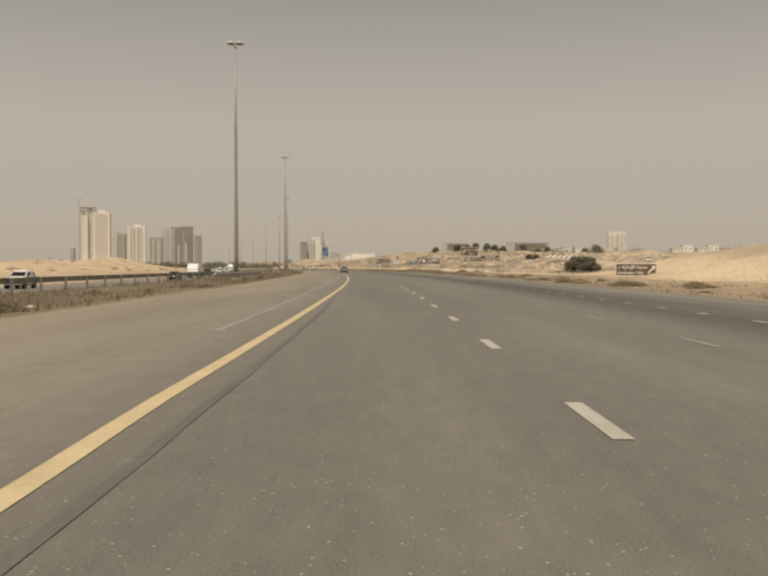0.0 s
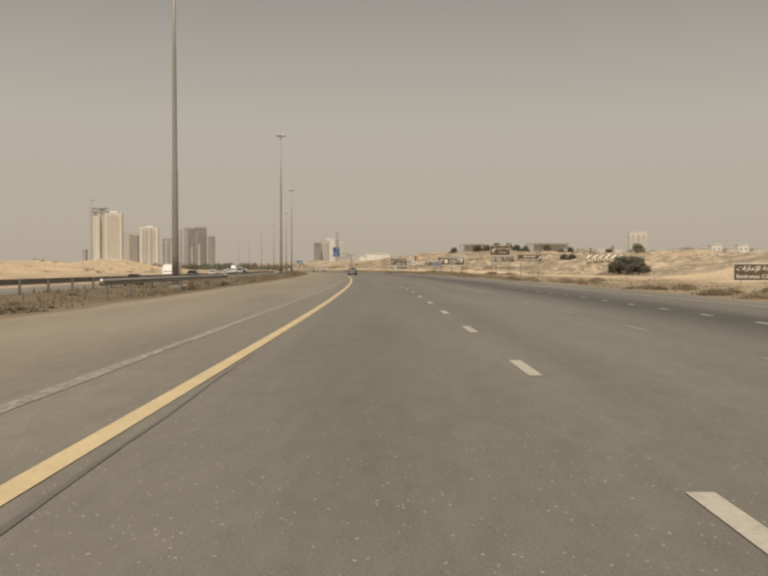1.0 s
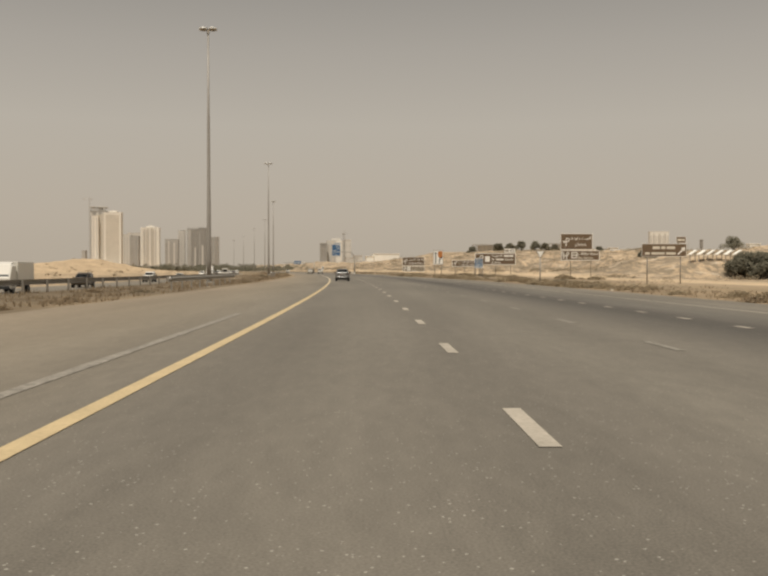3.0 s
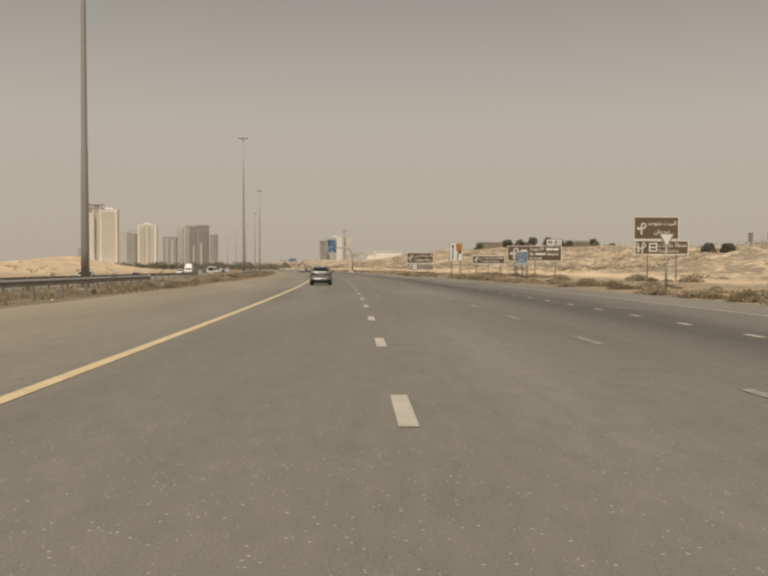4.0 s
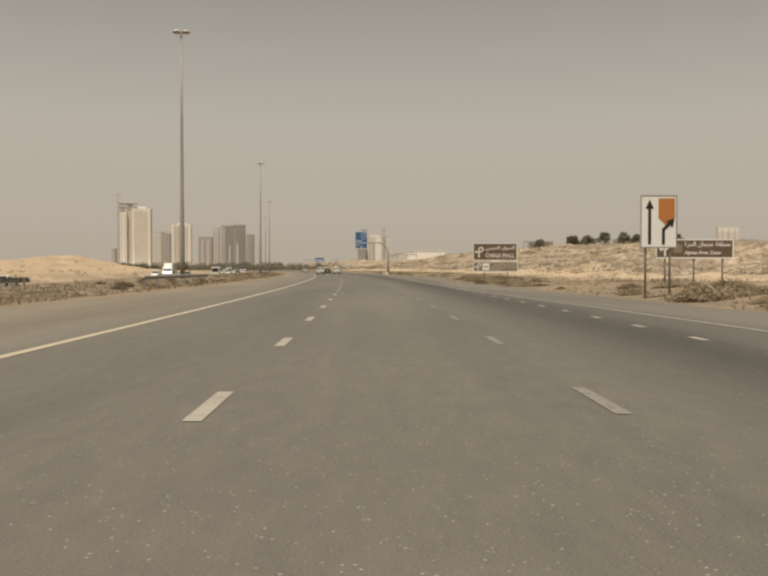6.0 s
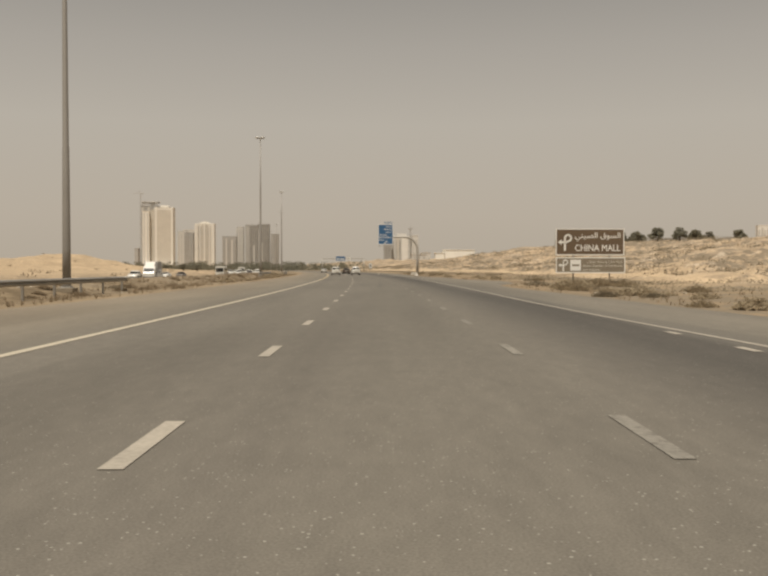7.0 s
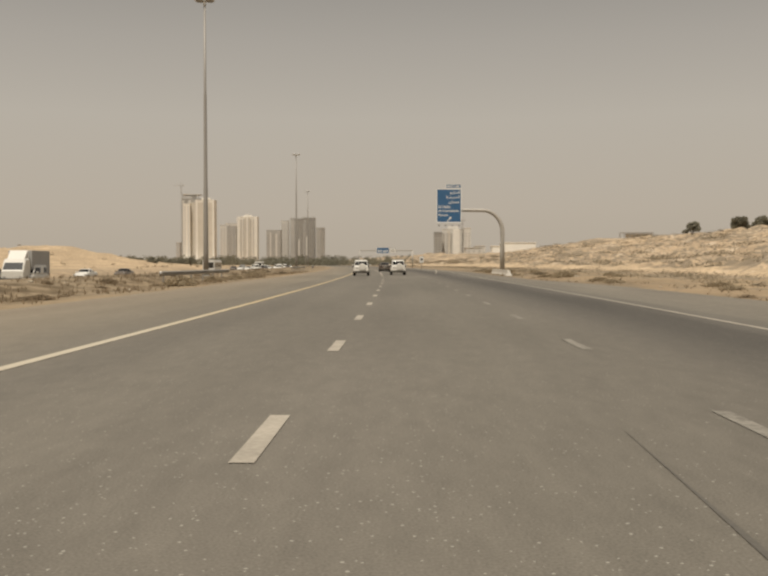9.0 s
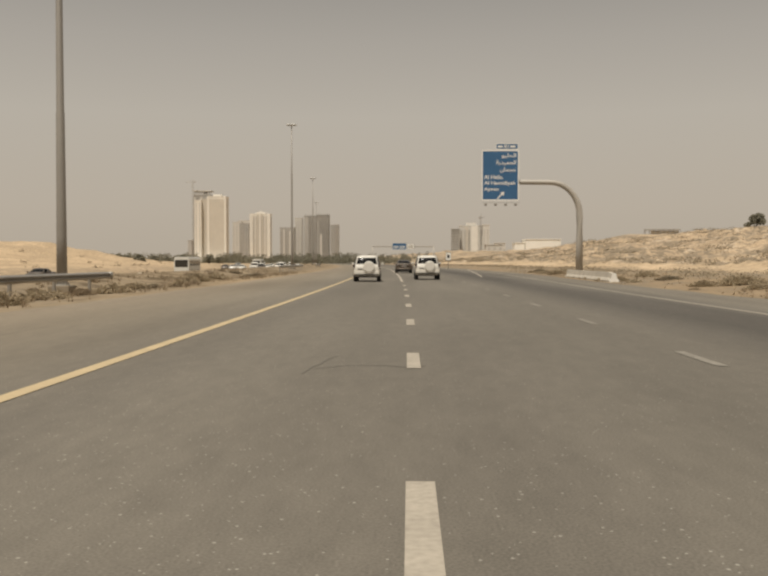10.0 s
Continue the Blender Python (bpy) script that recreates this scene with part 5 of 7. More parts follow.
def vehicle(name, kind, m, material, label, group="", spare=False, detail=False):
    c = CARS[kind]
    car = thing(name, m, label, "car" if kind != "van" else "van", group)
    part("body", loft(bmesh.new(), [body_ring(*q) for q in zip(c["ys"], c["w"], c["zb"], c["zd"])]), material, car, smooth=True)
    lv = c["cab"]
    bm = loft(bmesh.new(), [[outline(l, math.tau * k / 40) for k in range(40)] for l in lv])
    part("cabin", bm, material, car, smooth=True)
    part("rear_window", pane(lv, *c["rearwin"], -127, -53), M_GLASS, car, "dark tinted rear window", smooth=True)
    part("windscreen", pane(lv, *c["rearwin"], 127, 53), M_GLASS, car, smooth=True)
    for sx in (-1, 1):
        for a0, a1 in ((-36, -3), (1, 38)):
            aa = (a0, a1) if sx > 0 else (180 - a0, 180 - a1)
            part("side_window", pane(lv, *c["sidewin"], *aa, nu=8), M_GLASS, car, smooth=True)
        wmax = max(c["w"])
        for y in c["axles"]:
            arch(car, sx * (wmax + 0.001), y, c["r"], sx)
            wheel(car, sx * (wmax - 0.095), y, c["r"], 0.215, sx)
        # mirrors
        ym = lv[1][2] - 0.62
        bm = box(bmesh.new(), sx * (wmax + 0.12), ym, lv[1][0] - 0.02, 0.20, 0.10, 0.14, 0.04)
        mi = part("wing_mirror", bm, M_PLASTIC if detail else material, car)
        part("mirror_stalk", tube(bmesh.new(), [(sx * (wmax - 0.10), ym + 0.02, lv[1][0] - 0.03), (sx * (wmax + 0.06), ym, lv[1][0] + 0.02)], [0.03, 0.025], 8), M_PLASTIC, mi)
        for yd in (1.75, 2.75):
            part("door_handle", box(bmesh.new(), sx * (wmax - 0.01), yd + 0.1, c["zd"][5] - 0.20, 0.04, 0.2, 0.035, 0.012), M_CHROME if detail else material, car)
    zr = c["zd"][2]
    if kind == "sedan":
        for sx in (-1, 1):
            # tail lamp: wraps round the corner
            bm = bmesh.new()
            ring = []
            for x, y, zt, zbm in ((0.43, -0.002, 0.895, 0.845), (0.50, -0.006, 0.925, 0.815), (0.62, -0.004, 0.955, 0.800), (0.74, 0.004, 0.968, 0.800), (0.84, 0.045, 0.970, 0.805), (0.902, 0.12, 0.968, 0.82), (0.935, 0.28, 0.960, 0.86), (0.932, 0.46, 0.945, 0.915)):
                ring.append([(sx * x, y - 0.012, zt), (sx * x, y - 0.012, zbm), (sx * (x - 0.03), y + 0.07, zbm), (sx * (x - 0.03), y + 0.07, zt)])
            tl = part("tail_light", loft(bm, ring), M_REDLENS, car, "dark red tail lamp with clear bar")
            bm = bmesh.new()
            loft(bm, [[(sx * x, y - 0.022, zt), (sx * x, y - 0.022, zt - 0.034), (sx * x, y + 0.01, zt - 0.034), (sx * x, y + 0.01, zt)] for x, y, zt in ((0.66, -0.004, 0.925), (0.74, 0.002, 0.935), (0.84, 0.043, 0.936), (0.88, 0.095, 0.930))])
            part("clear_lens", bm, M_CLEARLENS, tl)
            part("reflector", box(bmesh.new(), sx * 0.66, -0.022, 0.45, 0.13, 0.03, 0.024, 0.008), M_REDLENS, car)
            hl = part("headlight", box(bmesh.new(), sx * 0.66, 4.68, 0.66, 0.30, 0.2, 0.12, 0.04), M_CLEARLENS, car)
        part("chrome_strip", box(bmesh.new(), 0, -0.068, 0.900, 0.90, 0.03, 0.034, 0.01), M_CHROME, car, "chrome strip over the plate")
        part("lid_lip", box(bmesh.new(), 0, -0.030, 0.684, 0.72, 0.05, 0.014, 0.005), M_CHROME, car, "thin chrome lip under the plate")
        bm = bmesh.new()
        loft(bm, [[(-x, yf, z), (x, yf, z), (x * 0.98, 0.03, z), (-x * 0.98, 0.03, z)] for z, x, yf in ((0.690, 0.40, -0.004), (0.70, 0.405, -0.010), (0.80, 0.44, -0.034), (0.895, 0.475, -0.058), (0.915, 0.485, -0.064), (0.935, 0.49, -0.060), (0.965, 0.50, -0.02))])
        part("boot_edge", bm, material, car, smooth=False)
        pl = part("number_plate", box(bmesh.new(), 0.0, -0.010, 0.735, 0.56, 0.014, 0.125, 0.006), M_PLATE, car, "pale plate with unreadable bars")
        pl.matrix_basis = pose(0, 0.155, 0.022, 14, 0, 0)
        part("plate_band", box(bmesh.new(), -0.23, -0.0185, 0.745, 0.07, 0.005, 0.105), M_PLATERED, pl)
        for i in range(5):
            part("text_bar", box(bmesh.new(), 0.02 + i * 0.052, -0.0185, 0.757, 0.030, 0.005, 0.080), M_PLATEINK, pl)
        part("text_bar", box(bmesh.new(), -0.10, -0.0185, 0.772, 0.10, 0.005, 0.05), M_PLATEINK, pl)
        bm = bmesh.new()
        for pa in (((-0.47, 0.70), (-0.52, 0.90), (-0.60, 1.05)), ((0.47, 0.70), (0.52, 0.90), (0.60, 1.05)), ((-0.47, 0.70), (0.47, 0.70))):
            for (xa, za), (xb, zb) in zip(pa, pa[1:]):
                tube(bm, [(xa, 0.022 + 0.05 * max(za - 0.9, 0), za), (xb, 0.022 + 0.05 * max(zb - 0.9, 0), zb)], [0.007, 0.007], 5)
        part("boot_seam", bm, M_PLASTIC, car)
        part("emblem", tube(bmesh.new(), [(0, -0.018, 1.01), (0, 0.012, 1.01)], [0.046, 0.046], 20), M_CHROME, car)
        half = [(0.912, 0.62), (0.905, 0.35), (0.875, 0.16), (0.80, 0.06), (0.66, 0.02), (0.58, 0.014), (0.52, 0.010), (0.46, 0.006), (0.35, 0.0), (0.0, -0.008)]
        path = [(-x, y) for x, y in half] + [(x, y) for x, y in reversed(half[:-1])]
        part("rear_bumper", wrap_bar(path, [(-0.06, 0.700), (0.024, 0.690), (0.040, 0.672), (0.044, 0.640), (0.040, 0.585), (0.034, 0.548), (0.036, 0.534), (0.058, 0.520), (0.062, 0.508), (0.056, 0.470), (0.040, 0.435), (0.010, 0.405), (-0.05, 0.40)], 0.095), material, car, smooth=True)
        part("rear_valance", wrap_bar(path[1:-1], [(-0.05, 0.41), (0.020, 0.41), (0.012, 0.34), (-0.02, 0.28), (-0.06, 0.235), (-0.12, 0.24)]), M_PLASTIC, car, "black lower valance", smooth=True)
        part("chrome_blade", box(bmesh.new(), 0, -0.032, 0.345, 1.02, 0.03, 0.024, 0.01), M_CHROME, car, "bright strip across the bumper")
        part("exhaust_tip", tube(bmesh.new(), [(-0.52, 0.02, 0.33), (-0.52, 0.25, 0.33)], [0.035, 0.035], 12), M_CHROME, car)
    else:
        for sx in (-1, 1):
            tl = part("tail_light", box(bmesh.new(), sx * (max(c["w"]) - 0.07), 0.07, zr - 0.32, 0.14, 0.14, 0.36, 0.03), M_REDLENS, car)
            part("clear_lens", box(bmesh.new(), sx * (max(c["w"]) - 0.07), -0.002, zr - 0.27, 0.10, 0.012, 0.08), M_CLEARLENS, tl)
            part("headlight", box(bmesh.new(), sx * 0.66, c["L"] - 0.12, c["zd"][-1] - 0.14, 0.3, 0.16, 0.14, 0.03), M_CLEARLENS, car)
        part("rear_bumper", box(bmesh.new(), 0, 0.02, c["zb"][0] - 0.02, 1.72, 0.22, 0.26, 0.05), material, car)
        part("bumper_step", box(bmesh.new(), 0, -0.08, c["zb"][0] - 0.06, 1.6, 0.10, 0.07, 0.02), M_PLASTIC, car)
        pl = part("number_plate", box(bmesh.new(), -0.45 if spare else 0, -0.02, 0.82, 0.46, 0.02, 0.13, 0.006), M_PLATE, car)
        part("text_bar", box(bmesh.new(), -0.45 if spare else 0, -0.033, 0.86, 0.3, 0.005, 0.05), M_BLACK, pl)
        if spare:
            sp = part("spare_wheel_cover", tube(bmesh.new(), [(0.16, 0.05, 1.03), (0.16, -0.17, 1.03), (0.16, -0.20, 1.03)], [0.385, 0.385, 0.33], 32), material, car, "round white spare wheel cover", smooth=False)
            part("cover_rim", tube(bmesh.new(), [(0.16 + 0.39 * math.cos(k * math.tau / 32), -0.165, 1.03 + 0.39 * math.sin(k * math.tau / 32)) for k in range(33)], [0.018] * 33, 6, False), material, sp)
        if kind == "suv":
            for sx in (-1, 1):
                part("roof_rail", tube(bmesh.new(), [(sx * 0.62, 0.55, 1.80), (sx * 0.62, 0.7, 1.88), (sx * 0.62, 2.0, 1.88), (sx * 0.62, 2.2, 1.80)], [0.02] * 4, 8), M_GALV, car)
    part("front_grille", box(bmesh.new(), 0, c["L"] - 0.03, c["zb"][-1] + 0.1, 0.9, 0.06, 0.22, 0.03), M_PLASTIC, car)
    part("underbody", box(bmesh.new(), 0, c["L"] / 2, min(c["zb"]) - 0.03, 1.5, c["L"] * 0.86, 0.12, 0.03), M_PLASTIC, car)
    return car


vehicle("sedan_car", "sedan", road_pose(199.35, 1.44) @ Matrix.Diagonal((0.872, 0.87, 0.945, 1)), M_SILVER, "dusty grey metallic saloon car with chrome boot trim", detail=True)
vehicle("suv_car", "suv", road_pose(411.5, 1.5) @ Matrix.Scale(0.9, 4), M_CARWHITE, "white off-road car with spare wheel on its back", "white cars ahead", spare=True)
vehicle("suv_car", "suv", road_pose(417.5, 5.55) @ Matrix.Scale(0.92, 4), M_CARWHITE, "white off-road car with spare wheel in the second lane", "white cars ahead", spare=True)
vehicle("sedan_car", "sedan", road_pose(453, 4.6), M_DARKCAR, "dark bronze saloon car further up the road")
vehicle("sedan_car", "sedan", road_pose(560, 1.6), M_CARWHITE, "white saloon car far up the road")

proto = {}
ONC = [(92, -32.6, "suv", M_CARWHITE), (149, -27.8, "sedan", M_DARKCAR), (212, -30.2, "suv", M_DARKCAR), (262, -31.5, "suv", M_CARWHITE), (300, -31.4, "sedan", M_CARWHITE),
       (409, -35.7, "suv", M_CARWHITE), (413, -32.6, "van", M_CARWHITE), (438, -35.2, "sedan", M_CARWHITE), (452, -34.0, "sedan", M_DARKCAR),
       (577, -32.4, "sedan", M_CARWHITE), (569, -29.4, "sedan", M_CARWHITE), (587, -26.8, "suv", M_CARWHITE), (583, -35.2, "sedan", M_DARKCAR), (603, -34.6, "suv", M_GREYCAR), (629, -33.0, "sedan", M_CARWHITE), (615, -31.0, "van", M_CARWHITE), (581, -26.0, "sedan", M_DARKCAR), (593, -33.5, "sedan", M_CARWHITE),
       (617, -24.5, "suv", M_CARWHITE), (643, -29.2, "sedan", M_CARWHITE), (612, -23.4, "van", M_CARWHITE), (655, -27, "sedan", M_CARWHITE), (704, -25, "van", M_CARWHITE), (690, -23.5, "sedan", M_DARKCAR), (640, -34, "suv", M_CARWHITE), (664, -33, "van", M_CARWHITE), (590, -25.5, "sedan", M_CARWHITE), (720, -33, "sedan", M_CARWHITE), (745, -29, "suv", M_CARWHITE), (780, -23.5, "sedan", M_CARWHITE)]
WORD = {M_CARWHITE: "white", M_DARKCAR: "dark bronze", M_GREYCAR: "pale silver"}
KIND = {"sedan": "saloon car", "suv": "off-road car", "van": "minibus"}
for s, u, kind, material in ONC:
    m = road_pose(s, u, FAR_Z, 180)
    if (kind, material.name) in proto:
        copy_thing(proto[kind, material.name], m)
    else:
        proto[kind, material.name] = vehicle({"sedan": "sedan_car", "suv": "suv_car", "van": "minibus"}[kind], kind, m, material, WORD[material] + " " + KIND[kind] + " on the oncoming road", "oncoming traffic")


def lorry(m, label, box_mat, cab_mat, L=7.0, H=3.3):
    t = thing("lorry", m, label, "lorry", "oncoming traffic")
    part("cargo_box", box(bmesh.new(), 0, L * 0.36, 0.95, 2.4, L * 0.70, H - 0.95, 0.04), box_mat, t)
    bm = loft(bmesh.new(), [[(-1.1, y, zb), (1.1, y, zb), (1.1, y, zt - 0.15), (0.98, y, zt), (-0.98, y, zt), (-1.1, y, zt - 0.15)] for y, zb, zt in ((L * 0.74, 0.5, 2.6), (L * 0.76, 0.45, 2.68), (L * 0.90, 0.45, 2.62), (L * 0.985, 0.45, 1.55), (L, 0.5, 1.4))])
    cab = part("cab", bm, cab_mat, t)
    part("windscreen", prism(bmesh.new(), [(-0.98, 0), (0.98, 0), (0.9, 0.95), (-0.9, 0.95)], -0.012, 0.0), M_LORRYGLASS, cab).matrix_basis = pose(0, L * 0.985 + 0.015, 1.55, 30, 0, 0)
    part("wind_deflector", loft(bmesh.new(), [[(-0.95, L * 0.75, 2.6), (0.95, L * 0.75, 2.6), (0.9, L * 0.75, H), (-0.9, L * 0.75, H)], [(-0.9, L * 0.88, 2.6), (0.9, L * 0.88, 2.6), (0.85, L * 0.86, 2.7), (-0.85, L * 0.86, 2.7)]]), cab_mat, cab)
    part("chassis", box(bmesh.new(), 0, L * 0.5, 0.55, 0.9, L * 0.92, 0.35, 0.03), M_PLASTIC, t)
    part("front_bumper", box(bmesh.new(), 0, L, 0.38, 2.2, 0.16, 0.3, 0.04), M_PLASTIC, t)
    for sx in (-1, 1):
        for y in (L * 0.22, L * 0.86):
            wheel(t, sx * 0.98, y, 0.45, 0.26, sx)
        part("headlight", box(bmesh.new(), sx * 0.8, L, 0.72, 0.3, 0.06, 0.16, 0.02), M_CLEARLENS, t)
    return t


lorry(road_pose(414, -33.2, FAR_Z, 180), "white lorry with a grey cargo box on the oncoming road", M_BOX, M_CARWHITE, 7.0, 3.5)
lorry(road_pose(187, -29.8, FAR_Z, 180), "white box lorry on the oncoming road", M_CARWHITE, M_CARWHITE, 6.2, 2.9)


def bus(m):
    b = thing("bus", m, "long white bus with dark window band on the oncoming road", "bus", "oncoming traffic")
    bm = loft(bmesh.new(), [[(-w, y, 0.35), (w, y, 0.35), (w, y, 2.6), (w - 0.15, y, 2.95 * k), (-w + 0.15, y, 2.95 * k), (-w, y, 2.6)] for y, w, k in ((0, 1.18, 0.98), (0.15, 1.24, 1), (9.8, 1.24, 1), (10.1, 1.2, 0.985))])
    part("body", bm, M_CARWHITE, b)
    for sx in (-1, 1):
        for i in range(6):
            part("side_window", box(bmesh.new(), sx * 1.245, 1.2 + i * 1.45, 1.5, 0.012, 1.3, 0.85, 0.004), M_GLASS, b)
        for y in (2.2, 8.2):
            wheel(b, sx * 1.13, y, 0.46, 0.26, sx)
    part("windscreen", box(bmesh.new(), 0, 10.1, 1.25, 2.1, 0.02, 1.2, 0.006), M_GLASS, b)
    part("rear_window", box(bmesh.new(), 0, 0.0, 1.7, 1.8, 0.02, 0.7, 0.006), M_GLASS, b)
    return b


b0 = bus(road_pose(512, -30.5, FAR_Z, 180))
copy_thing(b0, road_pose(622, -30.5, FAR_Z, 180))


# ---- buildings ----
# wall and window colours are paled to stand in for distance haze
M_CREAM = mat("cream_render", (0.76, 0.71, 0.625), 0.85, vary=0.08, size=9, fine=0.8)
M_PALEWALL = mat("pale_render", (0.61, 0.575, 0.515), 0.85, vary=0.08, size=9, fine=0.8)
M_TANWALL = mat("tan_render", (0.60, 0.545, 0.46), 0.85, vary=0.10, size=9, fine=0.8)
M_GREYWALL = mat("raw_grey_concrete_hazed", (0.42, 0.396, 0.36), 0.9, vary=0.16, size=9, fine=0.8)
M_DARKWALL = mat("dark_concrete_frame_hazed", (0.355, 0.337, 0.308), 0.9, vary=0.18, size=10, fine=0.8)
M_WIN = mat("window_glass_hazed", (0.47, 0.44, 0.392), 0.4, vary=0.15, size=3, fine=0.5)
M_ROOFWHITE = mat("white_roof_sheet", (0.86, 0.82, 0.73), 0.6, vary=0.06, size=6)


def facade_windows(parent, w, d, h, glass, cols, floor=3.4, z0=4.0, sides=True):
    """Window bands, one mesh for each upright row of windows, set 5 cm proud with open spandrels between floors."""
    n = int((h - z0 - 2) / floor)
    for x0, x1 in cols:
        bm = bmesh.new()
        for k in range(n):
            box(bm, (x0 + x1) / 2, -d / 2 - 0.03, z0 + k * floor, x1 - x0, 0.12, floor * 0.55)
        tagged(part("window_column", bm, glass, parent), kind="stuff")
    if sides:
        for sx in (-1, 1):
            for y in np.arange(-d / 2 + 3, d / 2 - 2, 5.5):
                bm = bmesh.new()
                for k in range(n):
                    box(bm, sx * (w / 2 + 0.03), y, z0 + k * floor, 0.12, 2.4, floor * 0.55)
                tagged(part("window_column", bm, glass, parent), kind="stuff")


def tower(x, y, w, d, h, wall, label, turn=0.0, strips=(), cols=4, crown="parapet", glass=None, slabs=False, base=0.0):
    t = thing("tower_block", pose(x, y, base, 0, 0, turn), label, "tower block", "towers on the skyline")
    body = part("wall", box(bmesh.new(), 0, 0, -2, w, d, h + 2, 0.15), wall, t)
    for x0, x1, m, proud, top in strips:
        part("facade_panel", box(bmesh.new(), (x0 + x1) / 2, -d / 2 + 0.2 - proud, 0, x1 - x0, 0.8 + proud, h * top, 0.05), m, t)
    cw = w / cols
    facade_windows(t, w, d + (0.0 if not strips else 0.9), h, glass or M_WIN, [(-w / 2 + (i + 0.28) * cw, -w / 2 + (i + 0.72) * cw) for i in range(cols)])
    if slabs:
        slab = part("floor_slab", box(bmesh.new(), 0, 0, 0, w + 0.9, d + 0.9, 0.35), wall, t)
        slab.location.z = 4
        for z in np.arange(7.4, h, 3.4):
            more = new("floor_slab", slab.data)
            more.parent = t
            more.location.z = float(z)
    part("parapet", box(bmesh.new(), 0, 0, h, w + 0.6, d + 0.6, 1.2, 0.1), wall, t)
    if crown == "stair":
        part("roof_house", box(bmesh.new(), 0, 0, h + 1.2, w * 0.45, d * 0.5, 3.6, 0.1), wall, t)
    if crown == "gable":
        part("roof_house", prism(bmesh.new(), [(-w * 0.28, h + 1.2), (w * 0.28, h + 1.2), (w * 0.28, h + 2.6), (0, h + 5.8), (-w * 0.28, h + 2.6)], -d / 4, d / 4), wall, t)
    if crown == "columns":
        for i in range(8):
            part("raw_column", box(bmesh.new(), -w / 2 + w * (i + 0.5) / 8, -d / 2 + 1, h + 1.2, 1.9, 1.9, 6.4), wall, t)
        part("roof_slab", box(bmesh.new(), 0, 0, h + 7.4, w + 1.5, d + 1.5, 1.3, 0.1), M_PALEWALL, t)
        part("stair_core", box(bmesh.new(), w * 0.1, 2, h + 1.2, w * 0.3, d * 0.3, 8.5, 0.1), M_PALEWALL, t)
    if crown == "frame":
        for i in range(5):
            part("raw_column", box(bmesh.new(), -w / 2 + w * (i + 0.5) / 5, -d / 2 + 1, h + 1.2, 1.0, 1.0, 3.2), wall, t)
    return t


def crane(x, y, h, jib, turn):
    c = thing("tower_crane", pose(x, y, 0, 0, 0, turn), "thin grey tower crane on the skyline", "crane")
    bm = bmesh.new()
    for a, b in ((-0.9, -0.9), (0.9, -0.9), (0.9, 0.9), (-0.9, 0.9)):
        tube(bm, [(a, b, 0), (a, b, h)], [0.18, 0.18], 4)
    for k in range(int(h / 3)):
        tube(bm, [(-0.9, -0.9, k * 3), (0.9, -0.9, k * 3 + 3)], [0.1, 0.1], 4)
        tube(bm, [(0.9, 0.9, k * 3), (-0.9, 0.9, k * 3 + 3)], [0.1, 0.1], 4)
    part("lattice_mast", bm, M_GREYWALL, c)
    bm = bmesh.new()
    tube(bm, [(-jib * 0.3, 0, h), (jib, 0, h)], [0.45, 0.3], 4)
    tube(bm, [(0, 0, h + 5), (jib * 0.8, 0, h + 0.3)], [0.1, 0.1], 4)
    tube(bm, [(0, 0, h), (0, 0, h + 5)], [0.4, 0.2], 4)
    part("jib", bm, M_GREYWALL, c)
    part("counterweight", box(bmesh.new(), -jib * 0.27, 0, h - 2, 3, 1.6, 2), M_GREYWALL, c)


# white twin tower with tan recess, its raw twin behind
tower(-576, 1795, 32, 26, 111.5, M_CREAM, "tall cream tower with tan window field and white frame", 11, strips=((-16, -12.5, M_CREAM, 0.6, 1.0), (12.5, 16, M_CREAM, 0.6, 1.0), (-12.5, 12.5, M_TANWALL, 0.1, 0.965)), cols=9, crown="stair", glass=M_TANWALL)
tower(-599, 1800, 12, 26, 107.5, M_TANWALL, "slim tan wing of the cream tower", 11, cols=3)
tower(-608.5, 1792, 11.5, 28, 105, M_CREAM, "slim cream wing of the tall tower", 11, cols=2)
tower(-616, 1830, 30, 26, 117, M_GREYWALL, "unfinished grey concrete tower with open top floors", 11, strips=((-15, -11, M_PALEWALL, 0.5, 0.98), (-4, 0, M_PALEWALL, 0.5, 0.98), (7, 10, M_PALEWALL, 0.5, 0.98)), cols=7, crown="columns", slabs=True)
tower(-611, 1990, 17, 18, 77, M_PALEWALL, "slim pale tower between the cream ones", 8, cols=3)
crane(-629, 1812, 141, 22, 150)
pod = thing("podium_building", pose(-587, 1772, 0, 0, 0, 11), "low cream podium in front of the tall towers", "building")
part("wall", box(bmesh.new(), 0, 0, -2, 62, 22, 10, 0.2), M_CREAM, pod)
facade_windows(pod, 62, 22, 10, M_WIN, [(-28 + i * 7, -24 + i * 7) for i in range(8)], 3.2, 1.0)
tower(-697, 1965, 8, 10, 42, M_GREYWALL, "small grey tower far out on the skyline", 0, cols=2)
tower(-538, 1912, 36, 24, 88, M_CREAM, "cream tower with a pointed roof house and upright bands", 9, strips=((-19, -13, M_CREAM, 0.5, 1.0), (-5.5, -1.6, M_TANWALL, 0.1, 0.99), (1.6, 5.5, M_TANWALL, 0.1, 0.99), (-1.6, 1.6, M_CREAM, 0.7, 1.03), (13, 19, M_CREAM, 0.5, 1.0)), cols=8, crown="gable")
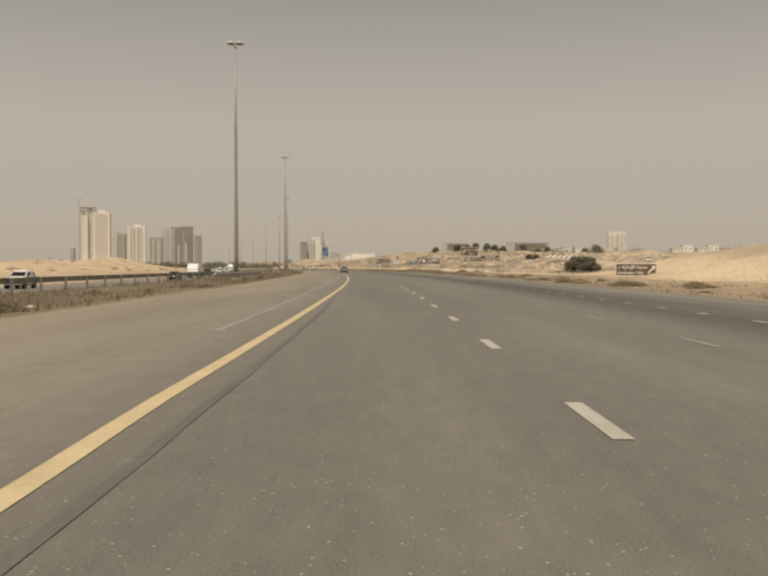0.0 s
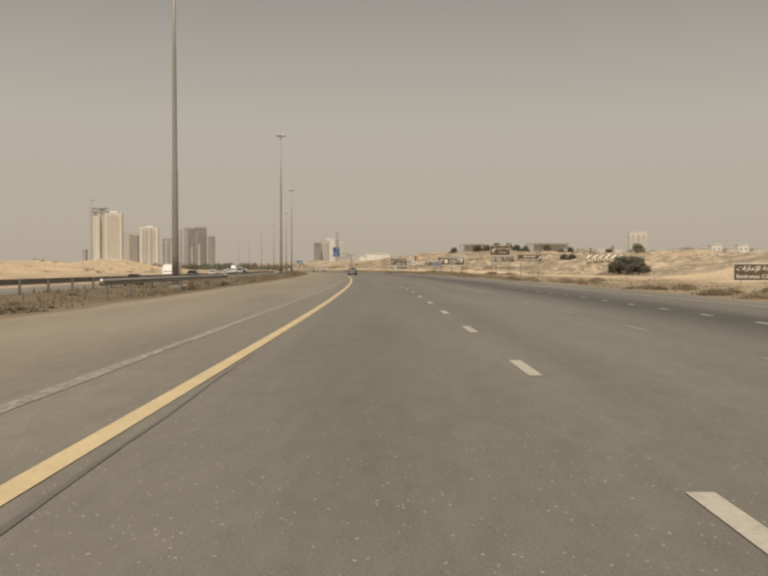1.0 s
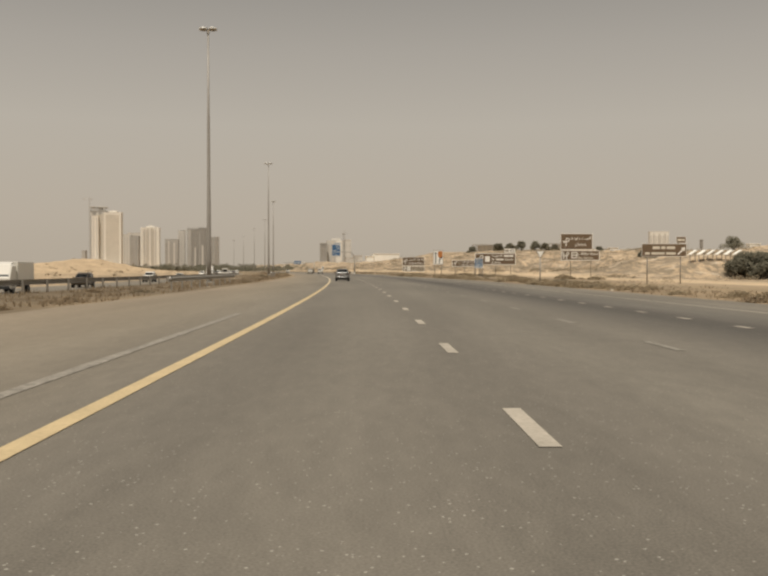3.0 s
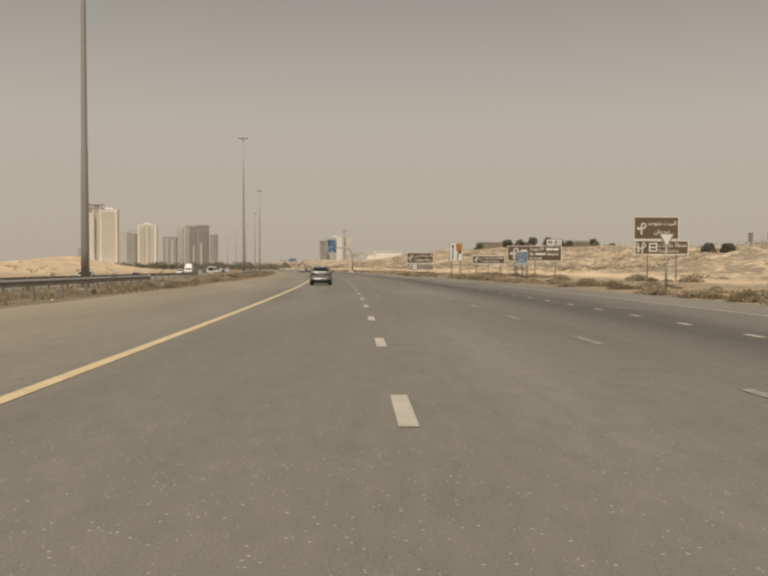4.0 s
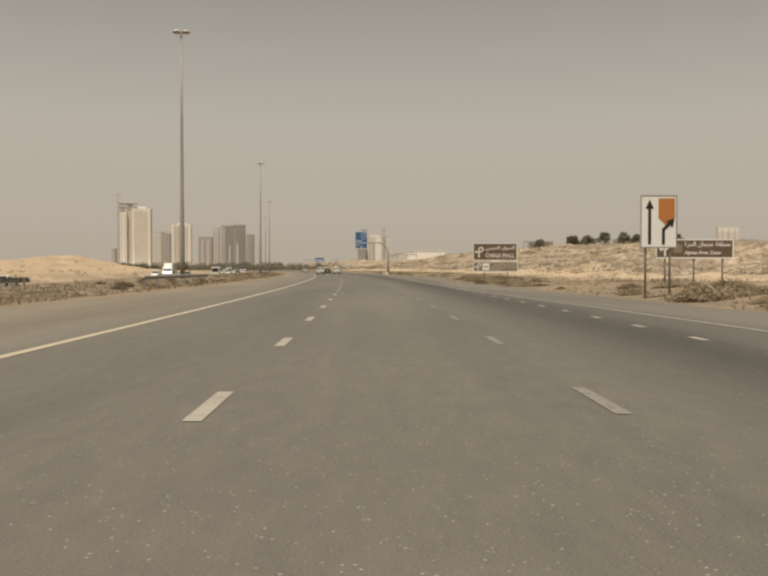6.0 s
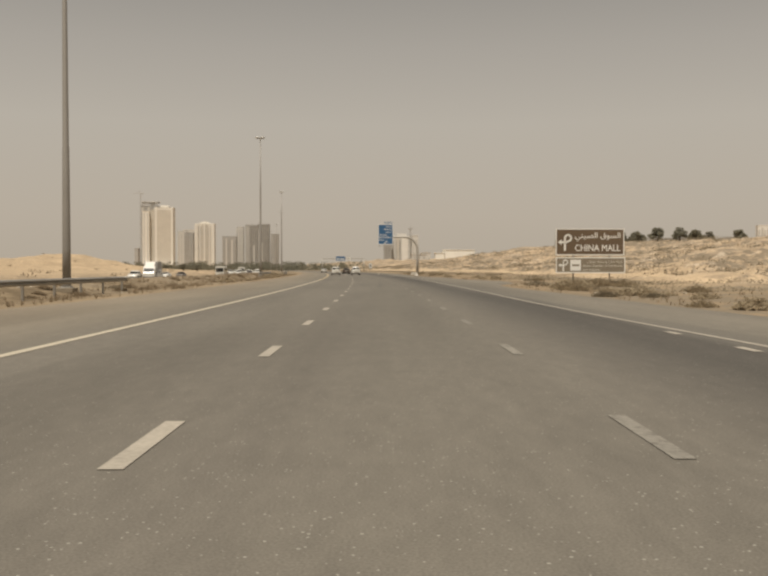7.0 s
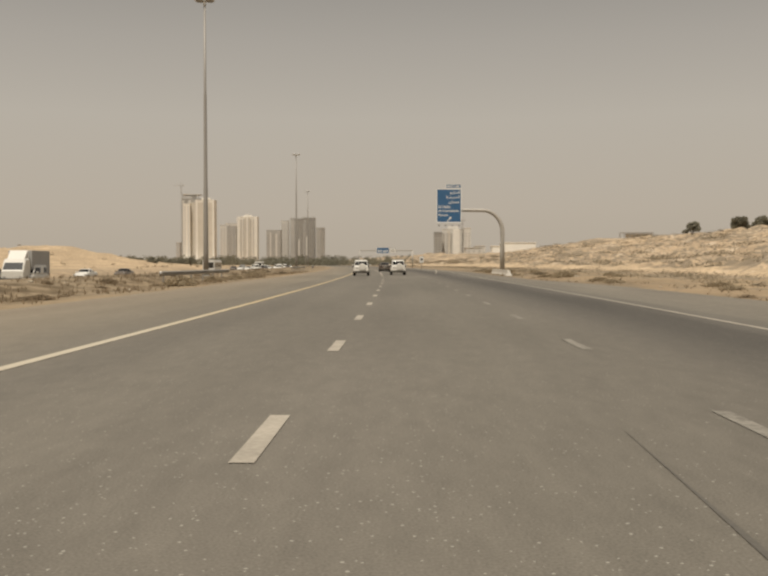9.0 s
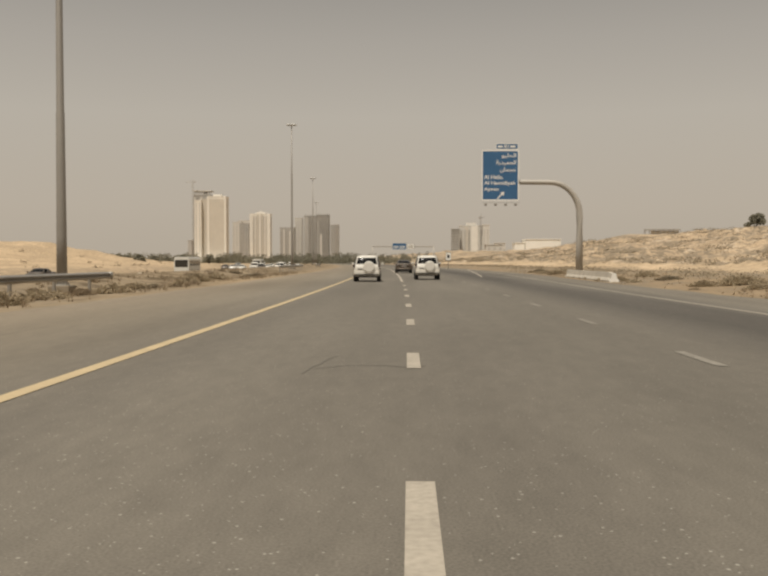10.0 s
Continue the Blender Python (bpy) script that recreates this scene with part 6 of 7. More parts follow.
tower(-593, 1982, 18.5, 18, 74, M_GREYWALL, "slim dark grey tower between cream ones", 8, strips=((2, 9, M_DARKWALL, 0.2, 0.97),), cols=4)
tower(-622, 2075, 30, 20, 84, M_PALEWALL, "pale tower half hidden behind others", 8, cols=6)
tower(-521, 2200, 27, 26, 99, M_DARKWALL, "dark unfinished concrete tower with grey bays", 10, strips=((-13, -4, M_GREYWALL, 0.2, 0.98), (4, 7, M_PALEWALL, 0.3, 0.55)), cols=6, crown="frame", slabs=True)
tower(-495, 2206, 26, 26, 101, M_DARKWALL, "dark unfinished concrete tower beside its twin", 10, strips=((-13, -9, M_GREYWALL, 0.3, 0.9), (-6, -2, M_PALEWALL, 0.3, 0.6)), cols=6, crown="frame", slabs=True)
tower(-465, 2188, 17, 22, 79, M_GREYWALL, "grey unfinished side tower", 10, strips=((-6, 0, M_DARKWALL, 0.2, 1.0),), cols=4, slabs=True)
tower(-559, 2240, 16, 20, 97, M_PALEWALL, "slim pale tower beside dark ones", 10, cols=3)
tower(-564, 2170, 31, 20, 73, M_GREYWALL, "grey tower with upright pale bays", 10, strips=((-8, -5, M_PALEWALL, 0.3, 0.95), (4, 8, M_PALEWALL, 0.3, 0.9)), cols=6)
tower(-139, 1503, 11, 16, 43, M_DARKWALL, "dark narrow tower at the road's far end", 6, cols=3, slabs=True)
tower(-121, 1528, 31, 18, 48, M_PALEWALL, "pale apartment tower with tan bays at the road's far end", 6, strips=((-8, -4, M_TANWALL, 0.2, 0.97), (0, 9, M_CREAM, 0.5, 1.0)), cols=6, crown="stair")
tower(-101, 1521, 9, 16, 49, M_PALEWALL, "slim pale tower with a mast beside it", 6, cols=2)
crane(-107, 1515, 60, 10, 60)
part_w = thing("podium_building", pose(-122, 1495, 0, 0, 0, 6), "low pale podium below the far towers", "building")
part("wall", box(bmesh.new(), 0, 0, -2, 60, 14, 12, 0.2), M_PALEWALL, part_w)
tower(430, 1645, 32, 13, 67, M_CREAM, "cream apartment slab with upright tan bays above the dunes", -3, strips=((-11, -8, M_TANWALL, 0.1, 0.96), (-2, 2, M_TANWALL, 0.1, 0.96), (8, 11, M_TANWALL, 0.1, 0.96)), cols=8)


def low_building(x, y, w, d, h, base, wall, label, turn=0.0, roof=None, bays=6):
    b = thing("low_building", pose(x, y, base, 0, 0, turn), label, "building", "low buildings beyond the dunes")
    part("wall", box(bmesh.new(), 0, 0, -6, w, d, h + 6, 0.1), wall, b)
    part("roof", box(bmesh.new(), 0, 0, h, w + 0.8, d + 0.8, 0.5, 0.08), roof or wall, b)
    cw = w / max(bays, 1)
    for i in range(bays):
        part("window", box(bmesh.new(), -w / 2 + (i + 0.5) * cw, -d / 2 - 0.02, h * 0.35, cw * 0.4, 0.1, h * 0.32), M_WIN, b)
    return b


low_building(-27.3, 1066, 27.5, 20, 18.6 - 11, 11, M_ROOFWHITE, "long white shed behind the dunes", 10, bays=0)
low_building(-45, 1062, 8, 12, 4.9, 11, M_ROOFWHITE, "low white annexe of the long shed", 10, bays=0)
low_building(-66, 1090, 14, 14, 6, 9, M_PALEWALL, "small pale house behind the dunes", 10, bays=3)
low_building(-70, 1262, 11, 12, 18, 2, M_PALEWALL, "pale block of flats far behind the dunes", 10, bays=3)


def shade_roof(x, y, w, d, h, base, label, turn=0.0):
    """A flat roof on columns, open below."""
    b = thing("open_shed", pose(x, y, base, 0, 0, turn), label, "building", "low buildings beyond the dunes")
    part("roof", box(bmesh.new(), 0, 0, h, w, d, 0.9, 0.1), M_GREYWALL, b)
    n = int(w / 6) + 1
    for i in range(n):
        for yy in (-d / 2 + 0.5, d / 2 - 0.5):
            part("column", box(bmesh.new(), -w / 2 + 0.6 + i * (w - 1.2) / (n - 1), yy, -base, 0.7, 0.7, h + base), M_GREYWALL, b)
    part("back_wall", box(bmesh.new(), w * 0.1, d / 2 - 1.2, -base, w * 0.8, 0.4, h + base - 0.6), M_PALEWALL, b)
    return b


shade_roof(119, 1500, 42, 16, 11, 30.0, "flat grey roof on columns beyond the crest of the dunes")
shade_roof(207, 1281, 60, 16, 8, 28, "long open grey structure beyond the dunes", 2)
for i in range(9):
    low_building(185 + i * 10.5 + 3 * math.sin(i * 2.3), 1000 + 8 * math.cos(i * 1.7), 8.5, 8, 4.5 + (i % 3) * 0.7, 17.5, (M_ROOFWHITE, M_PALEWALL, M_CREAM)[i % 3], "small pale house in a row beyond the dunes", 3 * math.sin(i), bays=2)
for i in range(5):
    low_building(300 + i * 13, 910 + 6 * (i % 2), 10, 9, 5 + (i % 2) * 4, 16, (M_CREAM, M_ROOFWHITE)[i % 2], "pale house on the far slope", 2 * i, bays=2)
def shade_panel(m, group):
    """A white roof panel on a slant, held by two short posts."""
    b = thing("shade_panel", m, "slanting white shade panel on posts upon the sandy slope", "shade panel", group)
    bm = box(bmesh.new(), 0, 0, -0.04, 1.45, 1.3, 0.08, 0.02)
    bmesh.ops.transform(bm, matrix=pose(0, 0, 0, 0, -33, 0), verts=bm.verts)
    part("roof_sheet", bm, M_ROOFWHITE, b)
    for x, z in ((-0.45, -0.31), (0.45, 0.27)):
        part("post", tube(bmesh.new(), [(x, 0, -4.0), (x, 0, z)], [0.07, 0.07], 8), M_POLE, b, smooth=True)
    return b


panel = None
for i in range(6):
    s, u = 244.5, 61.6 + 1.56 * i
    m = road_pose(s, u, 4.25, 4 * math.sin(i * 2.0))
    panel = copy_thing(panel, m) if panel else shade_panel(m, "shade panels on the slope")
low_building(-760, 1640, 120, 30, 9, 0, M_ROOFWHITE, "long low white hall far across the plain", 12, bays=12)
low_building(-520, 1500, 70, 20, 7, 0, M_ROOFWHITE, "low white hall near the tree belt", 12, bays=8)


def pole_box(s, u, z0, z1):
    """A dark upright cabinet high on a post."""
    b = thing("pole_box", road_pose(s, u, 0), "dark upright box on a post on the sandy crest", "pole box", "pole boxes on the crest")
    part("cabinet", box(bmesh.new(), 0, 0, z0, 0.58, 0.5, z1 - z0, 0.04), M_POLE, b)
    part("cabinet_hood", box(bmesh.new(), 0, 0, z1 + 0.002, 0.7, 0.6, 0.07, 0.02), M_POLE, b)
    part("post", tube(bmesh.new(), [(0, 0, land(s, u) - 0.5), (0, 0, z0 + 0.02)], [0.09, 0.08], 10), M_POLE, b, smooth=True)


pole_box(273, 71.8, 5.65, 7.0)
pole_box(290, 84.7, 6.1, 8.0)


# ---- vegetation ----
def leaf_mat(name, a, b):
    m = bpy.data.materials.new(name)
    m.use_nodes = True
    n, l = m.node_tree.nodes, m.node_tree.links
    bs = n["Principled BSDF"]
    tr, ms = n.new("ShaderNodeBsdfTranslucent"), n.new("ShaderNodeMixShader")
    ms.inputs[0].default_value = 0.45
    l.new(bs.outputs[0], ms.inputs[1]), l.new(tr.outputs[0], ms.inputs[2]), l.new(ms.outputs[0], n["Material Output"].inputs[0])
    g, mx = n.new("ShaderNodeNewGeometry"), n.new("ShaderNodeMix")
    mx.data_type = "RGBA"
    mx.inputs[6].default_value, mx.inputs[7].default_value = (*a, 1), (*b, 1)
    l.new(g.outputs["Random Per Island"], mx.inputs[0]), l.new(mx.outputs[2], bs.inputs["Base Color"]), l.new(mx.outputs[2], tr.inputs[0])
    bs.inputs["Roughness"].default_value, bs.inputs["Specular IOR Level"].default_value = 0.75, 0.2
    return m


# both leaf colours are lifted to imitate distance haze, the tree leaves most
M_LEAF = leaf_mat("haze_paled_green_leaves", (0.168, 0.158, 0.112), (0.25, 0.23, 0.168))
M_TREELEAF = leaf_mat("haze_paled_tree_leaves", (0.235, 0.22, 0.162), (0.335, 0.31, 0.23))
M_SCRUB = leaf_mat("dry_scrub_twigs", (0.29, 0.235, 0.153), (0.475, 0.38, 0.252))
M_MEDIAN = leaf_mat("brown_withered_grass", (0.245, 0.186, 0.12), (0.385, 0.30, 0.197))
M_HILLSCRUB = leaf_mat("grey_green_scrub", (0.215, 0.178, 0.118), (0.35, 0.285, 0.195))
M_BARK = mat("grey_brown_bark", (0.13, 0.10, 0.075), 0.9, vary=0.25, size=0.4, fine=0.04, bump=0.01)
rng = random.Random(7)


def leaf_faces(verts, faces, c, size, r=None):
    r = r or rng
    a = Vector((r.gauss(0, 1), r.gauss(0, 1), r.gauss(0, 1))).normalized()
    b = a.orthogonal().normalized()
    k = len(verts)
    verts += [c - a * size, c + b * size * 0.55, c + a * size, c - b * size * 0.55]
    faces.append((k, k + 1, k + 2, k + 3))


def crown_mesh(name, clumps, leaves, size, material):
    verts, faces = [], []
    for x, y, z, rr in clumps:
        for _ in range(int(leaves * rr * rr)):
            d = Vector((rng.gauss(0, 1), rng.gauss(0, 1), rng.gauss(0, 1))).normalized() * rr * (0.55 + 0.5 * rng.random())
            d.z *= 0.8
            leaf_faces(verts, faces, Vector((x, y, z)) + d, size * (0.6 + 0.8 * rng.random()))
    me = bpy.data.meshes.new(name)
    me.from_pydata(verts, [], faces)
    me.materials.append(material)
    return me


def make_tree(m, h, spread, label, seed, group=""):
    """A low spreading desert tree: leaning stems, crooked limbs and a ragged flat-topped crown with gaps."""
    global rng
    rng = random.Random(seed)
    t = thing("tree", m, label, "tree", group)
    bm, clumps = bmesh.new(), []
    for k in range(3):
        a = k * 2.1 + rng.random()
        foot = Vector((0.12 * math.cos(a), 0.12 * math.sin(a), -0.3))
        knee = Vector((0.35 * math.cos(a), 0.35 * math.sin(a), h * (0.22 + 0.06 * rng.random())))
        head = Vector((spread * 0.32 * math.cos(a), spread * 0.32 * math.sin(a), h * (0.45 + 0.1 * rng.random())))
        tube(bm, [foot, knee, head], [h * 0.032, h * 0.024, h * 0.013], 8)
        for i in range(9):
            b = a + rng.gauss(0, 0.9)
            q = spread * (0.2 + 0.7 * rng.random())
            top = h * (0.90 - 0.45 * (q / (spread * 0.9)) ** 2) * (0.5 + 0.5 * rng.random())
            tip = Vector((q * math.cos(b), q * math.sin(b), max(top, h * 0.2)))
            mid = knee.lerp(tip, 0.5) + Vector((rng.gauss(0, 0.15), rng.gauss(0, 0.15), h * 0.08))
            tube(bm, [knee.lerp(head, rng.random()), mid, tip], [h * 0.012, h * 0.008, h * 0.003], 5)
            clumps.append((tip.x, tip.y, tip.z, spread * (0.19 + 0.15 * rng.random() ** 1.5)))
            if i % 2:
                clumps.append((mid.x, mid.y, mid.z + 0.1, spread * (0.12 + 0.12 * rng.random())))
    part("trunk", bm, M_BARK, t, smooth=True)
    cr = new("crown", crown_mesh("crown", clumps, 240, h * 0.034, M_TREELEAF))
    cr.parent = t
    return t


def ground_pose(x, y, sink=0.05, scale=1.0, turn=0.0):
    d = (_cx - x) ** 2 + (_cy - y) ** 2
    i = int(np.argmin(d))
    s, t = float(_S[i]), float(_th[i])
    u = (x - _cx[i]) * math.cos(t) + (y - _cy[i]) * math.sin(t)
    return pose(x, y, land(s, u) - sink, 0, 0, turn) @ Matrix.Diagonal((scale, scale, scale, 1))


trees = [make_tree(ground_pose(x, y), h, sp, "haze-paled dark green tree on the dune crest", i + 3, "trees on the crest") for i, (x, y, z, h, sp) in enumerate((
    (36.8, 631, 12.4, 5.9, 3.1), (63, 603, 11.5, 6.6, 3.4), (69.8, 595, 13.2, 5.6, 3.2)))]


def scaled_copy(ob, m):
    """A copy with its own size."""
    c = copy_thing(ob, m)
    c.scale = m.to_scale()
    return c


r2 = random.Random(21)
for x, y, sc in ((74.5, 588, 1.05), (53, 635, 1.2), (60.5, 634, 1.25), (80, 592, 0.9), (96, 610, 1.0), (120, 690, 1.0), (140, 760, 1.2), (165, 800, 1.1), (190, 840, 1.2)):
    scaled_copy(trees[int(r2.random() * 3)], ground_pose(x, y, 0.05, sc, r2.random() * 360))
# lone tree behind the thicket
make_tree(ground_pose(74.4, 305), 3.8, 3.0, "haze-paled green tree standing behind a thicket on the sand", 41)
# roadside trees below the towers
for i in range(26):
    s = 640 + r2.random() * 240
    scaled_copy(trees[i % 3], road_pose(s, -(52 + r2.random() * 60), land(s, -70) * 0.2) @ Matrix.Diagonal((0.72, 0.72, 0.66, 1)))

# wide thicket beside the dunes
rng = random.Random(5)
th = thing("thicket", ground_pose(56.0, 244.5, 0.3), "wide rounded dark green desert thicket on the sand", "bush")
cl = []
for i in range(70):
    a, e = rng.random() * math.tau, rng.random() ** 0.55
    rr = 0.75 + rng.random() * 0.5
    cl.append((math.cos(a) * e * 4.5, math.sin(a) * e * 2.8, 0.45 + rng.random() ** 0.7 * 3.3 * (1 - e ** 3.5) ** 0.5, rr))
ob = new("crown", crown_mesh("crown", cl, 150, 0.2, M_LEAF))
ob.parent = th
bm = bmesh.new()
for i in range(14):
    a = i * 0.9
    tube(bm, [(math.cos(a) * 0.4, math.sin(a) * 0.4, -0.3), (math.cos(a) * 1.8, math.sin(a) * 1.3, 1.7)], [0.09, 0.03], 6)
part("stems", bm, M_BARK, th)

# two round bushes on the slope behind the bus sign
scaled_copy(th, ground_pose(46.7, 277.0, 0.1, 0.32, 30) @ Matrix.Diagonal((0.9, 1, 1.45, 1)))
scaled_copy(th, ground_pose(47.8, 271.6, 0.1, 0.28, 140) @ Matrix.Diagonal((0.9, 1, 1.3, 1)))

# far belt of trees
rng = random.Random(11)
verts, faces = [], []
for i in range(520):
    s = 880 + rng.random() * 160
    u = rng.uniform(-420, 5) if i % 4 else rng.uniform(-70, 60)
    h = 3.5 + 4.5 * rng.random()
    c = on_road(s, u, 0)
    for _ in range(95):
        d = rng.gauss(0, 1)
        p = c + Vector((d * 2.3, rng.gauss(0, 2.0), h * (0.08 + 0.85 * rng.random() * math.exp(-0.25 * d * d))))
        leaf_faces(verts, faces, p, 0.55)
wood = mesh_object("tree_belt", verts, faces, M_LEAF, smooth=False)
tagged(wood, "far belt of haze-paled dark green trees", "trees", kind="stuff")


def shrub_mesh(name, n, r, h, material, seed, size=0.10):
    """A low desert shrub of thin twigs and small leaves, open in the middle."""
    q = random.Random(seed)
    verts, faces = [], []
    for _ in range(n):
        a, e = q.random() * math.tau, q.random() ** 0.7
        tip = Vector((math.cos(a) * r * e, math.sin(a) * r * e, h * (1 - 0.7 * e * e) * (0.4 + 0.6 * q.random())))
        root = Vector((math.cos(a) * r * e * 0.35, math.sin(a) * r * e * 0.35, 0))
        side = Vector((-math.sin(a), math.cos(a), 0)) * 0.009 * (1 + r)
        k = len(verts)
        verts += [root - side, root + side, tip]
        faces.append((k, k + 1, k + 2))
        for _ in range(3):
            leaf_faces(verts, faces, root.lerp(tip, 0.5 + 0.5 * q.random()) + Vector((q.gauss(0, 0.06), q.gauss(0, 0.06), q.gauss(0, 0.04))) * r, size * (0.6 + 0.8 * q.random()), q)
    me = bpy.data.meshes.new(name)
    me.from_pydata(verts, [], faces)
    me.materials.append(material)
    return me


SHRUBS = [shrub_mesh("shrub", 320, 0.75, 0.60, M_SCRUB, 1, 0.06), shrub_mesh("shrub", 480, 1.05, 0.70, M_SCRUB, 2, 0.06), shrub_mesh("shrub", 260, 0.6, 0.40, M_MEDIAN, 3, 0.05), shrub_mesh("shrub", 380, 0.9, 0.50, M_HILLSCRUB, 4, 0.06)]
SHRUB_LABEL = ["dry brown twiggy shrub on the sandy verge", "wide dry brown shrub on the sandy verge", "small withered brown tuft on the verge", "low grey-green desert shrub on the verge"]
r3 = random.Random(31)


def add_shrub(s, u, kind, sc):
    m = road_pose(s, u, land(s, u) - 0.04, r3.random() * 360) @ Matrix.Diagonal((sc, sc, sc * (0.5 + 0.35 * r3.random()), 1))
    ob = new("shrub", SHRUBS[kind])
    ob.matrix_basis = m
    tagged(ob, SHRUB_LABEL[kind], "shrub", "shrubs along the verges")


for i in range(110):          # right verge, thickest under the signs
    s = 20 + r3.random() * 440
    if 262 < s < 345 and i % 4:
        continue
    add_shrub(s, right_edge(s) + 0.9 + abs(r3.gauss(0, 3.6)), r3.choice((0, 1, 1, 3, 2)), 0.45 + 0.5 * r3.random() + (0.1 if s > 195 else 0))
for s0, u0, n, sp in ((309, 22.5, 14, 2.4), (232, 24, 10, 4.5), (216, 33, 6, 3), (245, 21, 7, 5), (168, 19.5, 6, 4), (300, 19.5, 7, 2.0), (420, 20, 7, 8)):
    for i in range(n):
        add_shrub(s0 + r3.gauss(0, sp), max(u0 + r3.gauss(0, 1.6), right_edge(s0) + 1.0), r3.choice((0, 1, 1, 3)), 0.75 + 0.6 * r3.random())
for s0, u0 in ((223, 18.8), (220, 19.3), (214, 18.4), (208, 18.4), (202, 19.6), (192, 19.8), (187, 20.4), (178, 18.5), (171, 18.6), (167, 19.0), (285, 19.0), (295, 19.6), (303, 20.2), (77, 19.4), (85, 19.2), (57, 22.0),
               (62, 20.8), (109, 18.9), (128, 18.8), (136, 18.9), (158, 19.7), (164, 18.2), (353, 18.6), (347, 21.6), (367, 22.8), (237, 19.8), (230, 20.2), (269, 17.6)):
    for k in range(3 if s0 < 340 else 1):
        add_shrub(s0 + r3.gauss(0, 1.3), max(u0 + r3.gauss(0, 0.8), right_edge(s0) + 0.7), r3.choice((0, 1, 1, 2)), 0.75 + 0.45 * r3.random())
for i in range(130):          # median
    s = 25 + r3.random() * 420
    add_shrub(s, left_edge(s) - 1.6 - r3.random() * 6, r3.choice((2, 2, 2, 3, 2)), 0.6 + 0.6 * r3.random())

for s, u, sc in ((371, -8.2, 1.5), (379, -9.6, 1.3), (383, -8.6, 1.1), (388, -9.4, 1.4), (394, -8.8, 1.2), (401, -9.9, 1.3), (409, -9.2, 1.2), (417, -10.4, 1.5), (426, -10.8, 1.5), (345, -8.4, 1.2), (331, -9.0, 1.3)):          # round bushes by the guardrail
    add_shrub(s, u, 0, sc)

# dry grass of the verges and scrub of the slopes, past counting
rng = random.Random(13)
verts, faces = [], []
for i in range(19000):
    left = i % 5 < 3
    s = 10 + rng.random() * 460
    u = (left_edge(s) - 0.7 - rng.random() * 8.3) if left else (right_edge(s) + 0.5 + abs(rng.gauss(0, 5.5)))
    if noise.noise(Vector((u / 2.2, s / 5.0, 3.3))) < -0.05:
        continue
    base = on_road(s, u, land(s, u) - 0.02)
    for _ in range(4):
        a = rng.random() * math.tau
        d = Vector((math.cos(a), math.sin(a), 0))
        sd = Vector((-d.y, d.x, 0)) * 0.025
        k = len(verts)
        verts += [base - sd, base + sd, base + d * (0.06 + 0.15 * rng.random()) + Vector((0, 0, 0.07 + (0.25 if left else 0.12) * rng.random()))]
        faces.append((k, k + 1, k + 2))
gr = mesh_object("dry_grass", verts, faces, M_MEDIAN, smooth=False)
tagged(gr, "thin withered brown grass along the verges", "grass", kind="stuff")

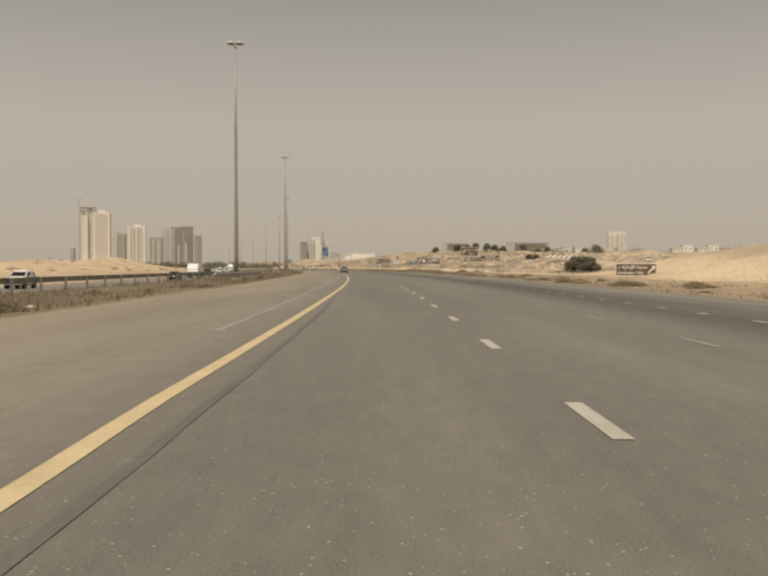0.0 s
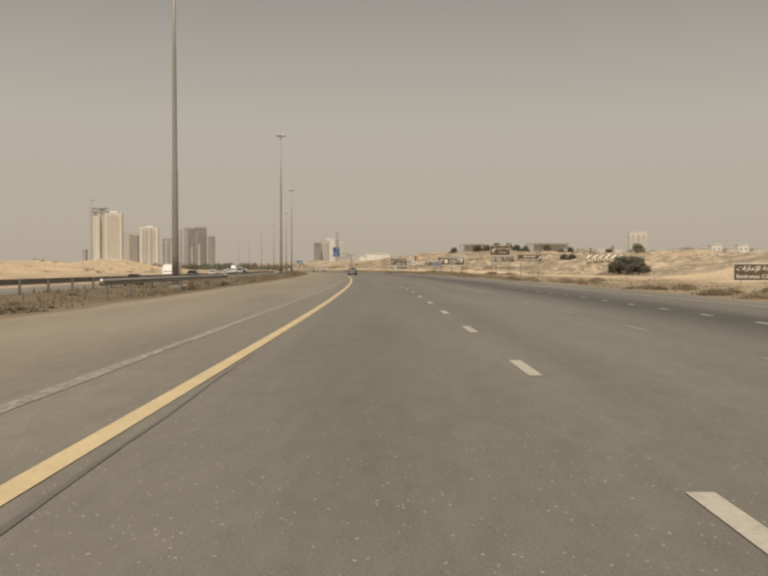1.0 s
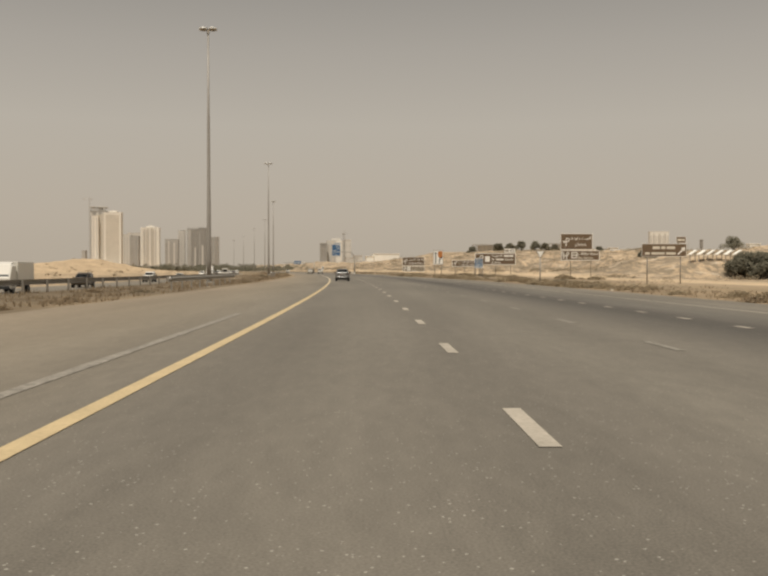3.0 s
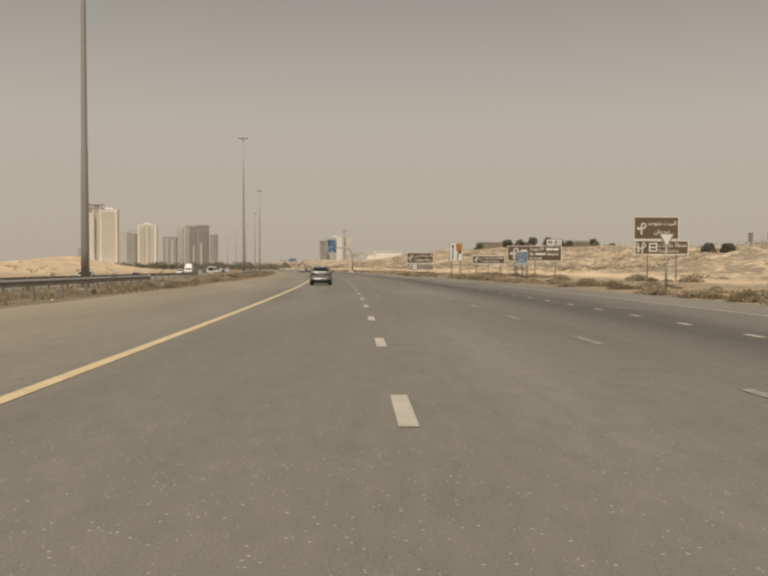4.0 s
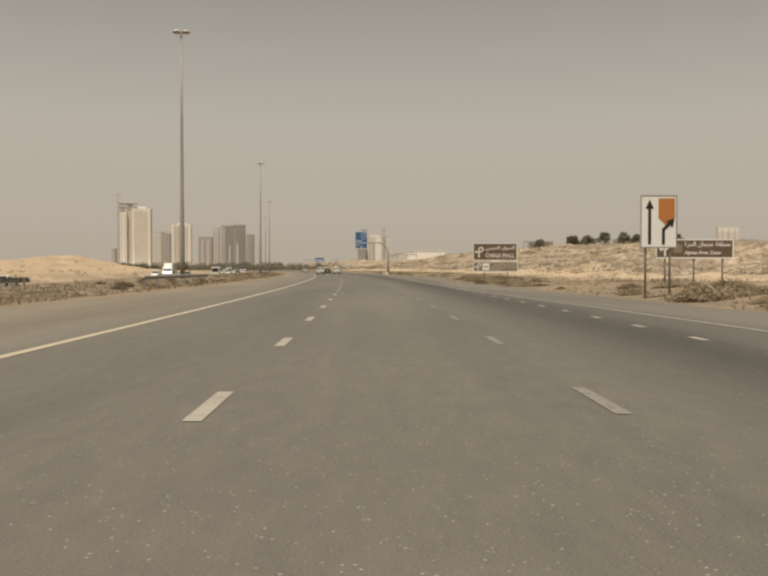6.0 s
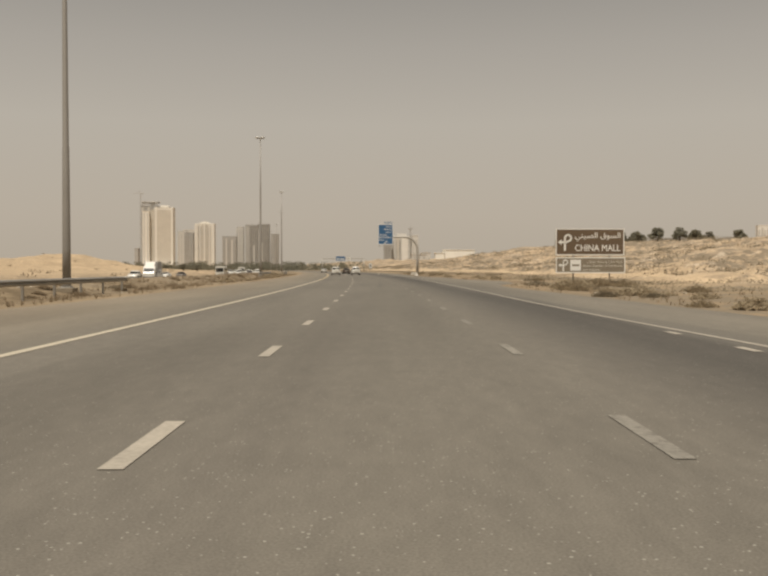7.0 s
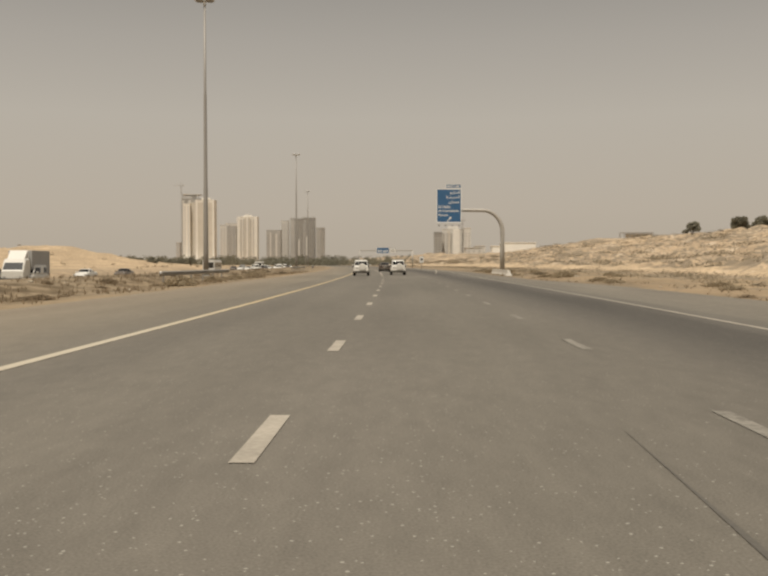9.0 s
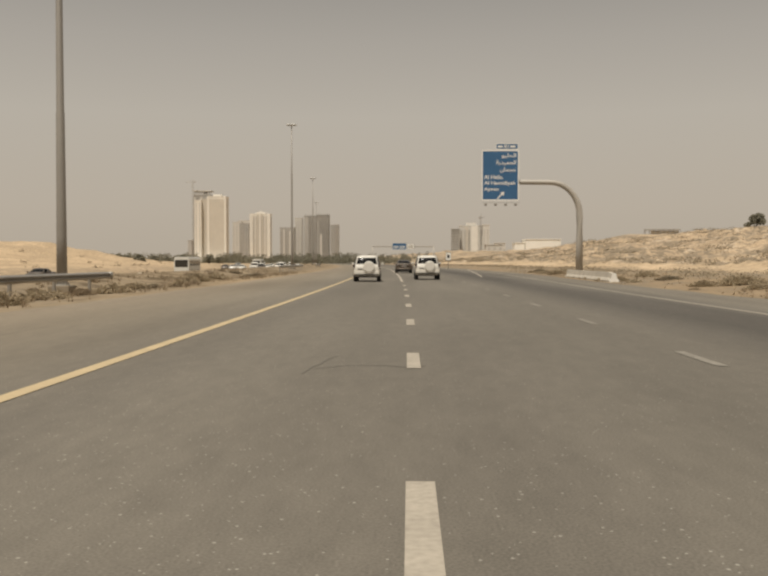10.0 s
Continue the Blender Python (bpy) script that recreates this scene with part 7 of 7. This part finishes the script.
verts, faces = [], []
for i in range(9500):
    s = 60 + rng.random() * 760
    u = (23 + 13 * rng.random()) if i % 12 == 0 else (44 + rng.random() ** 1.3 * 116)
    if noise.noise(Vector((u / 16, s / 24, 6.1))) < 0.02 and rng.random() < 0.7:
        continue
    if s < 260 and rng.random() < 0.85:
        continue
    c = on_road(s, u, land(s, u))
    rr = 0.4 + 1.3 * rng.random() ** 1.6
    near = u < 37
    if near:
        rr = 0.8 + 0.7 * rr
        for _ in range(60):
            leaf_faces(verts, faces, c + Vector((rng.gauss(0, 0.55), rng.gauss(0, 0.75), abs(rng.gauss(0, 0.09)))) * rr, 0.05 * rr)
    elif i % 10 == 1:
        # wide old bushes that stand in drifts of sand
        rr = 1.7 + 1.5 * rng.random()
        for _ in range(120):
            leaf_faces(verts, faces, c + Vector((rng.gauss(0, 0.55), rng.gauss(0, 0.8), abs(rng.gauss(0, 0.14)))) * rr, 0.13 + 0.07 * rng.random())
    else:
        for _ in range(22):
            leaf_faces(verts, faces, c + Vector((rng.gauss(0, 0.6), rng.gauss(0, 0.6), abs(rng.gauss(0, 0.16)))) * rr, 0.14 * rr)
for i in range(140):
    s, u = 60 + rng.random() * 640, -40 - rng.random() * 110
    c = on_road(s, u, land(s, u))
    for _ in range(22):
        leaf_faces(verts, faces, c + Vector((rng.gauss(0, 0.5), rng.gauss(0, 0.5), abs(rng.gauss(0, 0.3)))), 0.2)
hs = mesh_object("desert_scrub", verts, faces, M_HILLSCRUB, smooth=False)
tagged(hs, "scattered grey-green scrub on the sandy slopes", "scrub", kind="stuff")

# pale stones and litter on the median
M_STONE = mat("pale_limestone", (0.44, 0.375, 0.285), 0.9, vary=0.2, size=0.3, fine=0.03, rand=0.3)
STONES = []
for sd in range(3):
    bm = bmesh.new()
    bmesh.ops.create_icosphere(bm, subdivisions=2, radius=0.2)
    for v in bm.verts:
        v.co *= 1 + 0.35 * noise.noise(v.co * 5 + Vector((sd * 3.1, 0, 0)))
        v.co.z *= 0.55
    me = bpy.data.meshes.new("stone")
    bm.to_mesh(me)
    bm.free()
    me.materials.append(M_STONE)
    STONES.append(me)
for i in range(56):
    s = 15 + r3.random() * 420
    u = (-8.4 - r3.random() * 7) if i % 3 else right_edge(s) + 0.7 + r3.random() * 6
    ob = new("stone", STONES[i % 3])
    k = 0.25 + 0.5 * r3.random()
    ob.matrix_basis = road_pose(s, u, land(s, u) + 0.015, r3.random() * 360) @ Matrix.Diagonal((k * 1.4, k, k, 1))
    tagged(ob, "pale flat stone lying on the dusty verge", "stone", "stones on the verges")
